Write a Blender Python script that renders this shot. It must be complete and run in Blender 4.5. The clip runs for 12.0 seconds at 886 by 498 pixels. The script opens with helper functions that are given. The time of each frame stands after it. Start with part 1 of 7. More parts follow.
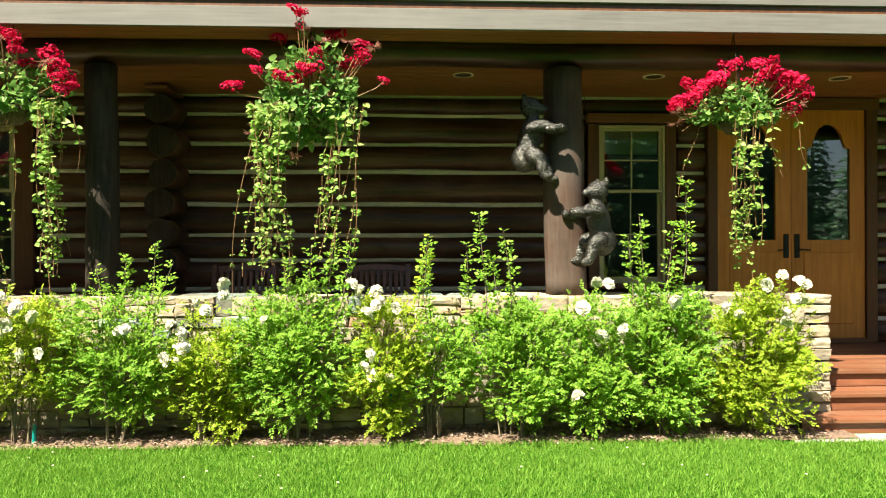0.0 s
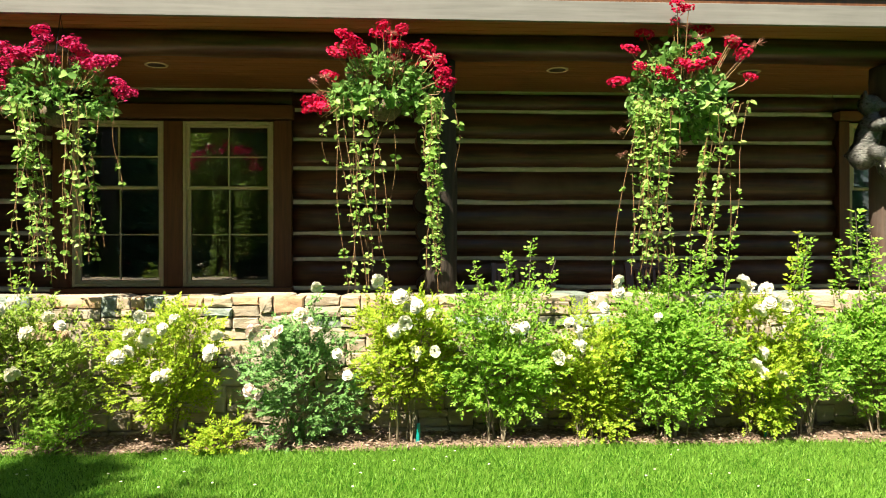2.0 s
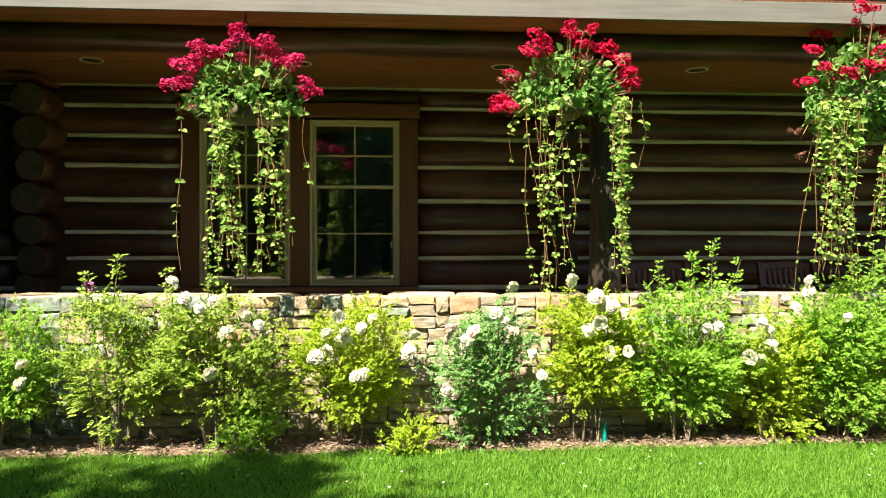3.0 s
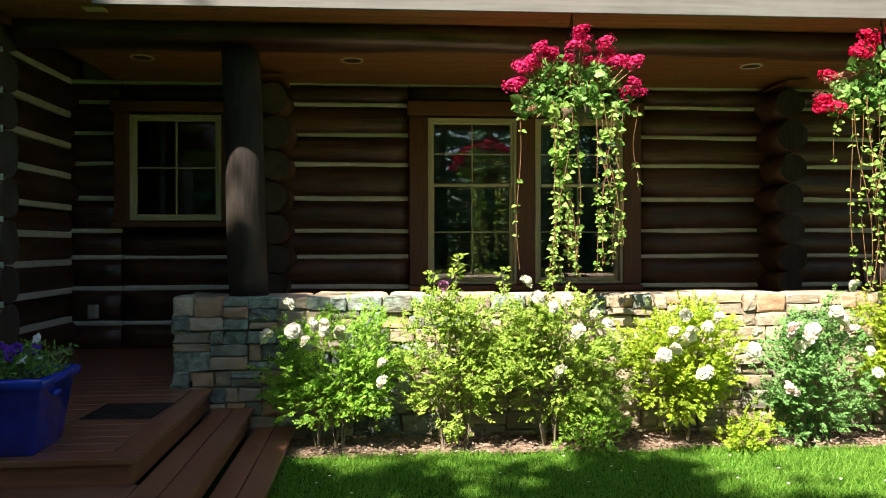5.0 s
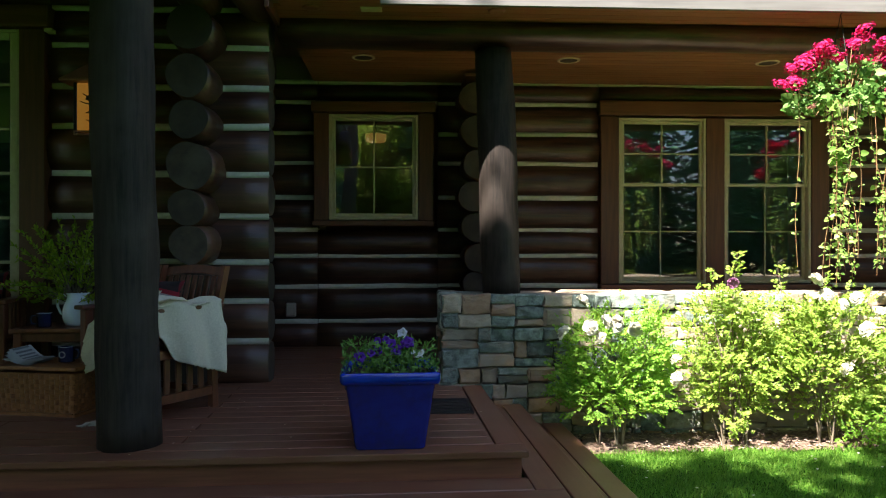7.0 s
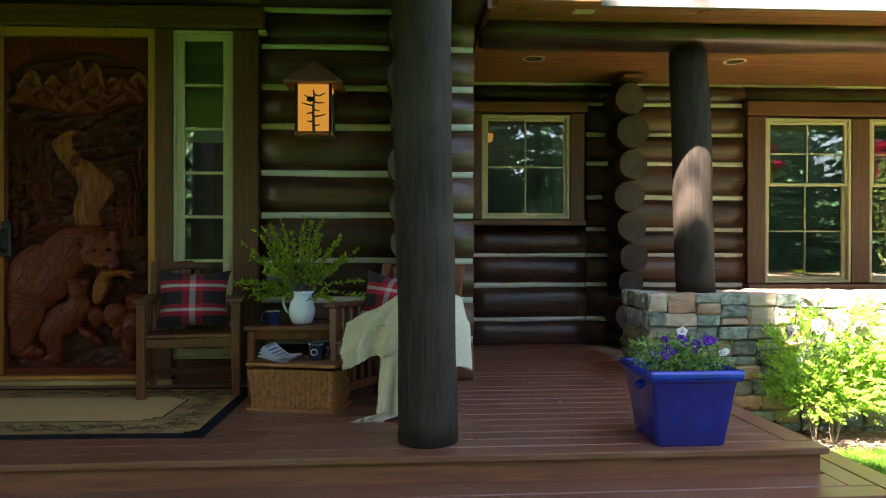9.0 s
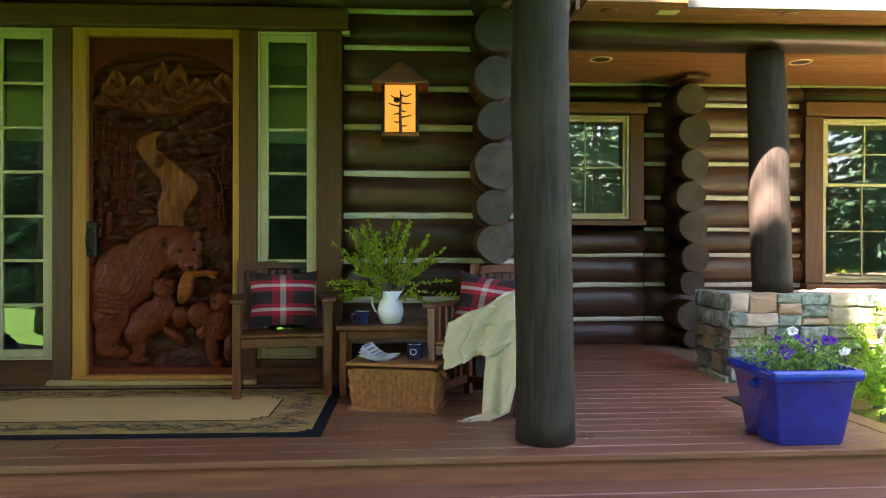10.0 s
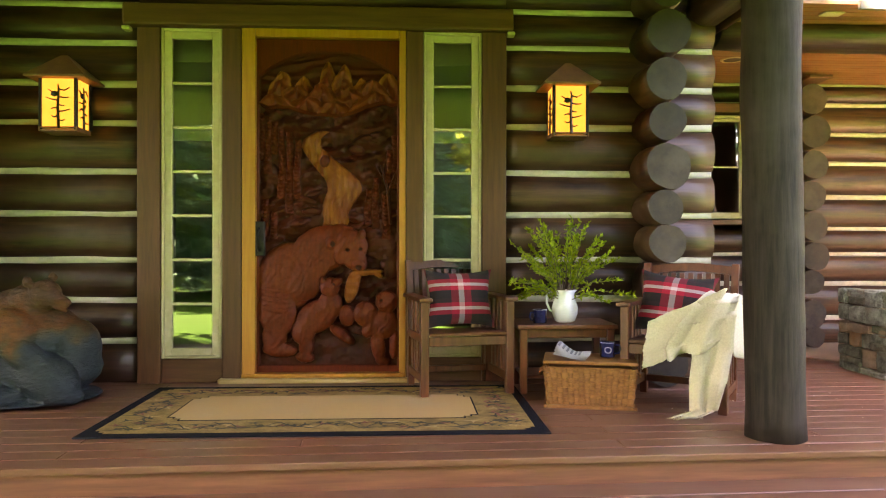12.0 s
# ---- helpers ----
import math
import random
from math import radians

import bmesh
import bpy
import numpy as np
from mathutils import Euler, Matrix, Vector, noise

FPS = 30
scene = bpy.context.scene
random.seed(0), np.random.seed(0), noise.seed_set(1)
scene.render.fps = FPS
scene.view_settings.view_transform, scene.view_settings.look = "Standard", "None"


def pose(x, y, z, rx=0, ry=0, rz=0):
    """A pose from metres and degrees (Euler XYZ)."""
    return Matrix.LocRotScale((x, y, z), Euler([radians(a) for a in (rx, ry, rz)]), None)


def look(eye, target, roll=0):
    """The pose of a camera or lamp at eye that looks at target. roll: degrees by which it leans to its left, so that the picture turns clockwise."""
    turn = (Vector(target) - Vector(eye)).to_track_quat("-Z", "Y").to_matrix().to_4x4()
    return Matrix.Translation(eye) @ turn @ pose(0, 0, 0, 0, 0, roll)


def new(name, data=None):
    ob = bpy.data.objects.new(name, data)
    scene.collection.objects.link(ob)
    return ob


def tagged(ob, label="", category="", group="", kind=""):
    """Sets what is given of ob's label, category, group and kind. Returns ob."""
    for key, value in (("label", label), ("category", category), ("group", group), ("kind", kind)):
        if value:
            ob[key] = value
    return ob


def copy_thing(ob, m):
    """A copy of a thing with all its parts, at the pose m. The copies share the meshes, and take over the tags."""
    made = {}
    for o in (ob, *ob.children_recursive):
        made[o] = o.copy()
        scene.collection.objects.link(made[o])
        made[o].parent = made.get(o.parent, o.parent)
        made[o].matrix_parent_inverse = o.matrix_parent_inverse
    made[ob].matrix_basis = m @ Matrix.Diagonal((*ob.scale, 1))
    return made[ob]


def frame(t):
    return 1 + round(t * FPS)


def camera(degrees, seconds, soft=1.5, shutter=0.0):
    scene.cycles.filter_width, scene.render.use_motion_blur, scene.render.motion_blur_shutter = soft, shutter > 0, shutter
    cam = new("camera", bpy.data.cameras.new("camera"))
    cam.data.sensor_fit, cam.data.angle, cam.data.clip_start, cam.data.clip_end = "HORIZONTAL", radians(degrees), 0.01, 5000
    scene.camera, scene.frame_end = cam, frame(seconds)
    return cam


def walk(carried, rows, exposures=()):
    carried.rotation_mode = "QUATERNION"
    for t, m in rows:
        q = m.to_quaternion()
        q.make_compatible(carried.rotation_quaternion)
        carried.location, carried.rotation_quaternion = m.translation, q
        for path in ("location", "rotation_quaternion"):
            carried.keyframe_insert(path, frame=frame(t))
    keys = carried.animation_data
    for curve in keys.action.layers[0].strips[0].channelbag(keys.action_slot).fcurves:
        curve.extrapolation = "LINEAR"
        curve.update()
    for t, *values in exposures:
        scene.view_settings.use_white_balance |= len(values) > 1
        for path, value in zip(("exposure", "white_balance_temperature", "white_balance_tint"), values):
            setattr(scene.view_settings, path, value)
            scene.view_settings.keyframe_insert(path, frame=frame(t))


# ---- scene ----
cam = camera(62.5, 12.0, soft=1.1)
PATH = [
    (0, (0.404, 0.27, 1.542), (0.495, 2.268, 1.55), -0.1),
    (0.5, (-0.258, 0.298, 1.508), (-0.164, 2.296, 1.523), -0.3),
    (1, (-0.963, 0.339, 1.532), (-0.857, 2.336, 1.537), -0.2),
    (1.5, (-1.681, 0.395, 1.532), (-1.566, 2.392, 1.537), -0.2),
    (2, (-2.372, 0.439, 1.532), (-2.259, 2.436, 1.538), -0.1),
    (2.5, (-3.057, 0.484, 1.538), (-2.936, 2.48, 1.541), -0.0),
    (3, (-3.723, 0.524, 1.535), (-3.595, 2.52, 1.539), -0.0),
    (5, (-6.022, 0.615, 1.56), (-5.896, 2.611, 1.553), -0.1),
    (5.5, (-6.512, 0.632, 1.556), (-6.394, 2.629, 1.55), -0.0),
    (6, (-6.985, 0.648, 1.552), (-6.874, 2.645, 1.546), -0.0),
    (6.5, (-7.433, 0.663, 1.536), (-7.33, 2.661, 1.534), 0.0),
    (7, (-7.881, 0.685, 1.527), (-7.778, 2.682, 1.527), 0.0),
    (9, (-9.363, 0.696, 1.532), (-9.269, 2.694, 1.528), 0.1),
    (9.5, (-9.68, 0.703, 1.535), (-9.585, 2.701, 1.53), 0.1),
    (10, (-9.967, 0.703, 1.532), (-9.873, 2.701, 1.528), 0.1),
    (10.5, (-10.254, 0.708, 1.535), (-10.159, 2.706, 1.529), 0.1),
    (11, (-10.536, 0.718, 1.534), (-10.445, 2.716, 1.528), 0.1),
    (11.5, (-10.861, 0.715, 1.524), (-10.766, 2.713, 1.521), 0.1),
    (12, (-11.185, 0.717, 1.535), (-11.085, 2.714, 1.527), 0.1),
]
EXPOSE = [(0.0, 2.0, 6900, 4), (3.0, 2.0, 6900, 5), (5.5, 2.15, 6400, 10), (7.0, 2.65, 6150, 12), (9.0, 4.15, 6900, 18), (9.5, 4.6, 7100, 23), (10.5, 5.37, 7500, 28), (12.0, 5.88, 9300, 42)]
walk(cam, [(t, look(eye, target, roll)) for t, eye, target, roll in PATH], EXPOSE)

# ---- light ----
SUN_AZ, SUN_EL = 38.0, 54.5          # degrees: to the left of straight in front of the house, and up
sun_way = Vector((-math.sin(radians(SUN_AZ)) * math.cos(radians(SUN_EL)), -math.cos(radians(SUN_AZ)) * math.cos(radians(SUN_EL)), math.sin(radians(SUN_EL))))
sun_data = bpy.data.lights.new("sun", "SUN")
sun_data.energy, sun_data.angle, sun_data.color = 5.0, radians(0.55), (1.0, 0.93, 0.81)
sun = new("sun", sun_data)
sun.matrix_world = look(sun_way * 60, (0, 0, 0))
world = bpy.data.worlds.new("sky")
scene.world = world
world.use_nodes = True
wn = world.node_tree
wn.nodes.clear()
sky = wn.nodes.new("ShaderNodeTexSky")
sky.sky_type, sky.sun_disc = "NISHITA", False
sky.sun_elevation, sky.sun_rotation = radians(SUN_EL), math.atan2(sun_way.x, sun_way.y)
sky_bg, sky_out = wn.nodes.new("ShaderNodeBackground"), wn.nodes.new("ShaderNodeOutputWorld")
sky_bg.inputs["Strength"].default_value = 0.047
wn.links.new(sky.outputs[0], sky_bg.inputs[0])
wn.links.new(sky_bg.outputs[0], sky_out.inputs[0])


# ---- materials ----
def nodes_of(name):
    m = bpy.data.materials.new(name)
    m.use_nodes = True
    nt = m.node_tree
    return m, nt, nt.nodes["Principled BSDF"]


def add(nt, kind, **sets):
    n = nt.nodes.new(kind)
    for key, value in sets.items():
        n.inputs[key].default_value = value
    return n


def mix_rgb(nt, fac, a, b, blend="MIX"):
    n = nt.nodes.new("ShaderNodeMix")
    n.data_type, n.blend_type = "RGBA", blend
    for socket, value in ((n.inputs[0], fac), (n.inputs[6], a), (n.inputs[7], b)):
        if isinstance(value, bpy.types.NodeSocket):
            nt.links.new(value, socket)
        elif isinstance(value, (int, float)):
            socket.default_value = value
        else:
            socket.default_value = (*value, 1)
    return n.outputs[2]


def surf(name, a, b, rough=0.7, scale=8.0, stretch=(1, 1, 1), bump=0.2, depth=0.01, metal=0.0, vary=0.0, spots=None, spot_scale=1.3, spot_amount=0.5, island=False, spec=0.5, coat=0.0, fine=5.0, rough_vary=0.15, streaks=None):
    """Two-scale procedural surface: grain of colours a to b, larger patches of the colour spots, relief, and a random tone for each piece."""
    m, nt, bsdf = nodes_of(name)
    co = add(nt, "ShaderNodeTexCoord")
    info = add(nt, "ShaderNodeNewGeometry") if island else add(nt, "ShaderNodeObjectInfo")
    rnd = info.outputs["Random Per Island"] if island else info.outputs["Random"]
    shift = add(nt, "ShaderNodeVectorMath")
    shift.operation = "MULTIPLY_ADD"
    shift.inputs[1].default_value = (1, 1, 1)
    off = add(nt, "ShaderNodeMath")
    off.operation = "MULTIPLY"
    off.inputs[1].default_value = 57.0
    nt.links.new(rnd, off.inputs[0])
    nt.links.new(co.outputs["Object"], shift.inputs[0])
    nt.links.new(off.outputs[0], shift.inputs[2])
    mp = add(nt, "ShaderNodeMapping")
    mp.inputs["Scale"].default_value = stretch
    nt.links.new(shift.outputs[0], mp.inputs[0])
    grain = add(nt, "ShaderNodeTexNoise", Scale=scale, Detail=fine, Roughness=0.62)
    nt.links.new(mp.outputs[0], grain.inputs["Vector"])
    ramp = add(nt, "ShaderNodeValToRGB")
    ramp.color_ramp.elements[0].position, ramp.color_ramp.elements[1].position = 0.32, 0.7
    ramp.color_ramp.elements[0].color, ramp.color_ramp.elements[1].color = (*a, 1), (*b, 1)
    nt.links.new(grain.outputs[0], ramp.inputs[0])
    colour = ramp.outputs[0]
    if spots:
        patch = add(nt, "ShaderNodeTexNoise", Scale=spot_scale, Detail=4.0, Roughness=0.6)
        nt.links.new(shift.outputs[0], patch.inputs["Vector"])
        cut = add(nt, "ShaderNodeMapRange")
        for key, value in ((1, 0.45), (2, 0.68), (3, 0.0), (4, spot_amount)):
            cut.inputs[key].default_value = value
        nt.links.new(patch.outputs[0], cut.inputs[0])
        colour = mix_rgb(nt, cut.outputs[0], colour, spots)
    if streaks:
        run = add(nt, "ShaderNodeTexNoise", Scale=1.6, Detail=6.0, Roughness=0.65)
        far = add(nt, "ShaderNodeMapping")
        far.inputs["Scale"].default_value = stretch
        nt.links.new(shift.outputs[0], far.inputs[0])
        nt.links.new(far.outputs[0], run.inputs["Vector"])
        cut = add(nt, "ShaderNodeMapRange")
        for key, value in ((1, 0.5), (2, 0.66), (3, 0.0), (4, 0.8)):
            cut.inputs[key].default_value = value
        nt.links.new(run.outputs[0], cut.inputs[0])
        colour = mix_rgb(nt, cut.outputs[0], colour, streaks)
    if vary:
        tone = add(nt, "ShaderNodeMapRange")
        for key, value in ((3, 1 - vary), (4, 1 + vary)):
            tone.inputs[key].default_value = value
        nt.links.new(rnd, tone.inputs[0])
        hsv = add(nt, "ShaderNodeHueSaturation")
        nt.links.new(tone.outputs[0], hsv.inputs["Value"])
        nt.links.new(colour, hsv.inputs["Color"])
        colour = hsv.outputs[0]
    nt.links.new(colour, bsdf.inputs["Base Color"])
    rr = add(nt, "ShaderNodeMapRange")
    for key, value in ((3, max(0.03, rough - rough_vary)), (4, min(1, rough + rough_vary))):
        rr.inputs[key].default_value = value
    nt.links.new(grain.outputs[0], rr.inputs[0])
    nt.links.new(rr.outputs[0], bsdf.inputs["Roughness"])
    bsdf.inputs["Metallic"].default_value = metal
    bsdf.inputs["Specular IOR Level"].default_value = spec
    bsdf.inputs["Coat Weight"].default_value = coat
    bsdf.inputs["Coat Roughness"].default_value = 0.15
    if bump:
        bp = add(nt, "ShaderNodeBump", Strength=bump, Distance=depth)
        nt.links.new(grain.outputs[0], bp.inputs["Height"])
        nt.links.new(bp.outputs[0], bsdf.inputs["Normal"])
    return m


def leafy(name, a, b, glow=0.35, rough=0.45, c=None):
    """Thin leaf or petal: colour from a to b leaf by leaf, light shining partly through."""
    m, nt, bsdf = nodes_of(name)
    geo = add(nt, "ShaderNodeNewGeometry")
    ramp = add(nt, "ShaderNodeValToRGB")
    ramp.color_ramp.elements[0].color, ramp.color_ramp.elements[1].color = (*a, 1), (*b, 1)
    if c:
        e = ramp.color_ramp.elements.new(0.93)
        e.color = (*b, 1)
        ramp.color_ramp.elements[-1].color = (*c, 1)
    nt.links.new(geo.outputs["Random Per Island"], ramp.inputs[0])
    co = add(nt, "ShaderNodeTexCoord")
    nz = add(nt, "ShaderNodeTexNoise", Scale=60.0, Detail=2.0)
    nt.links.new(co.outputs["Object"], nz.inputs["Vector"])
    tint = mix_rgb(nt, nz.outputs[0], ramp.outputs[0], (0.5, 0.5, 0.5), "OVERLAY")
    nt.links.new(tint, bsdf.inputs["Base Color"])
    bsdf.inputs["Roughness"].default_value = rough
    bsdf.inputs["Specular IOR Level"].default_value = 0.22
    tr = add(nt, "ShaderNodeBsdfTranslucent")
    nt.links.new(tint, tr.inputs["Color"])
    mx = add(nt, "ShaderNodeMixShader", Fac=glow)
    nt.links.new(bsdf.outputs[0], mx.inputs[1])
    nt.links.new(tr.outputs[0], mx.inputs[2])
    nt.links.new(mx.outputs[0], nt.nodes["Material Output"].inputs["Surface"])
    return m


def glass(name, tint=(0.9, 0.95, 0.93)):
    m, nt, bsdf = nodes_of(name)
    see, gloss, fres = add(nt, "ShaderNodeBsdfTransparent"), add(nt, "ShaderNodeBsdfGlossy"), add(nt, "ShaderNodeFresnel", IOR=2.4)
    see.inputs["Color"].default_value = (*tint, 1)
    gloss.inputs["Roughness"].default_value = 0.012
    co = add(nt, "ShaderNodeTexCoord")
    wave = add(nt, "ShaderNodeTexNoise", Scale=2.2, Detail=1.0)
    nt.links.new(co.outputs["Object"], wave.inputs["Vector"])
    bp = add(nt, "ShaderNodeBump", Strength=0.05, Distance=0.02)
    nt.links.new(wave.outputs[0], bp.inputs["Height"])
    nt.links.new(bp.outputs[0], gloss.inputs["Normal"])
    mx = add(nt, "ShaderNodeMixShader")
    nt.links.new(fres.outputs[0], mx.inputs[0])
    nt.links.new(see.outputs[0], mx.inputs[1])
    nt.links.new(gloss.outputs[0], mx.inputs[2])
    nt.links.new(mx.outputs[0], nt.nodes["Material Output"].inputs["Surface"])
    nt.nodes.remove(bsdf)
    return m


def glowing(name, colour, power, fleck=None):
    m, nt, bsdf = nodes_of(name)
    em = add(nt, "ShaderNodeEmission", Strength=power)
    co = add(nt, "ShaderNodeTexCoord")
    nz = add(nt, "ShaderNodeTexNoise", Scale=9.0, Detail=3.0)
    nt.links.new(co.outputs["Object"], nz.inputs["Vector"])
    nt.links.new(mix_rgb(nt, nz.outputs[0], colour, fleck or colour), em.inputs["Color"])
    nt.links.new(em.outputs[0], nt.nodes["Material Output"].inputs["Surface"])
    nt.nodes.remove(bsdf)
    return m


M = {
    "log": surf("stained log", (0.0145, 0.0052, 0.0024), (0.062, 0.0195, 0.0072), 0.42, 5.0, (0.35, 6, 6), 0.35, 0.008, vary=0.25, spots=(0.088, 0.045, 0.026), spot_scale=1.4, spot_amount=0.75, rough_vary=0.2, streaks=(0.125, 0.058, 0.028)),
    "log_y": surf("stained log side", (0.017, 0.0062, 0.0028), (0.072, 0.023, 0.0085), 0.42, 5.0, (6, 0.35, 6), 0.35, 0.008, vary=0.25, spots=(0.1, 0.052, 0.03), spot_scale=1.4, spot_amount=0.75, streaks=(0.12, 0.06, 0.03)),
    "log_z": surf("stained post", (0.045, 0.026, 0.019), (0.09, 0.054, 0.039), 0.75, 5.0, (6, 6, 0.4), 0.35, 0.008, vary=0.15, spots=(0.095, 0.08, 0.07), spot_scale=2.0, spot_amount=0.6, spec=0.2),
    # Dark post stain, deepened with shade for the shaded posts and far log ends.
    "log_dark": surf("dark stained and shaded log", (0.012, 0.0092, 0.0075), (0.042, 0.031, 0.0245), 0.72, 6.0, (7, 7, 0.5), 0.45, 0.009, spec=0.2, vary=0.12, spots=(0.065, 0.05, 0.04), spot_scale=2.0, spot_amount=0.6),
    "log_end": surf("log end grain", (0.026, 0.017, 0.010), (0.06, 0.041, 0.025), 0.75, 14.0, (1, 1, 1), 0.4, 0.006, vary=0.3, spots=(0.085, 0.068, 0.05), spot_scale=6, spot_amount=0.5),
    "chink": surf("chinking", (0.48, 0.45, 0.36), (0.62, 0.58, 0.48), 0.85, 12.0, (1, 1, 1), 0.3, 0.004),
    "trim": surf("brown window trim", (0.075, 0.025, 0.0075), (0.135, 0.05, 0.017), 0.5, 6.0, (5, 5, 0.4), 0.2, 0.004, vary=0.15),
    "trim_h": surf("brown lintel", (0.1, 0.034, 0.011), (0.17, 0.066, 0.024), 0.5, 6.0, (0.4, 5, 5), 0.2, 0.004, vary=0.15),
    "sash": surf("olive window sash", (0.43, 0.375, 0.215), (0.52, 0.455, 0.28), 0.45, 20.0, (1, 1, 1), 0.05, 0.002),
    "ceiling": surf("tongue and groove ceiling", (0.2, 0.075, 0.025), (0.3, 0.13, 0.05), 0.42, 5.0, (0.3, 7, 7), 0.15, 0.003, island=True, vary=0.12),
    "fascia": surf("grey stained fascia", (0.1, 0.093, 0.084), (0.155, 0.146, 0.133), 0.7, 6.0, (0.25, 6, 6), 0.3, 0.003, spots=(0.18, 0.17, 0.155), spot_scale=1.2),
    "roofing": surf("brown roofing", (0.05, 0.045, 0.045), (0.11, 0.1, 0.1), 0.8, 20.0, (1, 1, 1), 0.4, 0.01),
    "deck": surf("stained deck board", (0.145, 0.052, 0.026), (0.205, 0.085, 0.046), 0.36, 5.0, (0.3, 7, 7), 0.05, 0.001, vary=0.12, spots=(0.24, 0.145, 0.095), spot_scale=1.6, spot_amount=0.4, rough_vary=0.03),
    "deck_y": surf("stained border board", (0.145, 0.052, 0.026), (0.205, 0.085, 0.046), 0.36, 5.0, (7, 0.3, 7), 0.05, 0.001, vary=0.12, spots=(0.24, 0.145, 0.095), spot_scale=1.6, spot_amount=0.4, rough_vary=0.03),
    "riser": surf("stained riser", (0.13, 0.045, 0.025), (0.24, 0.09, 0.045), 0.42, 5.0, (0.4, 7, 7), 0.15, 0.003, vary=0.08),
    "stone": surf("ledge stone", (0.22, 0.165, 0.11), (0.45, 0.35, 0.245), 0.85, 11.0, (1, 1, 1.6), 0.8, 0.018, vary=0.25, spots=(0.3, 0.28, 0.235), spot_scale=5.0, spot_amount=0.75, fine=8),
    "stone_rust": surf("rusty ledge stone", (0.27, 0.15, 0.08), (0.47, 0.3, 0.18), 0.85, 9.0, (1, 1, 1.6), 0.7, 0.016, vary=0.2, spots=(0.3, 0.27, 0.22), spot_scale=5.0, spot_amount=0.75, fine=8),
    "stone_grey": surf("lichen grey ledge stone", (0.07, 0.085, 0.075), (0.21, 0.245, 0.21), 0.85, 14.0, (1, 1, 1.4), 0.9, 0.02, vary=0.35, spots=(0.36, 0.44, 0.38), spot_scale=16.0, spot_amount=0.6, fine=9, streaks=(0.2, 0.16, 0.1)),
    "stone_joined": surf("ledge stones of the hidden courses", (0.21, 0.16, 0.105), (0.42, 0.33, 0.23), 0.85, 9.0, (1, 1, 1.6), 0.8, 0.018, vary=0.3, spots=(0.27, 0.25, 0.21), spot_scale=3.0, spot_amount=0.8, fine=8, island=True),
    "joint": surf("recessed joint", (0.09, 0.075, 0.055), (0.17, 0.14, 0.105), 0.95, 25.0, (1, 1, 1), 0.5, 0.01),
    "lawn": surf("lawn", (0.010, 0.048, 0.002), (0.024, 0.09, 0.005), 0.85, 30.0, (1, 1, 1), 0.6, 0.02, spots=(0.032, 0.078, 0.008), spot_scale=0.6, spec=0.05),
    "mulch": surf("bark mulch", (0.075, 0.045, 0.03), (0.26, 0.17, 0.12), 0.9, 45.0, (1, 1, 1), 0.8, 0.02, spots=(0.14, 0.08, 0.05), spot_scale=6),
    "concrete": surf("concrete path", (0.24, 0.225, 0.2), (0.34, 0.32, 0.29), 0.85, 20.0, (1, 1, 1), 0.2, 0.004),
    "plain": surf("interior wall", (0.22, 0.17, 0.11), (0.27, 0.2, 0.14), 0.8, 4.0, (1, 1, 1), 0.05, 0.002),
    "blind": surf("green roller blind", (0.56, 0.62, 0.38), (0.62, 0.68, 0.43), 0.8, 60.0, (1, 1, 1), 0.05, 0.001),
    "glass": glass("window glass"),
    "black": surf("black iron", (0.012, 0.012, 0.012), (0.03, 0.028, 0.026), 0.5, 30.0, (1, 1, 1), 0.1, 0.001, metal=0.6),
}


# ---- building tools ----
def part(name, bm, mat, parent=None, label="", smooth=False):
    me = bpy.data.meshes.new(name)
    bm.to_mesh(me)
    bm.free()
    return link_mesh(name, me, mat, parent, label, smooth)


def link_mesh(name, me, mat, parent=None, label="", smooth=False):
    if not me.materials:
        for m in mat if isinstance(mat, (list, tuple)) else (mat,):
            me.materials.append(M[m] if isinstance(m, str) else m)
        if smooth:
            me.polygons.foreach_set("use_smooth", [True] * len(me.polygons))
    ob = new(name, me)
    ob.parent = parent
    if label:
        ob["label"] = label
    return ob


def raw(name, verts, faces, mat, parent=None, label="", smooth=False, index=None):
    me = bpy.data.meshes.new(name)
    me.from_pydata(verts, [], faces)
    ob = link_mesh(name, me, mat, parent, label, smooth)
    if index is not None:
        me.polygons.foreach_set("material_index", index)
    return ob


def thing(name, at, label, category, group="", kind="", turn=0.0):
    ob = new(name)
    ob.empty_display_size = 0.1
    ob.matrix_basis = pose(*at, 0, 0, turn)
    return tagged(ob, label, category, group, kind)


def box(bm, lo, hi, m=None):
    vs = [bm.verts.new((x, y, z)) for x in (lo[0], hi[0]) for y in (lo[1], hi[1]) for z in (lo[2], hi[2])]
    if m is not None:
        for v in vs:
            v.co = m @ v.co
    for f in ((0, 1, 3, 2), (4, 6, 7, 5), (0, 4, 5, 1), (2, 3, 7, 6), (0, 2, 6, 4), (1, 5, 7, 3)):
        bm.faces.new([vs[i] for i in f])
    return vs


def rounded(bm, width, segments=1):
    bmesh.ops.bevel(bm, geom=list(bm.edges), offset=width, segments=segments, profile=0.6, affect="EDGES", clamp_overlap=True)
    return bm


def block(lo, hi, bevel=0.004, m=None, segments=1):
    bm = bmesh.new()
    box(bm, lo, hi, m)
    return rounded(bm, bevel, segments) if bevel else bm


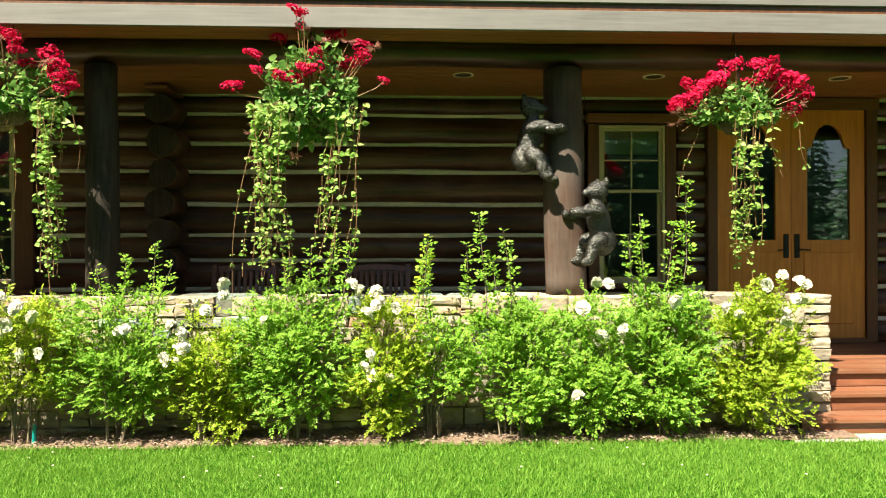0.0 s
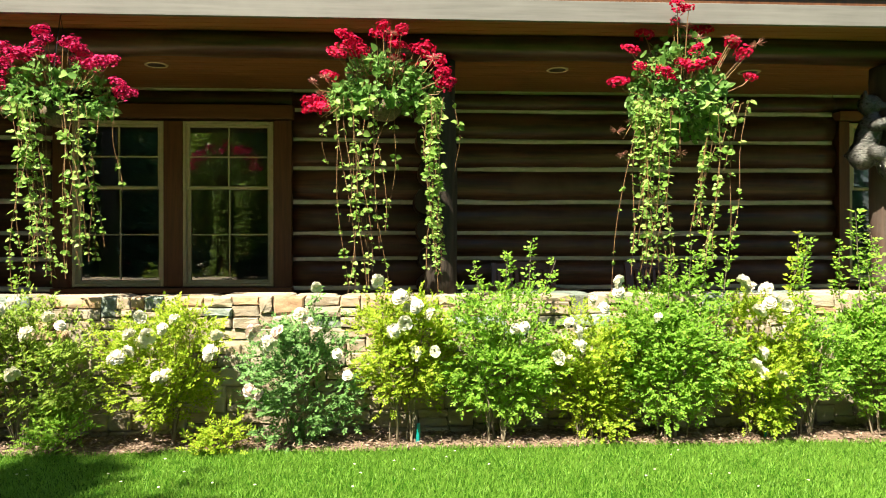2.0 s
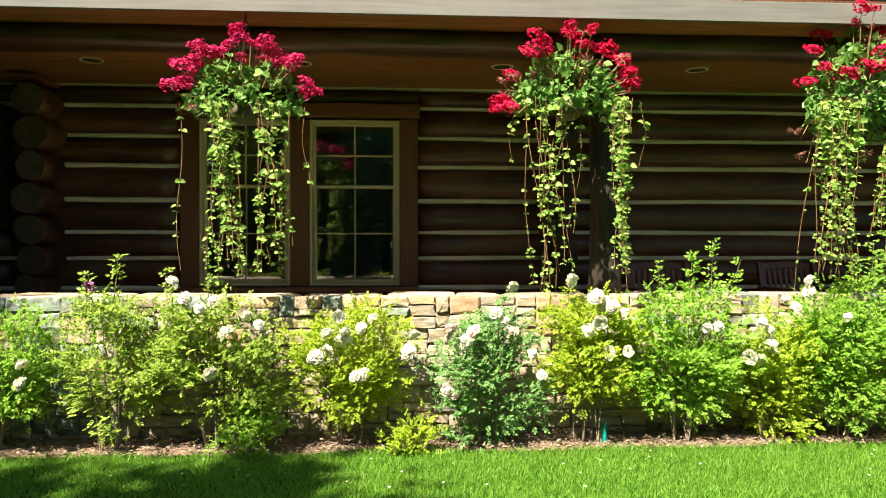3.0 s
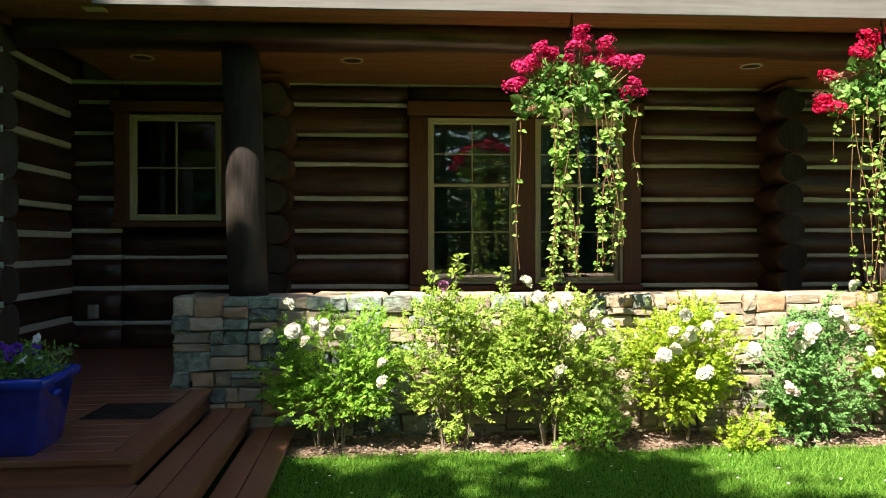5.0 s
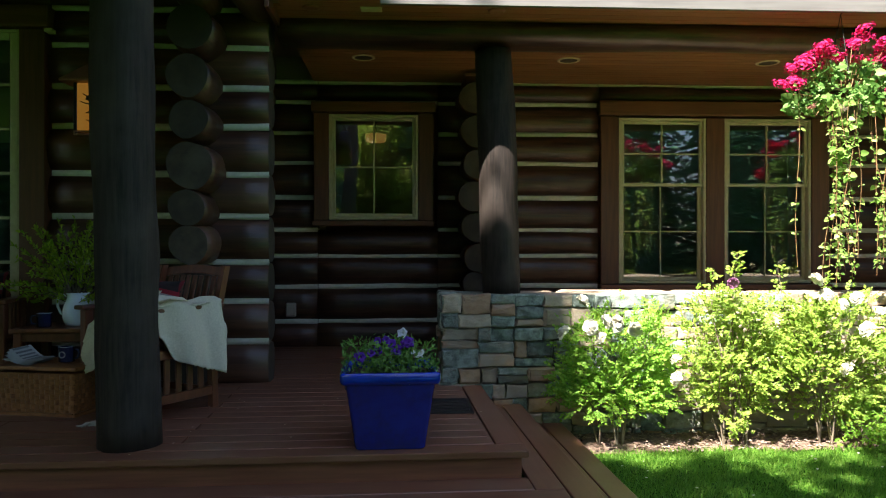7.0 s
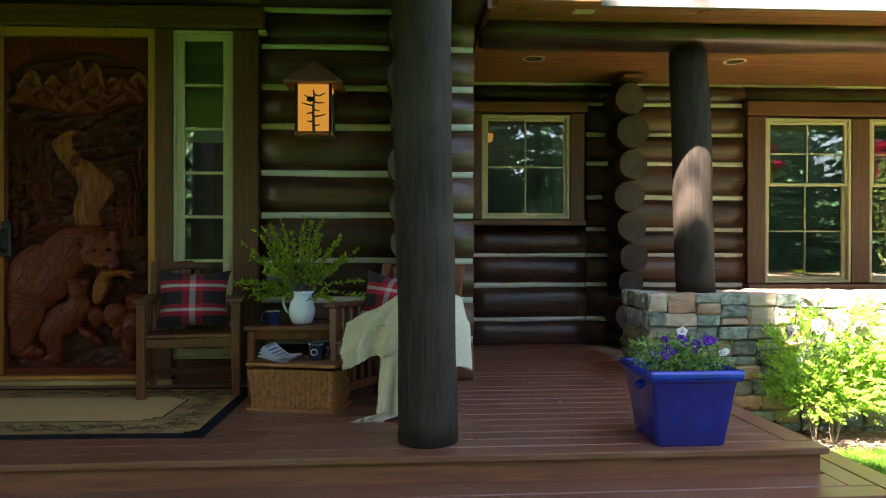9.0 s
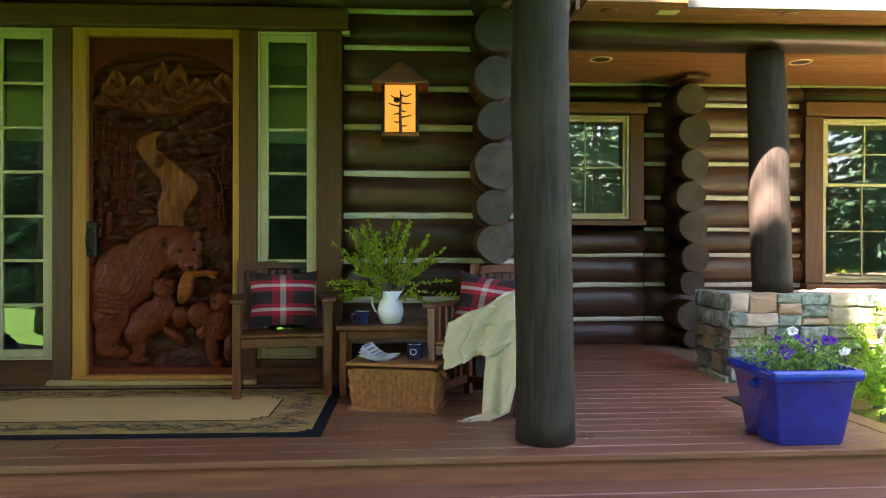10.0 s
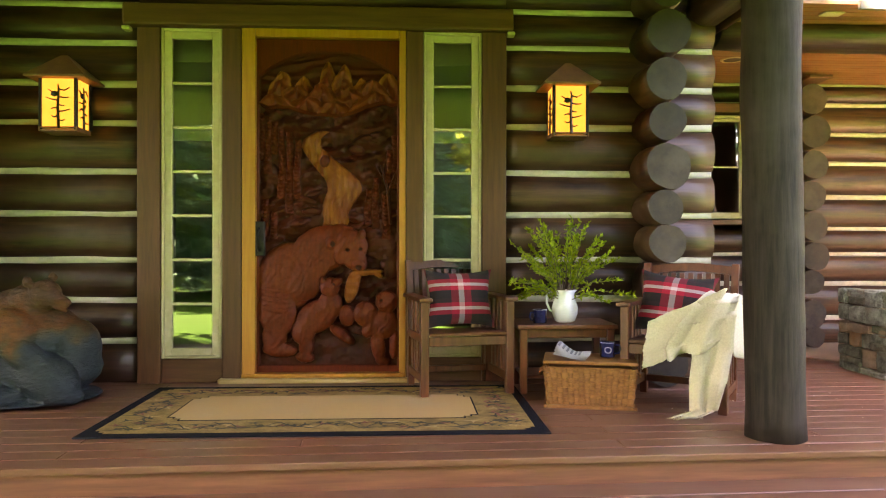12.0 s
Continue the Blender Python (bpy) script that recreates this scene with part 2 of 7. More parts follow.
def tube(bm, pts, radii, n=8, caps=True, squash=1.0):
    """A round bar along points, with a radius at each."""
    pts = [Vector(p) for p in pts]
    if not isinstance(radii, (list, tuple)):
        radii = [radii] * len(pts)
    side, rings = None, []
    for i, p in enumerate(pts):
        way = (pts[min(i + 1, len(pts) - 1)] - pts[max(i - 1, 0)]).normalized()
        if side is None:
            side = way.orthogonal().normalized()
        side = (side - way * side.dot(way)).normalized()
        up = way.cross(side)
        rings.append([bm.verts.new(p + radii[i] * (math.cos(a) * side + squash * math.sin(a) * up)) for a in (2 * math.pi * k / n for k in range(n))])
    for r, s in zip(rings, rings[1:]):
        for k in range(n):
            bm.faces.new((r[k], r[(k + 1) % n], s[(k + 1) % n], s[k]))
    if caps:
        bm.faces.new(rings[0][::-1])
        bm.faces.new(rings[-1])
    return bm


def lathe(bm, profile, n=24, caps=True, m=None):
    rings = []
    for r, z in profile:
        rings.append([bm.verts.new((r * math.cos(2 * math.pi * k / n), r * math.sin(2 * math.pi * k / n), z)) for k in range(n)])
    for r, s in zip(rings, rings[1:]):
        for k in range(n):
            bm.faces.new((r[k], r[(k + 1) % n], s[(k + 1) % n], s[k]))
    if caps:
        bm.faces.new(rings[0][::-1])
        bm.faces.new(rings[-1])
    if m is not None:
        for ring in rings:
            for v in ring:
                v.co = m @ v.co
    return bm


def ball(bm, at, size, turn=(0, 0, 0), level=3):
    m = Matrix.LocRotScale(Vector(at), Euler([radians(a) for a in turn]), Vector(size))
    bmesh.ops.create_icosphere(bm, subdivisions=level, radius=1.0, matrix=m)
    return bm


def log(axis, a, b, c1, c2, r1, r2, seed, n=14, rough=0.010, step=0.22, ends=True, power=0.85, taper=0.0):
    """A peeled log along axis (0 x, 1 y, 2 z) from a to b; c1, c2 its centre and r1, r2 its half thickness on the two other axes."""
    rng = random.Random(seed)
    count = max(2, int(abs(b - a) / step) + 1)
    ph = rng.uniform(0, 100)
    bm, rings = bmesh.new(), []
    for i in range(count + 1):
        f = i / count
        s = a + (b - a) * f
        inset = 0.94 if i in (0, count) and ends else 1.0
        ring = []
        for k in range(n):
            t = 2 * math.pi * k / n
            ct, st = math.cos(t), math.sin(t)
            w = noise.noise((s * 0.9 + ph, ct * 0.8, st * 0.8 + ph)) * rough * 1.6 + noise.noise((s * 3.1, ct * 1.7 + ph, st * 1.7)) * rough * 0.8
            scale = inset * (1 - taper * f)
            u = c1 + (r1 * scale + w) * math.copysign(abs(ct) ** power, ct)
            v = c2 + (r2 * scale + w) * math.copysign(abs(st) ** power, st)
            ring.append(bm.verts.new({0: (s, u, v), 1: (u, s, v), 2: (u, v, s)}[axis]))
        rings.append(ring)
    for r, s in zip(rings, rings[1:]):
        for k in range(n):
            bm.faces.new((r[k], r[(k + 1) % n], s[(k + 1) % n], s[k]))
    for ring, flip in ((rings[0], True), (rings[-1], False)):
        f = bm.faces.new(ring[::-1] if flip else ring)
        f.material_index = 1
    bm.normal_update()
    for f in bm.faces:
        f.smooth = f.material_index == 0
    bmesh.ops.recalc_face_normals(bm, faces=bm.faces)
    return bm

# ---- ground ----
GROUND, DECK = 0.155, 0.545
bm = bmesh.new()
bmesh.ops.create_grid(bm, x_segments=60, y_segments=60, size=1.0)
for v in bm.verts:
    v.co = Vector((v.co.x ** 3 * 320 + v.co.x * 12, v.co.y ** 3 * 320 + v.co.y * 12, GROUND))
tagged(part("ground", bm, "lawn"), "mown green lawn running round the house", "lawn", kind="structure")

bm = bmesh.new()
bmesh.ops.create_grid(bm, x_segments=160, y_segments=8, size=1.0)
for v in bm.verts:
    x, y = -1.55 + v.co.x * 5.25, 5.72 + v.co.y * 0.24
    edge = 0.05 * noise.noise((x * 1.7, 3.3, 0)) if v.co.y < -0.6 else 0
    v.co = Vector((x, y + edge, GROUND + 0.012 + 0.02 * noise.noise((x * 4, y * 4, 0)) + 0.015 * (v.co.y > -0.9)))
tagged(part("mulch_bed", bm, "mulch"), "brown bark mulch bed along the stone wall", "flower bed", kind="structure")
tagged(part("pavement", block((3.2, 5.44, GROUND - 0.1), (7.5, 5.64, GROUND + 0.012), 0.01), "concrete"), "pale concrete path at the foot of the side steps", "path", kind="structure")

# ---- log walls ----
CHINKS = [0.20, 0.495, 0.80, 1.15, 1.458, 1.72, 2.05, 2.40, 2.695, 3.01, 3.21]
WALL_Y = 8.05
wall_north = thing("wall_north", (0, 0, 0), "dark stained log wall with pale chinking under the porch", "wall", kind="structure")
seed = 0


def logs_between(wall, spans, chinks, face, top=None):
    """Logs along x, one object for each log and span; a span may begin above or below an opening."""
    global seed
    for x0, x1, z0, z1 in spans:
        for lo, hi in zip(chinks, chinks[1:]):
            mid = (lo + hi) / 2
            if mid < z0 or mid > z1:
                continue
            seed += 1
            a, b = max(lo, z0 - 0.03), min(hi, z1 + 0.03)
            part("log", log(0, x0, x1, face + 0.135, (a + b) / 2, 0.135, (b - a) / 2 - 0.004, seed, ends=False), ("log", "log_end"), wall)
        for z in chinks:
            if not z0 + 0.02 < z < z1 - 0.02:
                continue
            count, verts, faces = max(3, int((x1 - x0) / 0.16)), [], []
            for i in range(count + 1):
                x = x0 + 0.004 + (x1 - x0 - 0.008) * i / count
                up = 0.03 + 0.008 * noise.noise((x * 2.3, z * 9, 1.0))
                dn = 0.03 + 0.008 * noise.noise((x * 2.3, z * 9, 7.0))
                mid = 0.009 * noise.noise((x * 1.1, z * 5, 3.0))
                y = face + 0.062
                verts += [(x, y + 0.09, z + mid + up), (x, y, z + mid + up * 0.8), (x, y - 0.004, z + mid), (x, y, z + mid - dn * 0.8), (x, y + 0.09, z + mid - dn)]
            for i in range(count):
                for k in range(4):
                    faces.append((i * 5 + k, i * 5 + k + 1, i * 5 + k + 6, i * 5 + k + 5))
            raw("chinking", verts, faces, "chink", wall, smooth=True)


logs_between(wall_north, [(-9.3, -8.76, 0.2, 3.3), (-8.76, -7.55, 0.2, 1.74), (-8.76, -7.55, 2.98, 3.3), (-7.55, -5.9, 0.2, 3.3), (-5.9, -3.5, 0.2, 1.13), (-5.9, -3.5, 3.03, 3.3),
                          (-3.5, 2.3, 0.2, 3.3), (2.3, 3.3, 0.2, 1.15), (2.3, 3.3, 3.0, 3.3), (3.3, 3.75, 0.2, 3.3), (3.75, 5.5, 3.12, 3.3), (5.5, 8.5, 0.2, 3.3)], CHINKS, WALL_Y)
part("sheathing", block((-9.2, WALL_Y + 0.2, 0.1), (-8.7, WALL_Y + 0.3, 3.6), 0), "plain", wall_north)

D_CHINKS = [0.20, 0.51, 0.845, 1.143, 1.43, 1.768, 2.075, 2.425, 2.71, 3.008, 3.28, 3.6, 3.9]
DOOR_Y = 6.07
wall_entry = thing("wall_entry", (0, 0, 0), "dark stained log wall round the carved entry door", "wall", kind="structure")
logs_between(wall_entry, [(-14.25, -13.12, 0.2, 3.9), (-13.12, -10.45, 3.27, 3.9), (-10.45, -8.88, 0.2, 3.9)], D_CHINKS, DOOR_Y)

# Crossing log walls whose ends show.
wall_side = thing("wall_side", (0, 0, 0), "log side wall of the entry with projecting round log ends", "wall", kind="structure")
for i, (z, r) in enumerate(((0.39, 0.15), (0.70, 0.16), (0.99, 0.13), (1.27, 0.15), (1.56, 0.14), (1.81, 0.135), (2.10, 0.17), (2.416, 0.142), (2.708, 0.155), (3.044, 0.165), (3.36, 0.15), (3.66, 0.15))):
    part("log", log(1, 5.74, 8.3, -9.36 + 0.012 * math.sin(i * 2.2), z, r, r, 300 + i, n=20, power=1.0), ("log_y", "log_end"), wall_side)
for i, z in enumerate((0.545, 0.845, 1.13, 1.41, 1.68, 1.95, 2.26, 2.56, 2.87, 3.2)):
    part("chinking", block((-9.29, 6.3, z - 0.03), (-9.235, 8.07, z + 0.03), 0.008), "chink", wall_side)
for name, x0, first in (("wall_cross", -7.2, 400), ("wall_cross_far", -2.08, 500)):
    w = thing(name, (0, 0, 0), "log cross wall with round log ends standing out on the porch", "wall", kind="structure")
    for i, (z, r) in enumerate(((0.40, 0.13), (0.646, 0.11), (0.87, 0.15), (1.186, 0.125), (1.44, 0.15), (1.73, 0.15), (2.033, 0.155), (2.341, 0.145), (2.66, 0.165), (2.984, 0.155))):
        # Far wall's ends take the dark post colour, standing in for deep shade.
        part("log", log(1, 7.68, 8.5, x0 + 0.02 * math.sin(i * 1.9), z, r, r, first + i, n=20, power=1.0), ("log_y", "log_end" if first == 400 else "log_dark"), w)
    part("cap_board", block((x0 - 0.12, 7.55, 3.16), (x0 + 0.11, 8.1, 3.19), 0.004), "trim_h", w)
wall_left = thing("wall_left", (0, 0, 0), "crossing log wall at the far side of the entry", "wall", kind="structure")
for i, z in enumerate((0.39, 0.70, 0.99, 1.27, 1.56, 1.85, 2.15, 2.45, 2.75, 3.05, 3.36, 3.66)):
    part("log", log(1, 5.55, 8.3, -14.28, z, 0.165, 0.155, 600 + i, n=20, power=1.0), ("log_y", "log_end"), wall_left)

# ---- plain rooms behind the glass ----
for name, lo, hi in (("room_wall_back", (-14.5, 11.4, 0.1), (8.6, 11.5, 3.6)), ("room_wall_west", (-14.6, 6.3, 0.1), (-14.5, 11.5, 3.6)), ("room_wall_east", (8.5, 8.3, 0.1), (8.6, 11.5, 3.6)),
                     ("room_wall_between", (-7.25, 8.5, 0.1), (-7.15, 11.4, 3.6)), ("room_wall_mid", (-2.13, 8.5, 0.1), (-2.03, 11.4, 3.6)), ("room_wall_near_door", (3.45, 8.4, 0.1), (3.55, 11.4, 3.6)),
                     ("room_floor", (-14.5, 6.3, 0.44), (8.5, 11.4, 0.54)), ("room_ceiling", (-14.5, 6.4, 3.5), (8.5, 11.4, 3.6))):
    tagged(part(name, block(lo, hi, 0), "plain"), "plain tan wall of the room behind", "wall", kind="structure")

# ---- roof, ceiling, eave ----
EAVE_Y, EAVE_X0, EAVE_X1 = 5.62, -8.05, 9.0
bm = bmesh.new()
y = EAVE_Y + 0.03
while y < 8.1:
    width = 0.083
    for x0, x1 in ((-8.8, -4.9), (-4.9, -1.1), (-1.1, 2.7), (2.7, 9.0)):
        if x0 < EAVE_X0 and y < 5.8:
            x0 = -8.75
        box(bm, (x0, y, 3.222), (x1 - 0.002, y + width, 3.24))
    y += width + 0.006
tagged(part("ceiling", bm, "ceiling"), "orange stained tongue and groove porch ceiling", "ceiling", kind="structure")
tagged(part("ceiling_deck", block((-8.8, EAVE_Y + 0.03, 3.242), (9.0, 8.4, 3.262), 0), "plain"), "boards above the porch ceiling", "ceiling", kind="structure")
tagged(part("fascia", block((EAVE_X0, EAVE_Y, 3.181), (EAVE_X1, EAVE_Y + 0.032, 3.331), 0.003), "fascia"), "weathered grey fascia board along the eave", "fascia", kind="structure")
tagged(part("fascia_return", block((-8.83, EAVE_Y + 0.034, 3.16), (-8.8, 6.4, 3.26), 0.003), "trim"), "dark board closing the eave", "fascia", kind="structure")
roof = thing("roof", (0, 0, 0), "low dark roof edge over the porch", "roof", kind="structure")
bm = bmesh.new()
vs = box(bm, (EAVE_X0 - 0.1, 0, 0), (EAVE_X1, 1, 0.07))
for v in bm.verts:
    v.co = Vector((v.co.x, 5.58 + v.co.y * 6.0, 3.545 + v.co.z + v.co.y * 2.2))
part("slope", bm, "roofing", roof)
# Dark strip stands in for the shaded gap between the two fascia boards.
part("shadow_board", block((EAVE_X0 - 0.1, EAVE_Y + 0.004, 3.332), (EAVE_X1, EAVE_Y + 0.05, 3.381), 0), "trim", roof, "dark strip standing in for the shaded gap under the roof edge")
part("drip_edge", block((EAVE_X0 - 0.1, EAVE_Y - 0.018, 3.383), (EAVE_X1, EAVE_Y + 0.04, 3.54), 0.004), "fascia", roof, "weathered grey upper fascia board")
entry_roof = thing("entry_roof", (0, 0, 0), "plain roof over the entry deck, its unseen overhang lengthened to block sky", "roof", kind="structure")
# Unseen overhang carried far forward and low to block skylight from the entry.
bm = bmesh.new()
box(bm, (-15.6, 0, 0), (-8.84, 1, 0.1))
for v in bm.verts:
    v.co = Vector((v.co.x, 2.2 + v.co.y * 6.4, 3.04 + v.co.z + v.co.y * 0.8))
part("underside", bm, "ceiling", entry_roof)
part("front_beam", log(0, -15.2, -8.7, 4.42, 3.12, 0.15, 0.15, 71), ("log", "log_end"), entry_roof)
part("side_beam", log(1, 3.5, 6.25, -8.95, 3.31, 0.14, 0.14, 72, n=18), ("log_y", "log_end"), entry_roof)
part("side_infill", block((-8.838, 3.3, 3.42), (-8.81, 8.5, 4.2), 0), "trim", entry_roof)
tagged(part("porch_beam", log(0, -8.82, 8.9, 6.25, 3.162, 0.17, 0.1, 70, rough=0.014), ("log", "log_end")), "long peeled log beam over the porch posts", "beam", kind="structure")

# ---- posts ----
def post(at, r, h, label, s, lean=0.0, mat="log_dark"):
    t = thing("log_post", at, label, "post", "log posts")
    bm = log(2, 0.0, h, 0, 0, r, r, s, n=24, power=1.0, rough=0.012, step=0.12, taper=0.05, ends=False)
    for v in bm.verts:
        v.co.x += lean * v.co.z / h
    part("shaft", bm, (mat, "log_end"), t)
    return t


post((-9.262, 4.42, DECK), 0.154, 2.5, "dark stained peeled log post standing on the entry deck", 11, -0.04)
post((-7.14, 6.25, 1.19), 0.147, 1.85, "dark log post on the stone wall, partly sunlit", 12, -0.06)
post((-2.06, 6.25, 1.19), 0.125, 1.85, "dark shaded log post behind a hanging basket", 13)
post((1.69, 6.25, 1.19), 0.172, 1.85, "thick log post with climbing bear cubs", 14, -0.02, "log_z")
post((6.9, 6.25, 1.19), 0.15, 1.85, "dark log post at the end of the porch", 15)

# ---- deck and steps: carcass, boards follow last ----
carcass = thing("deck_frame", (0, 0, 0), "dark framing under the deck boards", "deck", kind="structure")
part("framing", block((-15.2, 4.3, 0.1), (-7.42, 8.2, DECK - 0.03), 0), "black", carcass)
part("framing", block((-7.4, 6.5, 0.1), (3.7, 8.2, DECK - 0.03), 0), "black", carcass)
part("framing", block((3.75, 6.28, 0.1), (8.6, 8.2, DECK - 0.03), 0), "black", carcass)

# ---- more materials ----
M.update({
    "oak": surf("honey stained door wood", (0.5, 0.175, 0.024), (0.68, 0.275, 0.05), 0.4, 5.0, (6, 6, 0.4), 0.12, 0.003, vary=0.08, spots=(0.42, 0.15, 0.025), spot_scale=2.0),
    "jamb": surf("golden door jamb", (0.4, 0.155, 0.022), (0.52, 0.225, 0.042), 0.4, 6.0, (6, 6, 0.4), 0.1, 0.002),
    "sill": surf("pale oak sill", (0.4, 0.26, 0.1), (0.5, 0.35, 0.16), 0.5, 6.0, (0.4, 6, 6), 0.15, 0.003),
    "copper": surf("brown copper", (0.2, 0.085, 0.045), (0.3, 0.14, 0.075), 0.5, 14.0, (1, 1, 1), 0.15, 0.003, metal=0.35),
    "amber": glowing("amber lantern glass", (1.0, 0.36, 0.035), 0.034, (1.0, 0.54, 0.085)),
    "lampshade": glowing("lit lampshade", (1.0, 0.4, 0.08), 0.026, (1.0, 0.52, 0.14)),
    "chair": surf("stained chair wood", (0.075, 0.02, 0.0075), (0.16, 0.047, 0.0165), 0.38, 7.0, (4, 4, 0.6), 0.15, 0.002, vary=0.18),
    "ring": surf("cream light trim", (0.55, 0.46, 0.3), (0.62, 0.53, 0.36), 0.5, 20.0, (1, 1, 1), 0.05, 0.001),
    "can": surf("dark light can", (0.03, 0.02, 0.012), (0.07, 0.045, 0.028), 0.5, 20.0, (1, 1, 1), 0.05, 0.001),
    "outlet": surf("beige outlet cover", (0.3, 0.26, 0.2), (0.36, 0.32, 0.25), 0.5, 30.0, (1, 1, 1), 0.05, 0.001),
    "blue": surf("cobalt glazed pottery", (0.002, 0.015, 0.27), (0.005, 0.03, 0.42), 0.13, 6.0, (1, 1, 1), 0.15, 0.006, spots=(0.01, 0.02, 0.1), spot_scale=9.0, spot_amount=0.5, spec=0.6, coat=0.35, rough_vary=0.1),
    "soil": surf("potting soil", (0.03, 0.02, 0.013), (0.07, 0.05, 0.035), 0.95, 60.0, (1, 1, 1), 0.8, 0.01),
    "white": surf("white glazed pitcher", (0.66, 0.7, 0.72), (0.76, 0.79, 0.8), 0.15, 5.0, (1, 1, 1), 0.05, 0.002, coat=0.4, rough_vary=0.05),
    "enamel": surf("dark blue enamel", (0.008, 0.014, 0.055), (0.02, 0.03, 0.1), 0.2, 80.0, (1, 1, 1), 0.03, 0.001, coat=0.4, rough_vary=0.05),
    "throw": surf("cream woven throw", (0.52, 0.47, 0.34), (0.66, 0.6, 0.45), 0.9, 90.0, (1, 1, 1), 0.5, 0.004, spots=(0.55, 0.5, 0.37), spot_scale=6),
    "wicker": surf("wicker splint", (0.2, 0.07, 0.017), (0.37, 0.15, 0.042), 0.5, 22.0, (1, 1, 3), 0.3, 0.003, vary=0.15, island=True),
    "paper": surf("newsprint", (0.5, 0.49, 0.46), (0.6, 0.59, 0.55), 0.85, 40.0, (1, 1, 1), 0.05, 0.001),
    "ink": surf("grey print", (0.16, 0.16, 0.17), (0.25, 0.25, 0.26), 0.85, 90.0, (1, 1, 1), 0.02, 0.001),
    "rug_edge": surf("black rug border", (0.005, 0.006, 0.009), (0.013, 0.014, 0.019), 0.95, 140.0, (1, 1, 1), 0.5, 0.003, spec=0.1),
    "rug_mid": surf("tan rug field", (0.46, 0.265, 0.105), (0.6, 0.37, 0.165), 0.95, 120.0, (1, 1, 1), 0.5, 0.003, spots=(0.42, 0.31, 0.17), spec=0.15, spot_scale=3),
    "rug_band": surf("patterned rug band", (0.28, 0.16, 0.05), (0.44, 0.285, 0.105), 0.95, 90.0, (1, 1, 1), 0.5, 0.003, spots=(0.1, 0.07, 0.035), spec=0.15, spot_scale=9.0, spot_amount=0.6),
    "rug_dark": surf("brown rug motif", (0.03, 0.026, 0.014), (0.07, 0.056, 0.028), 0.95, 120.0, (1, 1, 1), 0.5, 0.003, vary=0.3),
    "rug_red": surf("red rug motif", (0.2, 0.05, 0.03), (0.28, 0.09, 0.05), 0.95, 120.0, (1, 1, 1), 0.5, 0.003, vary=0.3),
    "bronze": surf("brushed bronze", (0.02, 0.0195, 0.018), (0.1, 0.097, 0.09), 0.3, 34.0, (1, 1, 2.5), 0.9, 0.016, metal=0.75, spots=(0.12, 0.112, 0.1), spot_scale=5.0),
    "teal": surf("teal plastic", (0.0, 0.16, 0.15), (0.0, 0.22, 0.2), 0.4, 20.0, (1, 1, 1), 0.05, 0.001),
})


def carved_wood():
    m, nt, bsdf = nodes_of("carved door wood")
    co = add(nt, "ShaderNodeTexCoord")
    mp = add(nt, "ShaderNodeMapping")
    mp.inputs["Scale"].default_value = (5, 5, 0.8)
    nt.links.new(co.outputs["Object"], mp.inputs[0])
    nz = add(nt, "ShaderNodeTexNoise", Scale=9.0, Detail=6.0, Roughness=0.6)
    nt.links.new(mp.outputs[0], nz.inputs["Vector"])
    at = add(nt, "ShaderNodeAttribute")
    at.attribute_name = "stain"
    ramp = add(nt, "ShaderNodeValToRGB")
    stops = ((0.0, (0.06, 0.009, 0.0025)), (0.34, (0.18, 0.024, 0.004)), (0.62, (0.25, 0.052, 0.007)), (1.0, (0.42, 0.13, 0.02)))
    for k, (p, c) in enumerate(stops):
        e = ramp.color_ramp.elements[k] if k < 2 else ramp.color_ramp.elements.new(p)
        e.position, e.color = p, (*c, 1)
    nt.links.new(at.outputs["Fac"], ramp.inputs[0])
    streak = mix_rgb(nt, nz.outputs[0], (0.25, 0.22, 0.2), (1.0, 1.0, 1.0))
    tinted = mix_rgb(nt, 0.85, ramp.outputs[0], streak, "MULTIPLY")
    nt.links.new(tinted, bsdf.inputs["Base Color"])
    bsdf.inputs["Roughness"].default_value = 0.48
    bsdf.inputs["Specular IOR Level"].default_value = 0.22
    bp = add(nt, "ShaderNodeBump", Strength=0.3, Distance=0.006)
    nt.links.new(nz.outputs[0], bp.inputs["Height"])
    nt.links.new(bp.outputs[0], bsdf.inputs["Normal"])
    return m


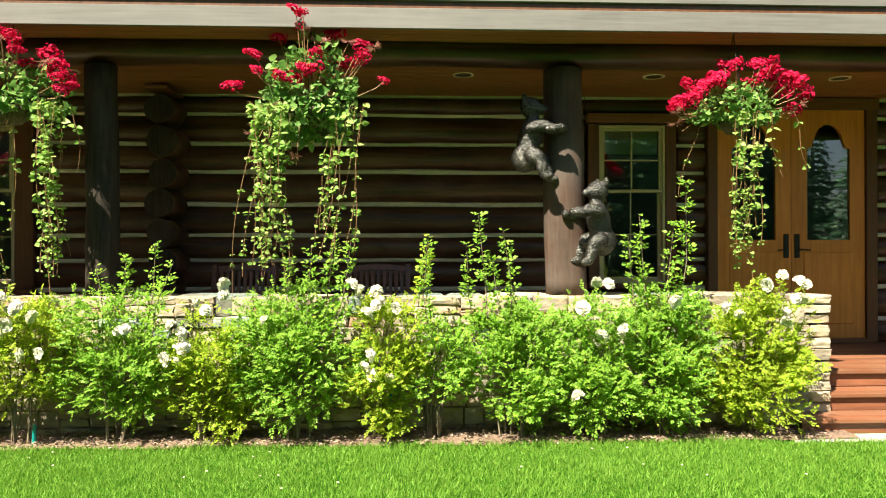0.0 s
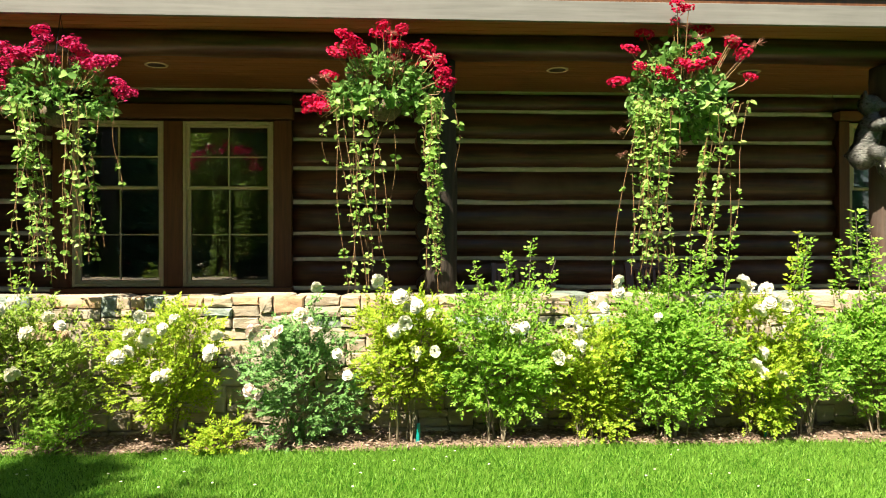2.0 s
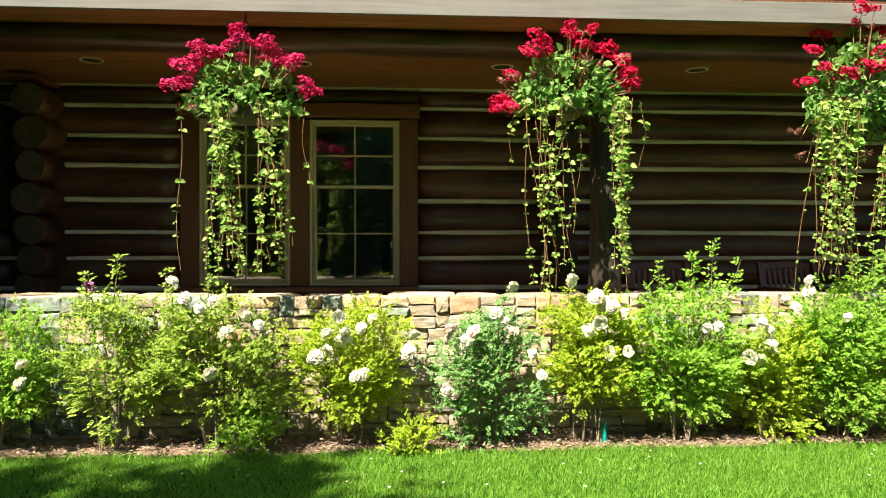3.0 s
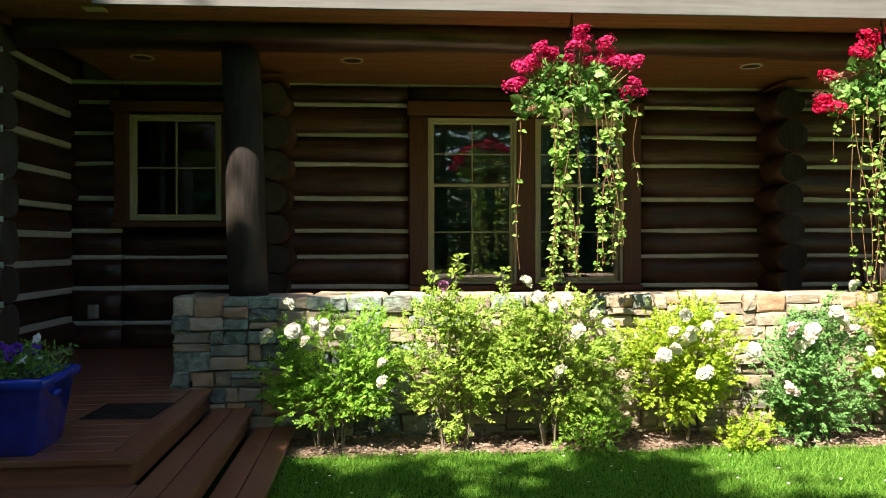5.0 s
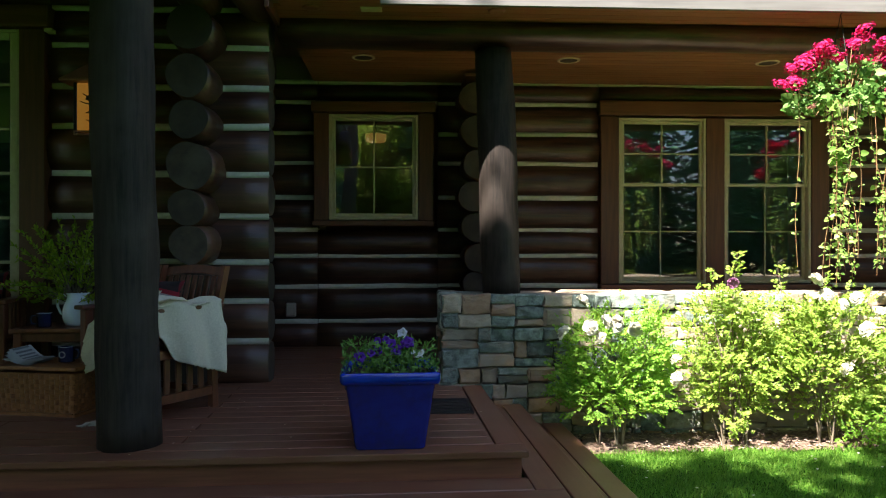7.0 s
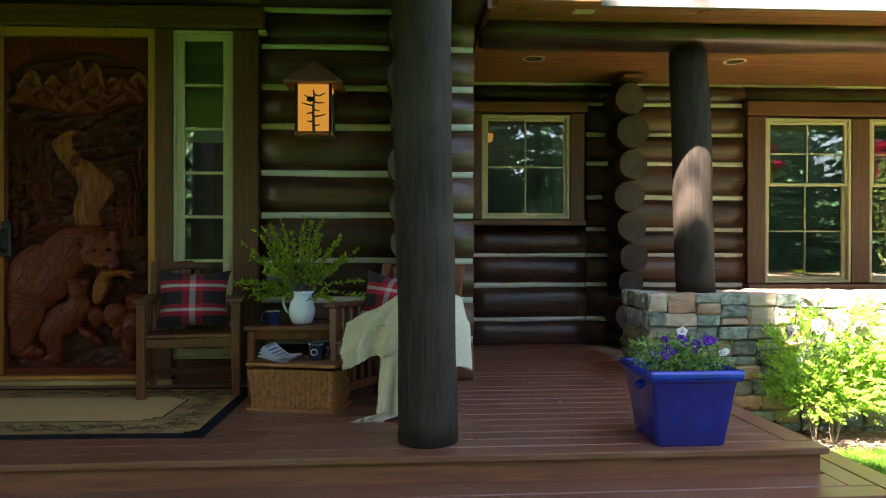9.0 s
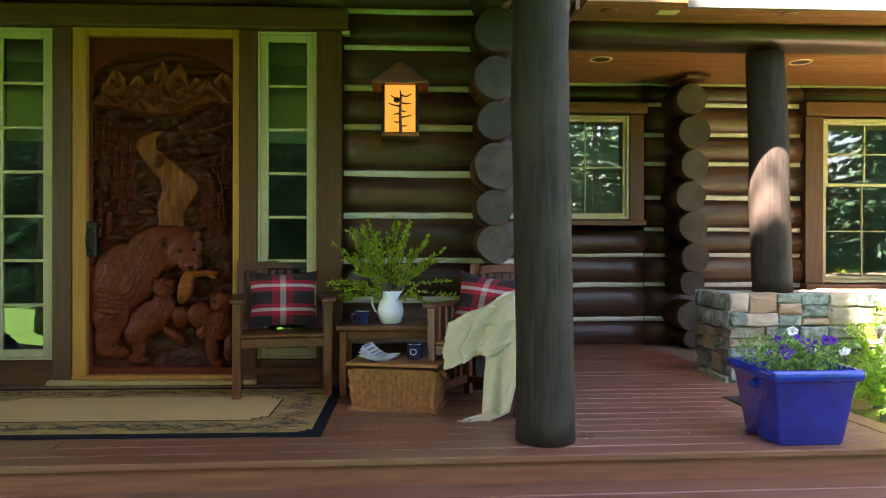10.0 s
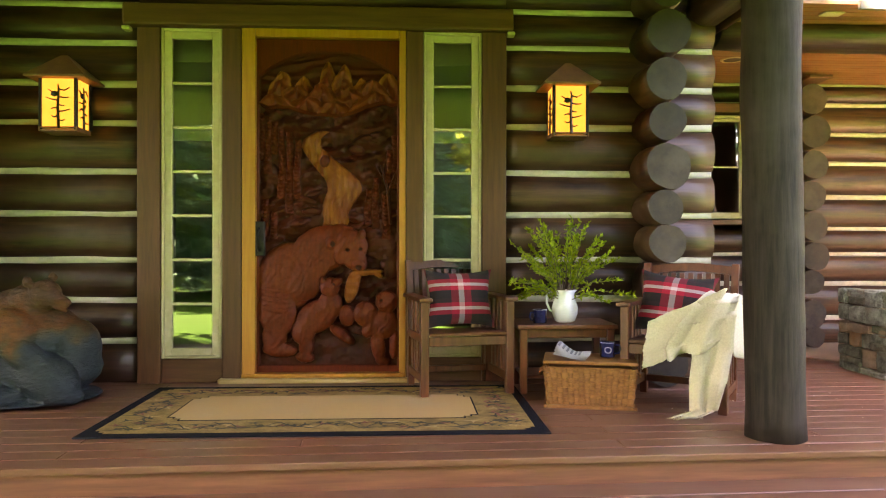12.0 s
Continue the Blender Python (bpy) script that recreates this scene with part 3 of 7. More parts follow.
def plaid():
    """Buffalo check of black, red, grey and white woven both ways."""
    m, nt, bsdf = nodes_of("plaid wool")
    co = add(nt, "ShaderNodeTexCoord")
    sp = add(nt, "ShaderNodeSeparateXYZ")
    nt.links.new(co.outputs["Object"], sp.inputs[0])
    got = []
    for out, start, per in ((0, 0.6, 3.4), (2, 0.06, 6.1)):
        mul = add(nt, "ShaderNodeMath")
        mul.operation = "MULTIPLY_ADD"
        mul.inputs[1].default_value, mul.inputs[2].default_value = per, start + 10
        nt.links.new(sp.outputs[out], mul.inputs[0])
        fr = add(nt, "ShaderNodeMath")
        fr.operation = "FRACT"
        nt.links.new(mul.outputs[0], fr.inputs[0])
        ramp = add(nt, "ShaderNodeValToRGB")
        ramp.color_ramp.interpolation = "CONSTANT"
        stops = ((0.0, (0.014, 0.011, 0.012)), (0.34, (0.42, 0.01, 0.03)), (0.52, (0.58, 0.48, 0.47)), (0.65, (0.42, 0.01, 0.03)), (0.82, (0.03, 0.014, 0.016)))
        for k, (p, c) in enumerate(stops):
            e = ramp.color_ramp.elements[k] if k < 2 else ramp.color_ramp.elements.new(p)
            e.position, e.color = p, (*c, 1)
        nt.links.new(fr.outputs[0], ramp.inputs[0])
        got.append(ramp.outputs[0])
    weave = add(nt, "ShaderNodeTexNoise", Scale=160.0, Detail=2.0)
    nt.links.new(co.outputs["Object"], weave.inputs["Vector"])
    nt.links.new(mix_rgb(nt, 0.62, got[0], got[1]), bsdf.inputs["Base Color"])
    bsdf.inputs["Roughness"].default_value = 0.95
    bp = add(nt, "ShaderNodeBump", Strength=0.4, Distance=0.004)
    nt.links.new(weave.outputs[0], bp.inputs["Height"])
    nt.links.new(bp.outputs[0], bsdf.inputs["Normal"])
    return m




def bear_colours():
    """Statue colours by height: rust and tan on the head and shoulders, blue-grey below."""
    m, nt, bsdf = nodes_of("rust and blue-grey bear")
    co = add(nt, "ShaderNodeTexCoord")
    sp = add(nt, "ShaderNodeSeparateXYZ")
    nt.links.new(co.outputs["Object"], sp.inputs[0])
    big, fine = add(nt, "ShaderNodeTexNoise", Scale=4.5, Detail=4.0), add(nt, "ShaderNodeTexNoise", Scale=26.0, Detail=5.0)
    mp = add(nt, "ShaderNodeMapping")
    mp.inputs["Scale"].default_value = (1, 1, 2.6)
    nt.links.new(co.outputs["Object"], big.inputs["Vector"])
    nt.links.new(co.outputs["Object"], mp.inputs[0])
    nt.links.new(mp.outputs[0], fine.inputs["Vector"])
    mad = add(nt, "ShaderNodeMath")
    mad.operation = "MULTIPLY_ADD"
    mad.inputs[1].default_value = 0.75
    nt.links.new(big.outputs[0], mad.inputs[0])
    nt.links.new(sp.outputs[2], mad.inputs[2])
    ramp = add(nt, "ShaderNodeValToRGB")
    stops = ((0.5, (0.02, 0.036, 0.045)), (0.7, (0.035, 0.052, 0.055)), (0.78, (0.09, 0.066, 0.03)), (0.88, (0.2, 0.062, 0.014)), (1.0, (0.13, 0.06, 0.03)))
    for k, (p, c) in enumerate(stops):
        e = ramp.color_ramp.elements[k] if k < 2 else ramp.color_ramp.elements.new(p)
        e.position, e.color = p, (*c, 1)
    nt.links.new(mad.outputs[0], ramp.inputs[0])
    dirt = mix_rgb(nt, fine.outputs[0], ramp.outputs[0], (0.02, 0.02, 0.02), "MULTIPLY")
    nt.links.new(mix_rgb(nt, 0.8, ramp.outputs[0], dirt), bsdf.inputs["Base Color"])
    bsdf.inputs["Roughness"].default_value = 0.55
    bsdf.inputs["Specular IOR Level"].default_value = 0.25
    bp = add(nt, "ShaderNodeBump", Strength=0.7, Distance=0.02)
    nt.links.new(fine.outputs[0], bp.inputs["Height"])
    nt.links.new(bp.outputs[0], bsdf.inputs["Normal"])
    return m


M["carved"], M["plaid"], M["bear"] = carved_wood(), plaid(), bear_colours()


# ---- windows ----
def ring_bm(x0, x1, z0, z1, w, y0, y1, bevel=0.004):
    bm = bmesh.new()
    box(bm, (x0, y0, z0), (x0 + w, y1, z1))
    box(bm, (x1 - w, y0, z0), (x1, y1, z1))
    box(bm, (x0 + w, y0, z1 - w), (x1 - w, y1, z1))
    box(bm, (x0 + w, y0, z0), (x1 - w, y1, z0 + w))
    return rounded(bm, bevel)


def sash(win, x0, x1, z0, z1, y, cols, rows, w=0.04, mat="sash", bar=0.016):
    fr = part("sash_frame", ring_bm(x0, x1, z0, z1, w, y, y + 0.035), mat, win)
    gx0, gx1, gz0, gz1 = x0 + w, x1 - w, z0 + w, z1 - w
    for c in range(1, cols):
        x = gx0 + (gx1 - gx0) * c / cols
        part("muntin", block((x - bar / 2, y + 0.004, gz0), (x + bar / 2, y + 0.03, gz1), 0.003), mat, win)
    for r in range(1, rows):
        z = gz0 + (gz1 - gz0) * r / rows
        part("muntin", block((gx0, y + 0.006, z - bar / 2), (gx1, y + 0.028, z + bar / 2), 0.003), mat, win)
    for c in range(cols):
        for r in range(rows):
            bx0, bx1 = gx0 + (gx1 - gx0) * c / cols, gx0 + (gx1 - gx0) * (c + 1) / cols
            bz0, bz1 = gz0 + (gz1 - gz0) * r / rows, gz0 + (gz1 - gz0) * (r + 1) / rows
            p = raw("pane", [(bx0, y + 0.017, bz0), (bx1, y + 0.017, bz0), (bx1, y + 0.017, bz1), (bx0, y + 0.017, bz1)], [(0, 1, 2, 3)], "glass", win)
            p.visible_shadow = False


def window(name, label, units, z0, z1, y, meet=None, casing=(0.19, 0.145, 0.05), grid=(2, 2)):
    win = thing(name, (0, 0, 0), label, "window", kind="structure")
    x0, x1 = units[0][0], units[-1][1]
    side, head, low = casing
    for (a0, a1) in units:
        part("window_frame", ring_bm(a0, a1, z0, z1, 0.03, y, y + 0.12), "sash", win)
        if meet:
            sash(win, a0 + 0.03, a1 - 0.03, meet - 0.02, z1 - 0.03, y + 0.02, 2, 2, 0.032)
            sash(win, a0 + 0.03, a1 - 0.03, z0 + 0.03, meet + 0.02, y + 0.058, 2, 2, 0.036, bar=0.013)
        else:
            sash(win, a0 + 0.03, a1 - 0.03, z0 + 0.03, z1 - 0.03, y + 0.02, *grid, 0.032)
    for (a0, a1), (b0, b1) in zip(units, units[1:]):
        part("mullion_board", block((a1 + 0.002, y - 0.006, z0), (b0 - 0.002, y + 0.15, z1), 0.005), "trim", win)
    part("casing", block((x0 - side, y - 0.01, z0 - 0.01), (x0 - 0.002, y + 0.2, z1 + 0.015), 0.006), "trim", win)
    part("casing", block((x1 + 0.002, y - 0.01, z0 - 0.01), (x1 + side, y + 0.2, z1 + 0.015), 0.006), "trim", win)
    part("lintel", block((x0 - side - 0.02, y - 0.06, z1 + 0.018), (x1 + side + 0.02, y + 0.2, z1 + 0.018 + head), 0.012, segments=2), "trim_h", win)
    part("window_sill", block((x0 - side - 0.01, y - 0.05, z0 - 0.012 - low), (x1 + side + 0.01, y + 0.2, z0 - 0.012), 0.008, segments=2), "trim_h", win)
    return win


window("window_1", "small four-pane window with olive sash in the porch corner", [(-8.635, -7.752)], 1.818, 2.862, 7.95, casing=(0.15, 0.1, 0.05))
window("window_2", "pair of olive double-hung windows in dark brown trim", [(-5.705, -4.797), (-4.603, -3.69)], 1.175, 2.868, 8.03, 2.19)
window("window_3", "olive double-hung window beside the double doors", [(2.44, 3.16)], 1.2, 2.905, 8.03, 2.2, casing=(0.12, 0.1, 0.04))

for owner, a, b, z in (("window_3", 2.5, 3.1, 2.6),):
    part("roller_blind", block((a, 8.12, z), (b, 8.124, 2.87), 0), "blind", bpy.data.objects[owner], "pale roller blind partly down")

# ---- carved entry door with sidelights ----
T_Y = 6.045
door = thing("door_1", (0, 0, 0), "carved red-brown wooden entry door with mountain, river and bear relief", "door", kind="structure")
DX0, DX1, DZ0, DZ1 = -12.275, -11.238, 0.612, 3.042


# The relief is drawn on a sheet 505 wide and 1164 high, x to the right and y down.
SHEET_W, SHEET_H = 505.0, 1164.0
NU, NV = 230, 530
gx, gy = np.meshgrid(np.linspace(0, SHEET_W, NU + 1), np.linspace(SHEET_H, 0, NV + 1))


def lumpy(x, y, sd):
    """Smooth random waves between -1 and 1 over a plane."""
    xi, yi = np.floor(x), np.floor(y)
    fx, fy = x - xi, y - yi
    fx, fy = fx * fx * (3 - 2 * fx), fy * fy * (3 - 2 * fy)

    def at(i, j):
        h = np.sin(i * 127.1 + j * 311.7 + sd * 74.7) * 43758.5453
        return 2 * (h - np.floor(h)) - 1

    return (at(xi, yi) * (1 - fx) + at(xi + 1, yi) * fx) * (1 - fy) + (at(xi, yi + 1) * (1 - fx) + at(xi + 1, yi + 1) * fx) * fy


def bulge(cx, cy, rx, ry, turn=0.0):
    """How far inside an ellipse each place is: 1 in the middle, 0 at the rim, below 0 outside."""
    c, s_ = math.cos(radians(turn)), math.sin(radians(turn))
    dx, dy = gx - cx, gy - cy
    return 1 - ((dx * c + dy * s_) / rx) ** 2 - ((dy * c - dx * s_) / ry) ** 2


def along(points, y):
    return np.interp(y, [p[0] for p in points], [p[1] for p in points])


# Slopes and sweeping gouge marks of the valley.
sweep = np.sin((gx * 0.55 + gy) * 0.085 + 3.2 * lumpy(gx / 90, gy / 90, 1) + 2.0 * np.sin(gx / 80))
height = 0.22 + 0.13 * sweep + 0.16 * lumpy(gx / 42, gy / 30, 2) + 0.08 * lumpy(gx / 14, gy / 11, 3)
stain = 0.06 + 0.08 * lumpy(gx / 50, gy / 40, 4)
# Spruces in ranks on both banks: beaded boughs down each stem.
for k, (cx, top, low) in enumerate(((14, 255, 420), (38, 268, 470), (62, 285, 400), (84, 310, 560), (112, 322, 610), (140, 350, 560), (26, 560, 690), (60, 600, 700), (395, 520, 650), (420, 480, 660), (455, 540, 700), (486, 330, 520), (470, 380, 500))):
    half = 11 + 4 * ((gy - top) / (low - top))
    d = np.abs(gx - cx - 3 * np.sin(gy / 40 + k)) / half
    tier = ((gy + 5 * d * half / 11) / 13.0) % 1.0
    inside = (d < 1) & (gy > top) & (gy < low)
    height = np.where(inside, np.maximum(height * 0.5, 0.24 + 0.32 * (1 - d * d) * (0.35 + 0.65 * tier)), height)
    stain = np.where(inside, 0.22, stain)
# Forked bare trunk on the far bank.
for x0, y0, x1, y1, w in ((472, 640, 462, 520, 6), (462, 540, 490, 470, 5), (462, 520, 440, 440, 5), (490, 500, 500, 440, 4), (440, 470, 425, 440, 3)):
    f = np.clip(((gx - x0) * (x1 - x0) + (gy - y0) * (y1 - y0)) / ((x1 - x0) ** 2 + (y1 - y0) ** 2), 0, 1)
    d = np.hypot(gx - x0 - f * (x1 - x0), gy - y0 - f * (y1 - y0)) / w
    height = np.where(d < 1, np.maximum(height, 0.62 - 0.3 * d * d), height)
# Boulders and banks.
for k, (cx, cy, rx, ry) in enumerate(((40, 470, 34, 40), (30, 520, 28, 26), (150, 640, 40, 16), (190, 600, 34, 14), (170, 560, 40, 13), (200, 540, 30, 12), (350, 620, 30, 22), (385, 590, 24, 18), (375, 350, 40, 20), (430, 340, 34, 24), (350, 380, 30, 18), (440, 720, 60, 46), (470, 790, 34, 46), (410, 680, 34, 24))):
    b = bulge(cx, cy, rx, ry, 20 * math.sin(k * 2.1))
    height = np.where(b > 0, np.maximum(height, 0.2 + 0.3 * np.sqrt(np.maximum(b, 0)) + 0.09 * lumpy(gx / 18, gy / 12, 5 + k)), height)
# River, winding down out of the valley.
mid_x = along(((320, 232), (345, 200), (375, 196), (410, 222), (450, 262), (490, 298), (530, 308), (570, 290), (610, 272), (650, 274)), gy)
half = along(((320, 22), (345, 30), (375, 36), (410, 44), (450, 54), (490, 60), (530, 62), (570, 55), (610, 46), (650, 44)), gy)
d = (gx - mid_x + 7 * lumpy(gy / 30, gy * 0, 9)) / half
wet = (np.abs(d) < 1) & (gy > 318) & (gy < 648)
flow = 0.30 + 0.014 * np.sin(15 * d + 4.5 * lumpy(gx / 40, gy / 60, 11) + gy / 46) + 0.09 * lumpy(gx / 9, gy / 34, 12) + 0.12 * (1 - d * d)
rock = bulge(238, 424, 17, 22, 10)
height = np.where(wet, flow, height)
stain = np.where(wet, 0.66 + 0.2 * lumpy(gx / 12, gy / 50, 13) + 0.1 * (1 - d * d), stain)
height = np.where(rock > 0, 0.42 + 0.2 * np.sqrt(np.maximum(rock, 0)), height)
stain = np.where(rock > 0, 0.2, stain)
# Mountain range under the arch.
floor_line = 232 + 42 * np.exp(-((gx - 240) / 120) ** 2) - 0.02 * gx + 8 * lumpy(gx / 40, gy * 0, 14)
above = gy < floor_line
height = np.where(above, 0.2 + 0.07 * np.sin(gy / 6 + 3 * lumpy(gx / 70, gy / 30, 15) + gx / 90), height)
stain = np.where(above, 0.12, stain)
for k, (px, py, half_w, fall) in enumerate(((165, 128, 26, 1.0), (368, 132, 30, 1.0), (252, 74, 32, 2.1), (305, 86, 34, 1.7), (90, 108, 48, 1.5), (462, 110, 50, 1.3), (410, 138, 60, 0.9), (140, 160, 80, 0.7), (225, 150, 60, 1.0), (330, 165, 70, 0.9), (180, 200, 90, 0.5), (280, 215, 90, 0.7), (420, 180, 90, 0.6), (60, 190, 60, 0.6))):
    lean = gx - px + 6 * lumpy(gy / 22, gy * 0, 20 + k)
    crest = py + np.abs(lean) ** 1.75 * fall / half_w ** 0.75 + 4 * lumpy(gx / 13, gx * 0, 30 + k)
    inside = above & (gy > crest) & (gy < floor_line)
    down = np.clip((gy - crest) / 40, 0, 1)
    face = 0.34 + 0.018 * k + 0.26 * np.sqrt(down) - 0.1 * down + np.where(lean < 0, 0.05, -0.03) + 0.09 * np.sin((gx * 0.8 + gy * np.where(lean < 0, 1, -0.7)) / 9 + 2 * lumpy(gx / 40, gy / 40, 40 + k)) + 0.07 * lumpy(gx / 12, gy / 16, 50 + k)
    height = np.where(inside, face, height)
    stain = np.where(inside, np.clip((1.0 if k < 6 else 0.55) - (gy - crest) / (70 if k < 6 else 180), 0.3, 1), stain)
rim = np.abs(gy - floor_line) / 6
height = np.where(rim < 1, np.minimum(height, 0.12 + 0.2 * rim), height)
# Ground in front, then the animals, each limb a rounded form of its own.
low = gy > 1040 + 20 * np.sin(gx / 60)
height = np.where(low, 0.24 + 0.1 * lumpy(gx / 60, gy / 30, 60) + 0.05 * lumpy(gx / 16, gy / 12, 61), height)
BEARS = ((110, 830, 108, 122, 25, 0.42, 0.42), (60, 890, 56, 70, 0, 0.42, 0.36), (228, 735, 112, 82, -20, 0.45, 0.40), (300, 705, 78, 58, 10, 0.52, 0.36), (72, 955, 68, 84, -8, 0.55, 0.40), (62, 1040, 44, 58, 8, 0.52, 0.36), (80, 1086, 62, 27, 4, 0.5, 0.3),
         (170, 850, 60, 66, 20, 0.6, 0.34), (205, 800, 60, 46, -40, 0.58, 0.32), (326, 724, 66, 62, 0, 0.66, 0.42), (345, 768, 44, 38, 20, 0.8, 0.36), (362, 790, 26, 20, 20, 0.98, 0.26), (264, 712, 20, 23, 0, 0.78, 0.3), (370, 684, 15, 21, 20, 0.72, 0.26), (300, 760, 26, 30, 10, 0.78, 0.22),
         (258, 866, 36, 34, 0, 0.72, 0.32), (284, 848, 19, 15, -20, 0.86, 0.24), (234, 842, 11, 12, 0, 0.8, 0.2), (212, 970, 78, 56, -28, 0.62, 0.36), (258, 930, 44, 52, 10, 0.64, 0.34), (166, 1020, 42, 48, 20, 0.68, 0.34), (176, 1072, 28, 42, 5, 0.6, 0.32), (170, 1112, 34, 19, 5, 0.6, 0.28), (302, 1034, 54, 19, 36, 0.66, 0.3), (318, 968, 28, 38, -10, 0.62, 0.3),
         (460, 918, 40, 40, 0, 0.64, 0.34), (432, 900, 11, 12, 0, 0.7, 0.2), (446, 932, 19, 15, 0, 0.8, 0.22), (452, 996, 46, 54, 10, 0.58, 0.34), (386, 962, 44, 46, -20, 0.6, 0.36), (400, 1010, 26, 40, 25, 0.56, 0.3), (430, 1074, 26, 58, -8, 0.58, 0.32), (488, 1070, 20, 52, 4, 0.5, 0.3), (446, 1128, 27, 15, 5, 0.56, 0.26))
fur = 0.014 * np.sin((gx + 0.6 * gy) / 4.5 + 4 * lumpy(gx / 30, gy / 30, 70)) + 0.018 * lumpy(gx / 12, gy / 8, 71)
for cx, cy, rx, ry, turn, base, rise in BEARS:
    b = bulge(cx, cy, rx, ry, turn)
    rim = (b > -0.12) & (b <= 0)
    height = np.where(rim & (height < base + 0.06), height - 0.07 * (1 + b / 0.12), height)
    form = np.where(b > 0, base + rise * np.sqrt(np.maximum(b, 0)) + fur, -1)
    higher = form > height
    height = np.where(b > 0, np.log(np.exp(16 * height) + np.exp(16 * form)) / 16, height)
    stain = np.where(higher, 0.34 + 0.1 * lumpy(gx / 45, gy / 45, 72) + 0.06 * lumpy(gx / 12, gy / 9, 73), stain)
for cx, cy, rx, ry in ((322, 736, 7, 5), (368, 733, 6, 5), (362, 797, 11, 8), (273, 856, 4, 4), (440, 912, 4, 4), (270, 716, 8, 10)):
    b = bulge(cx, cy, rx, ry)
    height = np.where(b > 0, height - 0.16 * np.sqrt(np.maximum(b, 0)), height)
    stain = np.where(b > 0, 0.0, stain)
for k in range(5):                                  # folds of skin on the flank
    b = bulge(70, 878 + 17 * k, 62, 8, 8)
    height = np.where(b > 0, height + 0.06 * np.sqrt(np.maximum(b, 0)), height)
for cx, cy, rx, ry, turn in ((338, 862, 24, 62, 14), (350, 826, 20, 22, 40), (388, 815, 62, 11, -4), (428, 822, 20, 9, 25)):   # the fish
    b = bulge(cx, cy, rx, ry, turn)
    form = 0.92 + 0.16 * np.sqrt(np.maximum(b, 0)) + 0.03 * np.sin(gy / 4)
    height = np.where(b > 0, np.maximum(height, form), height)
    stain = np.where(b > 0, 0.8, stain)
# Plain border and head of the panel, outside the arch.
arch_y = 40 + 92 * (np.abs(gx - 255) / 250) ** 2.4
border = (gy < arch_y) | (gx < 8) | (gx > SHEET_W - 8) | (gy > SHEET_H - 22)
groove = (gy >= arch_y) & (gy < arch_y + 9)
height = np.where(border, 0.6, np.where(groove, np.minimum(height, 0.15), height))
stain = np.where(border, 0.32, stain)

verts = np.stack([DX0 + (DX1 - DX0) * gx / SHEET_W, T_Y + 0.118 - 0.11 * height, DZ1 - (DZ1 - DZ0) * gy / SHEET_H], -1).reshape(-1, 3).tolist()
stain = np.clip(stain, 0, 1).ravel().tolist()
faces = []
for j in range(NV):
    for i in range(NU):
        a = j * (NU + 1) + i
        faces.append((a, a + 1, a + NU + 2, a + NU + 1))
panel = raw("carved_panel", verts, faces, "carved", door, "deeply carved panel of mountains, river and bears", smooth=True)
panel.data.attributes.new("stain", "FLOAT", "POINT").data.foreach_set("value", stain)
part("door_slab", block((DX0 + 0.002, T_Y + 0.12, DZ0), (DX1 - 0.002, T_Y + 0.135, DZ1), 0), "carved", door)
for lo, hi in (((-12.372, T_Y, 0.6), (DX0, T_Y + 0.14, 3.118)), ((DX1, T_Y, 0.6), (-11.19, T_Y + 0.14, 3.118))):
    part("door_jamb", block(lo, hi, 0.006, segments=2), "jamb", door)
part("door_head", block((DX0 + 0.001, T_Y, DZ1 + 0.003), (DX1 - 0.001, T_Y + 0.14, 3.118), 0.006, segments=2), "jamb", door)
part("threshold", block((-12.53, T_Y - 0.06, DECK + 0.002), (-11.05, T_Y + 0.16, DECK + 0.035), 0.006), "sill", door)
part("kick_sill", block((-12.372, T_Y - 0.015, DECK + 0.036), (-11.19, T_Y + 0.14, DZ0 - 0.002), 0.006), "jamb", door)
lock = part("lock_plate", block((-12.29, T_Y + 0.01, 1.46), (-12.21, T_Y + 0.05, 1.712), 0.008), "black", door, "dark verdigris lock plate")
bm = bmesh.new()
tube(bm, [(-12.25, T_Y + 0.012, 1.5), (-12.25, T_Y - 0.035, 1.52), (-12.25, T_Y - 0.045, 1.58), (-12.25, T_Y - 0.035, 1.64), (-12.25, T_Y + 0.012, 1.66)], 0.011, 8)
part("door_handle", bm, "black", lock, smooth=True)

for name, x0, x1, last in (("window_4", -12.944, -12.512, True), ("window_5", -11.062, -10.636, False)):
    win = thing(name, (0, 0, 0), "tall narrow seven-pane sidelight in olive paint beside the door", "window", kind="structure")
    part("window_frame", ring_bm(x0, x1, 0.722, 3.098, 0.02, T_Y + 0.005, T_Y + 0.12), "sash", win)
    sash(win, x0 + 0.02, x1 - 0.02, 0.742, 3.078, T_Y + 0.02, 1, 7, 0.054, bar=0.022)
    part("base_panel", block((x0 - 0.001, T_Y + 0.02, DECK), (x1 + 0.001, T_Y + 0.14, 0.718), 0.005), "trim_h", win)
    part("roller_blind", block((x0 + 0.06, T_Y + 0.1, 2.3), (x1 - 0.06, T_Y + 0.104, 3.05), 0), "blind", win, "pale green roller blind half down")
for k, (a, b) in enumerate(((-13.11, -12.948), (-12.509, -12.375), (-11.187, -11.065), (-10.633, -10.455))):
    tagged(part("trim", block((a, T_Y - 0.008, DECK), (b, T_Y + 0.16, 3.1), 0.007, segments=2), "trim"), "dark brown upright board between door and sidelight", "trim", kind="structure")
lint = bmesh.new()
box(lint, (-13.195, T_Y - 0.06, 3.103), (-10.41, T_Y + 0.2, 3.258))
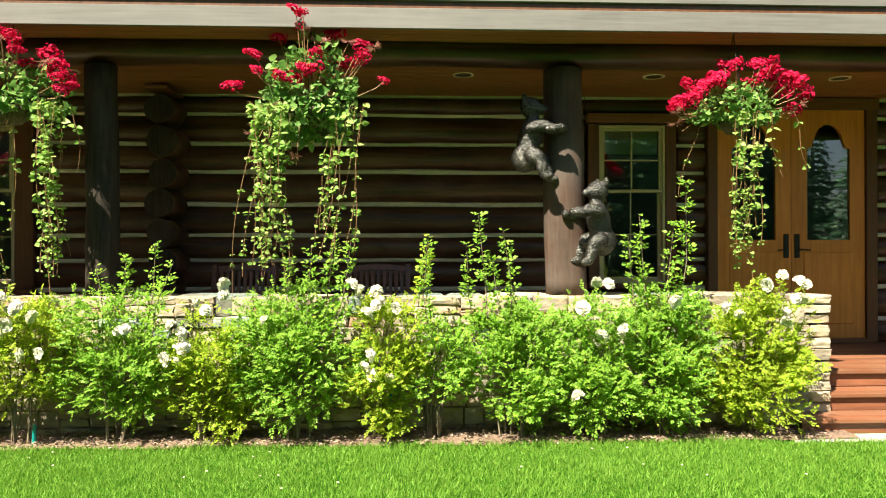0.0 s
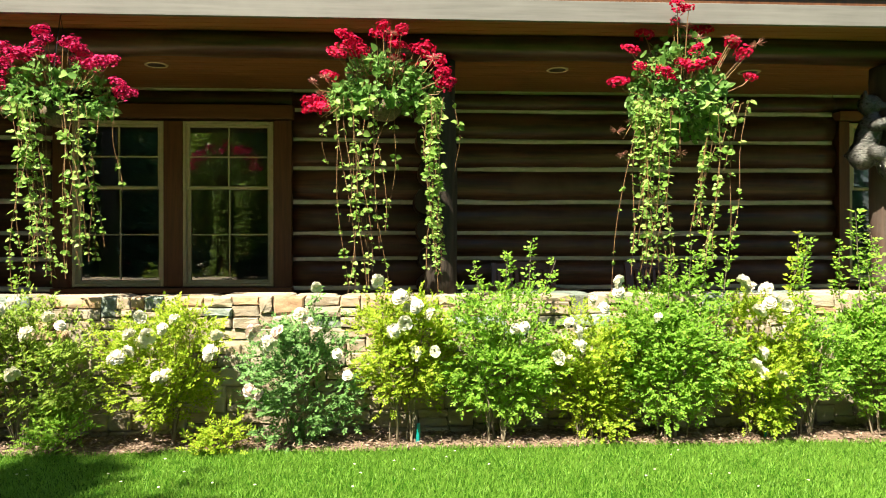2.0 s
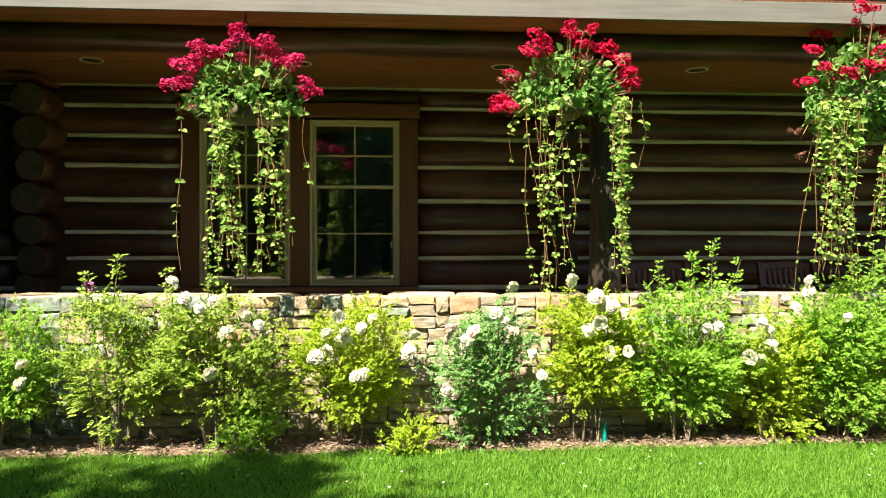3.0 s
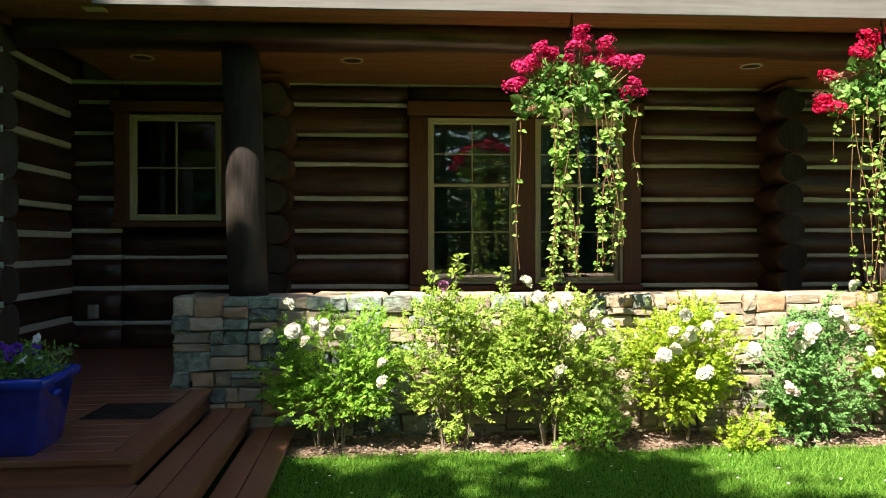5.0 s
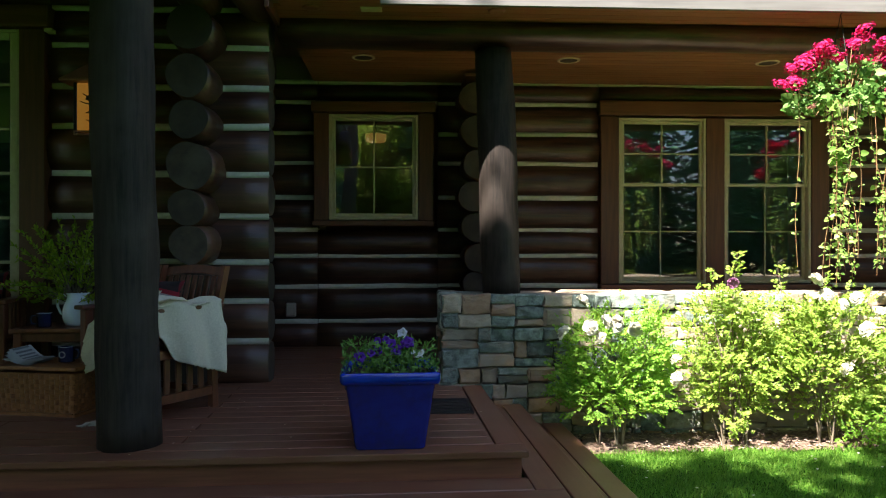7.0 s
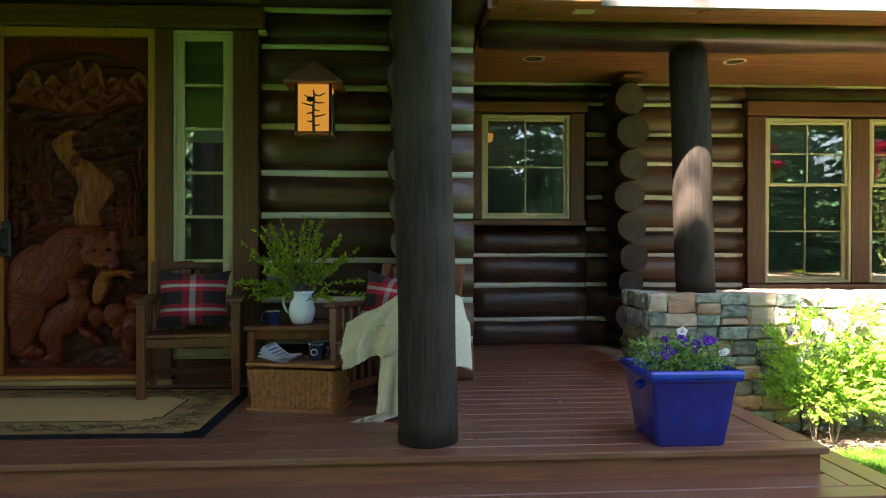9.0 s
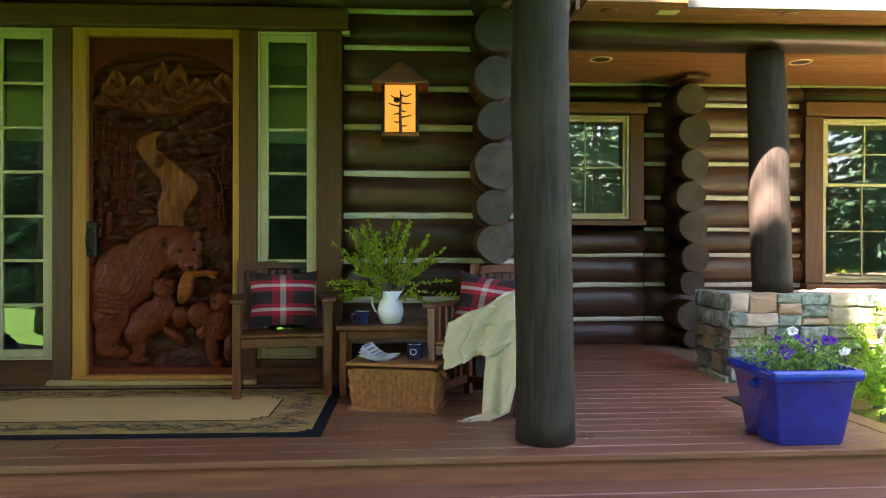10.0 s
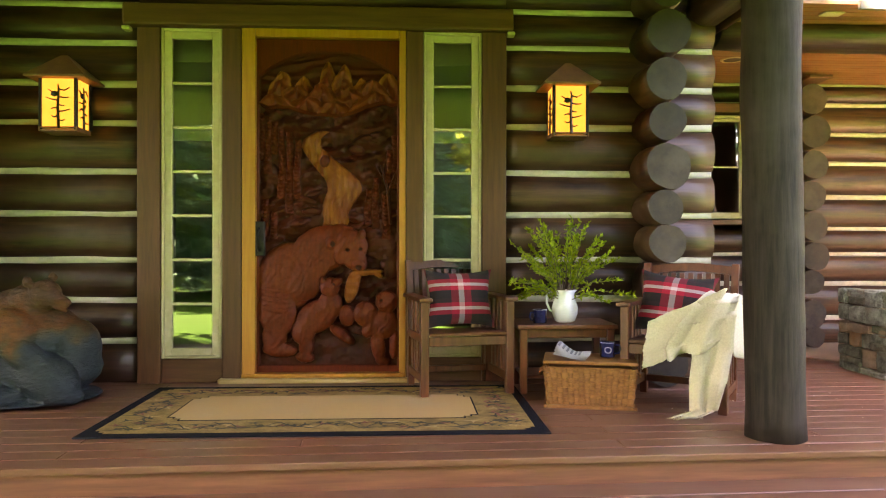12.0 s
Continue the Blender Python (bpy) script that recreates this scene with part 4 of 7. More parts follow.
tagged(part("lintel", rounded(lint, 0.014, 2), "trim_h"), "heavy brown timber lintel over the entry", "trim", kind="structure")
for x in (-13.19, -10.43):
    tagged(part("trim", block((x - 0.02, T_Y - 0.03, 3.075), (x + 0.035, T_Y + 0.1, 3.102), 0.004), "sash"), "small pale block under the lintel", "trim", kind="structure")


# ---- side double doors ----
def glazed_leaf(parent, x0, x1, gx0, gx1, y, z0, z1, hinge):
    gz0, spring, crown = 1.665, 2.66, 2.925
    bm = bmesh.new()
    box(bm, (x0, y, z0), (gx0, y + 0.05, z1))
    box(bm, (gx1, y, z0), (x1, y + 0.05, z1))
    box(bm, (gx0, y, z0), (gx1, y + 0.05, gz0))
    n, arc = 20, []
    for i in range(n + 1):
        f = i / n
        s = abs(2 * f - 1)
        z = spring + (crown - spring) * (math.sqrt(max(0, 1 - (s / 0.72) ** 2)) * 0.9 + 0.1 if s < 0.72 else 0.1 * (1 - ((s - 0.72) / 0.28)) ** 1.0)
        arc.append((gx0 + (gx1 - gx0) * f, z))
    for (xa, za), (xb, zb) in zip(arc, arc[1:]):
        quad = [bm.verts.new(p) for p in ((xa, y, za), (xb, y, zb), (xb, y, z1), (xa, y, z1), (xa, y + 0.05, za), (xb, y + 0.05, zb))]
        bm.faces.new(quad[:4])
        bm.faces.new((quad[0], quad[4], quad[5], quad[1]))
    leaf = part("door_leaf", bm, "oak", parent)
    pts = [(gx0, y + 0.022, gz0), (gx1, y + 0.022, gz0)] + [(x, y + 0.022, z) for x, z in arc[::-1]]
    pane = raw("pane", pts, [tuple(range(len(pts)))], "glass", leaf)
    pane.visible_shadow = False
    part("panel", block((x0 + 0.13, y - 0.012, z0 + 0.15), (x1 - 0.13, y + 0.005, gz0 - 0.13), 0.02), "oak", leaf)
    part("escutcheon", block((hinge - 0.03, y - 0.012, 1.47), (hinge + 0.03, y + 0.002, 1.73), 0.006), "black", leaf)
    bm = bmesh.new()
    way = 1 if hinge > 4.55 else -1
    tube(bm, [(hinge, y - 0.01, 1.56), (hinge, y - 0.055, 1.56), (hinge + way * 0.05, y - 0.06, 1.56), (hinge + way * 0.12, y - 0.06, 1.555)], 0.009, 8)
    part("door_handle", bm, "black", leaf, smooth=True)


doors = thing("door_2", (0, 0, 0), "pair of honey-coloured wooden doors with arched dark glass", "door", kind="structure")
glazed_leaf(doors, 3.73, 4.546, 3.893, 4.376, 8.03, 0.6, 3.08, 4.49)
glazed_leaf(doors, 4.552, 5.372, 4.728, 5.207, 8.03, 0.6, 3.08, 4.612)
part("threshold", block((3.68, 7.98, DECK + 0.001), (5.42, 8.2, 0.598), 0.005), "trim_h", doors)
tagged(part("trim", block((5.378, 8.0, DECK), (5.5, 8.3, 3.12), 0.006), "trim"), "dark board beside the double doors", "trim", kind="structure")
tagged(part("trim", block((3.62, 8.0, DECK), (3.726, 8.3, 3.12), 0.006), "trim"), "dark board beside the double doors", "trim", kind="structure")
tagged(part("trim", block((3.6, 7.99, 3.085), (5.52, 8.3, 3.21), 0.006), "trim_h"), "dark head board over the double doors", "trim", kind="structure")


# ---- lamps and fixtures ----
def lantern(at, label):
    t = thing("wall_lantern", at, label, "wall lamp", "entry lanterns")
    w, d, z0, z1 = 0.118, 0.1, 0.0, 0.355
    bm = bmesh.new()
    base = [bm.verts.new(p) for p in ((-0.2, -0.17, z1), (0.2, -0.17, z1), (0.2, 0.17, z1), (-0.2, 0.17, z1))]
    low = [bm.verts.new(v.co - Vector((0, 0, 0.014))) for v in base]
    top = [bm.verts.new(p) for p in ((-0.02, -0.015, z1 + 0.165), (0.02, -0.015, z1 + 0.165), (0.02, 0.04, z1 + 0.165), (-0.02, 0.04, z1 + 0.165))]
    for a, b in ((base, top), (low, base)):
        for k in range(4):
            bm.faces.new((a[k], a[(k + 1) % 4], b[(k + 1) % 4], b[k]))
    bm.faces.new(top)
    bm.faces.new(low[::-1])
    part("roof_cap", bm, "copper", t)
    for x in (-w, w):
        for y in (-d, d):
            part("corner_bar", block((x - 0.011, y - 0.011, z0 - 0.02), (x + 0.011, y + 0.011, z1 - 0.014), 0.003), "black", t)
    part("bottom_frame", ring_bm(-w - 0.012, w + 0.012, z0 - 0.02, z0 + 0.012, 0.012, -d - 0.012, d + 0.012, 0.002), "copper", t)
    part("back_plate", block((-w, d - 0.004, z0 + 0.02), (w, d + 0.07, z1 - 0.02), 0.003), "black", t)
    part("glass_front", block((-w + 0.008, -d - 0.003, z0 + 0.004), (w - 0.008, -d + 0.003, z1 - 0.016), 0), "amber", t, "glowing amber mica pane")
    for s in (-1, 1):
        part("glass_side", block((s * w - 0.003, -d + 0.01, z0 + 0.004), (s * w + 0.003, d - 0.01, z1 - 0.016), 0), "amber", t)
    part("glass_bottom", block((-w + 0.02, -d + 0.015, z0 - 0.012), (w - 0.02, d - 0.02, z0 - 0.008), 0), "amber", t)
    rr = random.Random(4)
    for face in range(3):
        bm = bmesh.new()
        tube(bm, [(0.005, 0, z0), (0.0, 0, 0.15), (0.006, 0, 0.27), (0.0, 0, 0.3)], [0.012, 0.01, 0.008, 0.004], 5)
        for k in range(9):
            z, s = 0.06 + 0.026 * k, (-1) ** k
            ln = rr.uniform(0.035, 0.085)
            tube(bm, [(0.0, 0, z), (s * ln * 0.55, 0, z + rr.uniform(-0.012, 0.012)), (s * ln, 0, z + rr.uniform(-0.02, 0.03))], [0.008, 0.006, 0.004], 4)
        ball(bm, (-0.022, 0, 0.235), (0.03, 0.006, 0.022), level=1)
        m = Matrix.Translation((0, -d - 0.007, 0)) if face == 0 else Matrix.Translation(((-1 if face == 1 else 1) * (w + 0.006), 0, 0)) @ Matrix.Rotation(radians(90), 4, "Z")
        bmesh.ops.transform(bm, matrix=m, verts=bm.verts)
        part("tree_silhouette", bm, "black", t, "black cut-out tree silhouette")
    return t


lantern((-10.028, 5.93, 2.33), "lit copper lantern with tree silhouettes on the log wall")
lantern((-13.56, 5.93, 2.335), "lit copper lantern with tree silhouettes above the bear")

first = None
for k in range(9):
    at = (-8.25 + 1.833 * k, 7.175, 3.222)
    if first is None:
        t = first = thing("recessed_light", at, "unlit recessed ceiling light with cream trim ring", "ceiling light", "porch ceiling lights")
        bm = bmesh.new()
        lathe(bm, [(0.078, 0.0), (0.078, -0.006), (0.1, -0.006), (0.104, 0.0)], 32, caps=False)
        part("trim_ring", bm, "ring", t, smooth=True)
        bm = bmesh.new()
        lathe(bm, [(0.078, -0.003), (0.07, -0.001), (0.001, -0.0005)], 32, caps=False)
        part("baffle", bm, "can", t, "dark recessed baffle")
    else:
        copy_thing(first, pose(*at))
eye0 = None
for x in (-8.54, -7.233):
    if eye0 is None:
        eye0 = thing("soffit_light", (x, 5.845, 3.222), "small dark eyeball light in the eave", "ceiling light", "eave lights")
        bm = bmesh.new()
        lathe(bm, [(0.06, 0.0), (0.064, -0.005), (0.048, -0.01), (0.03, -0.012), (0.001, -0.012)], 28, caps=False)
        part("trim_ring", bm, "copper", eye0, smooth=True)
    else:
        copy_thing(eye0, pose(x, 5.845, 3.222))
vent = thing("soffit_vent", (-8.12, 5.85, 3.218), "small cream rectangular vent in the eave", "vent")
part("vent_plate", block((-0.075, -0.045, -0.008), (0.075, 0.045, 0.003), 0.003), "ring", vent)
for k in range(4):
    part("slat", block((-0.06, -0.034 + 0.018 * k, -0.011), (0.06, -0.026 + 0.018 * k, -0.008), 0.001), "ring", vent)
outlet = thing("outlet", (-9.02, 8.04, 0.92), "beige weatherproof outlet cover on the log wall", "outlet")
part("cover", block((-0.05, -0.03, -0.07), (0.05, 0.02, 0.07), 0.01), "outlet", outlet)
part("flap", block((-0.04, -0.04, -0.055), (0.04, -0.03, 0.06), 0.006), "outlet", outlet)
pend = thing("pendant_lamp", (-8.3, 11.15, 3.11), "lit orange drum pendant inside the corner room", "pendant lamp")
bm = bmesh.new()
lathe(bm, [(0.135, -0.05), (0.15, 0.05)], 28)
part("shade", bm, "lampshade", pend, smooth=False)
bm = bmesh.new()
tube(bm, [(0, 0, 0.05), (0, 0, 0.39)], 0.008)
part("cord", bm, "black", pend)
grate = thing("floor_grate", (-7.68, 5.24, DECK + 0.001), "black iron floor grate set in the deck", "grate")
part("rim", ring_bm(-0.21, 0.21, -0.21, 0.21, 0.02, -0.006, 0.006, 0.002), "black", grate)
grate.children[0].rotation_euler = (radians(90), 0, 0)
for k in range(9):
    part("bar", block((-0.19, -0.185 + 0.042 * k, -0.004), (0.19, -0.165 + 0.042 * k, 0.004), 0.001), "black", grate)
# Thin dark plate stands in for the shaded hollow below the bars.
part("well", block((-0.2, -0.2, -0.002), (0.2, 0.2, 0.0005), 0), "can", grate)


# ---- entry furniture ----
def chair(at, turn, label):
    t = thing("armchair", at, label, "chair", "slatted porch chairs", turn=turn)
    for s in (-1, 1):
        part("leg", block((s * 0.29 - 0.027, -0.27, 0), (s * 0.29 + 0.027, -0.216, 0.615), 0.005), "chair", t)
        bm = bmesh.new()
        prof = [(0.2, 0.0), (0.19, 0.36), (0.235, 0.62), (0.3, 0.875)]
        for (ya, za), (yb, zb) in zip(prof, prof[1:]):
            vs = box(bm, (s * 0.285 - 0.022, 0, 0), (s * 0.285 + 0.022, 1, 1))
            for v in vs:
                top = v.co.z > 0.5
                v.co.y, v.co.z = (yb if top else ya) + (0.045 if v.co.y > 0.5 else 0), zb if top else za
        part("back_post", bm, "chair", t)
        part("armrest", block((s * 0.29 - 0.045, -0.3, 0.616), (s * 0.29 + 0.045, 0.27, 0.642), 0.008, segments=2), "chair", t)
        part("side_rail", block((s * 0.29 - 0.014, -0.214, 0.08), (s * 0.29 + 0.014, 0.2, 0.135), 0.004), "chair", t)
        part("side_rail", block((s * 0.29 - 0.014, -0.214, 0.34), (s * 0.29 + 0.014, 0.2, 0.395), 0.004), "chair", t)
        for k in range(4):
            y = -0.14 + 0.085 * k
            part("side_slat", block((s * 0.29 - 0.009, y - 0.02, 0.136), (s * 0.29 + 0.009, y + 0.02, 0.339), 0.003), "chair", t)
            part("side_slat", block((s * 0.29 - 0.009, y - 0.02, 0.396), (s * 0.29 + 0.009, y + 0.02, 0.615), 0.003), "chair", t)
    part("front_apron", block((-0.262, -0.262, 0.325), (0.262, -0.236, 0.385), 0.004), "chair", t)
    part("stretcher", block((-0.262, 0.19, 0.08), (0.262, 0.215, 0.125), 0.004), "chair", t)
    for k in range(6):
        y = -0.275 + 0.08 * k
        part("seat_slat", block((-0.275 if k else -0.26, y, 0.392 - 0.004 * k), (0.275 if k else 0.26, y + 0.07, 0.412 - 0.004 * k), 0.004), "chair", t)
    lean = Matrix.Translation((0, 0.235, 0.44)) @ Matrix.Rotation(radians(-14), 4, "X")
    part("back_rail", block((-0.262, 0.0, 0.0), (0.262, 0.026, 0.05), 0.005, lean), "chair", t)
    bm = bmesh.new()
    for i in range(10):
        f0, f1 = i / 10, (i + 1) / 10
        vs = box(bm, (-0.262 + 0.524 * f0, 0.0, 0), (-0.262 + 0.524 * f1, 0.026, 1))
        for v in vs:
            f = (v.co.x + 0.262) / 0.524
            v.co.z = (0.375 if v.co.z < 0.5 else 0.43) + 0.022 * math.sin(f * math.pi)
            v.co = lean @ v.co
    bmesh.ops.remove_doubles(bm, verts=bm.verts, dist=0.0005)
    part("top_rail", bm, "chair", t)
    for k in range(9):
        x = -0.228 + 0.057 * k
        part("back_slat", block((x - 0.017, 0.006, 0.05), (x + 0.017, 0.02, 0.385), 0.003, lean), "chair", t)
    return t


chair((-10.83, 5.74, DECK + 0.012), 11, "red-brown slatted wooden armchair beside the carved door")
chair((-9.44, 5.28, DECK), -32, "red-brown slatted wooden armchair with a cream throw over its arm")
chair((-1.2, 7.15, DECK), 0, "dark slatted wooden armchair behind the stone wall")
chair((0.12, 7.15, DECK), 4, "dark slatted wooden armchair in the porch shade")


def pillow(at, turn, lean, label, spin=0):
    t = thing("throw_pillow", at, label, "pillow", "plaid pillows", turn=turn)
    n, verts, faces = 20, [], []
    for side in (-1, 1):
        for j in range(n + 1):
            for i in range(n + 1):
                a, b = 2 * i / n - 1, 2 * j / n - 1
                puff = (max(0, 1 - abs(a) ** 2.6) * max(0, 1 - abs(b) ** 2.6)) ** 0.55
                pull = 1 - 0.15 * (1 - abs(a) ** 2) * (abs(b)) - 0.0
                pull2 = 1 - 0.15 * (1 - abs(b) ** 2) * (abs(a))
                wr = 0.006 * noise.noise((a * 3, b * 3, side + turn))
                verts.append((0.245 * a * pull2, side * (0.075 * puff + wr * puff), 0.205 * b * pull))
    m = Matrix.Translation((0, 0, 0.2)) @ Matrix.Rotation(radians(lean), 4, "X") @ Matrix.Rotation(radians(spin), 4, "Y")
    for side in range(2):
        o = side * (n + 1) ** 2
        for j in range(n):
            for i in range(n):
                a = o + j * (n + 1) + i
                f = (a, a + 1, a + n + 2, a + n + 1)
                faces.append(f if side == 0 else f[::-1])
    ob = raw("cushion", verts, faces, "plaid", t, smooth=True)
    ob.matrix_basis = m
    return t


pillow((-10.82, 5.73, DECK + 0.43), 11, -14, "black, red and white plaid pillow propped on a chair")
pillow((-9.47, 5.31, DECK + 0.42), -32, -16, "red and black plaid pillow on the chair with the throw", 6)

table = thing("side_table", (-10.1, 5.77, DECK), "low red-brown wooden side table between the chairs", "table")
part("tabletop", block((-0.345, -0.23, 0.435), (0.335, 0.22, 0.465), 0.008, segments=2), "chair", table)
for x in (-0.3, 0.29):
    for y in (-0.19, 0.18):
        part("leg", block((x - 0.024, y - 0.024, 0), (x + 0.024, y + 0.024, 0.434), 0.005), "chair", table)
for y in (-0.19, 0.18):
    part("apron", block((-0.275, y - 0.01, 0.375), (0.265, y + 0.01, 0.433), 0.003), "chair", table)
part("shelf", block((-0.3, -0.17, 0.1), (0.29, 0.16, 0.118), 0.003), "chair", table)

pitcher = thing("pitcher", (-10.09, 5.72, DECK + 0.466), "white glazed pitcher holding green branches on the table", "pitcher")
bm = bmesh.new()
lathe(bm, [(0.055, 0.0), (0.072, 0.012), (0.088, 0.06), (0.09, 0.1), (0.078, 0.145), (0.062, 0.18), (0.06, 0.205), (0.066, 0.222), (0.061, 0.222), (0.055, 0.2), (0.05, 0.12), (0.02, 0.02)], 32, caps=True)
for v in bm.verts:
    if v.co.z > 0.19 and v.co.x > 0.04:
        v.co.x += 0.018 * (v.co.z - 0.19) / 0.03
part("jug", bm, "white", pitcher, smooth=True)
bm = bmesh.new()
tube(bm, [(-0.058, 0, 0.2), (-0.1, 0, 0.212), (-0.125, 0, 0.18), (-0.125, 0, 0.13), (-0.105, 0, 0.085), (-0.08, 0, 0.07)], [0.008, 0.009, 0.009, 0.009, 0.008, 0.007], 8)
part("handle", bm, "white", pitcher, smooth=True)


def mug(at, turn, label):
    t = thing("mug", at, label, "mug", "enamel mugs", turn=turn)
    bm = bmesh.new()
    lathe(bm, [(0.042, 0), (0.046, 0.004), (0.047, 0.088), (0.049, 0.091), (0.044, 0.091), (0.043, 0.01), (0.01, 0.006)], 28)
    part("cup", bm, "enamel", t, smooth=True)
    bm = bmesh.new()
    lathe(bm, [(0.0465, 0.0895), (0.0495, 0.092), (0.0435, 0.0925)], 28, caps=False)
    part("rim", bm, "white", t, "white enamel rim", smooth=True)
    bm = bmesh.new()
    tube(bm, [(0.045, 0, 0.075), (0.072, 0, 0.074), (0.08, 0, 0.05), (0.07, 0, 0.024), (0.046, 0, 0.02)], 0.006, 8)
    part("handle", bm, "enamel", t, smooth=True)
    bm = bmesh.new()
    tube(bm, [(0.0478 * math.sin(a), -0.0478 * math.cos(a), 0.047 + 0.018 * math.sin(b)) for b, a in ((k / 14 * 2 * math.pi, 0.42 * math.cos(k / 14 * 2 * math.pi)) for k in range(15))], 0.002, 4)
    part("badge", bm, "white", t, "white oval badge")
    return t


mug((-10.275, 5.66, DECK + 0.466), 200, "dark blue enamel mug with a white badge on the table")
mug((-9.93, 5.22, DECK + 0.3), -10, "dark blue enamel mug standing on the basket lid")

# Picnic basket
bask = thing("picnic_basket", (-10.03, 5.27, DECK), "woven brown splint picnic basket with a closed lid", "basket", turn=-13)
W, Dp, H = 0.25, 0.155, 0.25
for name, ax, sgn in (("front_weave", 0, -1), ("back_weave", 0, 1), ("side_weave", 1, -1), ("side_weave", 1, 1)):
    rows, cols = 8, (16 if ax == 0 else 10)
    half = W if ax == 0 else Dp
    verts, faces = [], []
    for r in range(rows):
        for c in range(cols):
            over = (r + c) % 2 == 0
            a0, a1 = -half + 2 * half * c / cols, -half + 2 * half * (c + 1) / cols
            z0, z1 = 0.008 + (H - 0.01) * r / rows, 0.008 + (H - 0.01) * (r + 1) / rows - 0.003
            o = len(verts)
            for i in range(4):
                f = i / 3
                bulge = (0.011 if over else 0.003) * math.sin(math.pi * f) + (0.002 if over else 0)
                for z in (z0, z1):
                    flare = 1 + 0.10 * z / H
                    a = (a0 + (a1 - a0) * f) * flare
                    n_ = sgn * ((Dp if ax == 0 else W) * flare + bulge)
                    verts.append((a, n_, z) if ax == 0 else (n_, a, z))
            for i in range(3):
                q = (o + 2 * i, o + 2 * i + 2, o + 2 * i + 3, o + 2 * i + 1)
                faces.append(q if (sgn < 0) == (ax == 0) else q[::-1])
    raw(name, verts, faces, "wicker", bask)
part("liner", block((-W, -Dp, 0.003), (W, Dp, H), 0.004), "wicker", bask)
part("top_band", ring_bm(-W - 0.03, W + 0.03, -Dp - 0.026, Dp + 0.026, 0.02, H - 0.012, H + 0.02, 0.004), "wicker", bask)
bask.children[-1].rotation_euler = (radians(90), 0, 0)
bask.children[-1].location = (0, 0, 2 * H + 0.008 - H)
bask.children[-1].scale = (1, -1, -1)
part("lid", block((-W - 0.035, -Dp - 0.03, H + 0.018), (W + 0.035, Dp + 0.03, H + 0.04), 0.008, segments=2), "wicker", bask)
for s in (-1, 1):
    bm = bmesh.new()
    tube(bm, [(s * (W + 0.02), -0.07, H - 0.02), (s * (W + 0.055), -0.06, H - 0.05), (s * (W + 0.06), 0.0, H - 0.075), (s * (W + 0.055), 0.06, H - 0.05), (s * (W + 0.02), 0.07, H - 0.02)], 0.008, 6)
    part("handle", bm, "wicker", bask, smooth=True)

paper = thing("newspaper", (-10.16, 5.22, DECK + 0.297), "folded newspaper lying open on the basket", "newspaper", turn=-20)
for k in range(4):
    verts, faces = [], []
    for i in range(9):
        f = i / 8
        x = -0.1 + 0.2 * f
        z = 0.004 + 0.004 * k + (0.025 + 0.014 * k) * max(0, 0.55 - f) ** 1.2 * 2.0 + 0.012 * math.sin(f * 5 + k) * 0.4
        for y in (-0.09 + 0.01 * k, 0.1):
            verts.append((x + 0.006 * k, y, z + 0.01 * (y > 0)))
    for i in range(8):
        faces.append((2 * i, 2 * i + 2, 2 * i + 3, 2 * i + 1))
    raw("sheet", verts, faces, "paper", paper, smooth=True)
    if k == 3:
        for r in range(6):
            a = [Vector(verts[2 * r + 1]), Vector(verts[2 * r + 2 + 1])]
            lo, hi = Vector(verts[2 * r]), Vector(verts[2 * r + 2])
            q = [lo.lerp(a[0], 0.12), hi.lerp(a[1], 0.12), hi.lerp(a[1], 0.85), lo.lerp(a[0], 0.85)]
            q = [q[0].lerp(q[1], 0.2), q[0].lerp(q[1], 0.7), q[3].lerp(q[2], 0.7), q[3].lerp(q[2], 0.2)]
            raw("print_bar", [p + Vector((0, 0, 0.004)) for p in q], [(0, 1, 2, 3)], "ink", paper)

# Cream throw over the outer arm of the second chair, in the chair's own axes.
throw = thing("throw_blanket", (-9.44, 5.28, DECK), "cream knitted throw draped over a chair arm", "blanket", turn=-32)


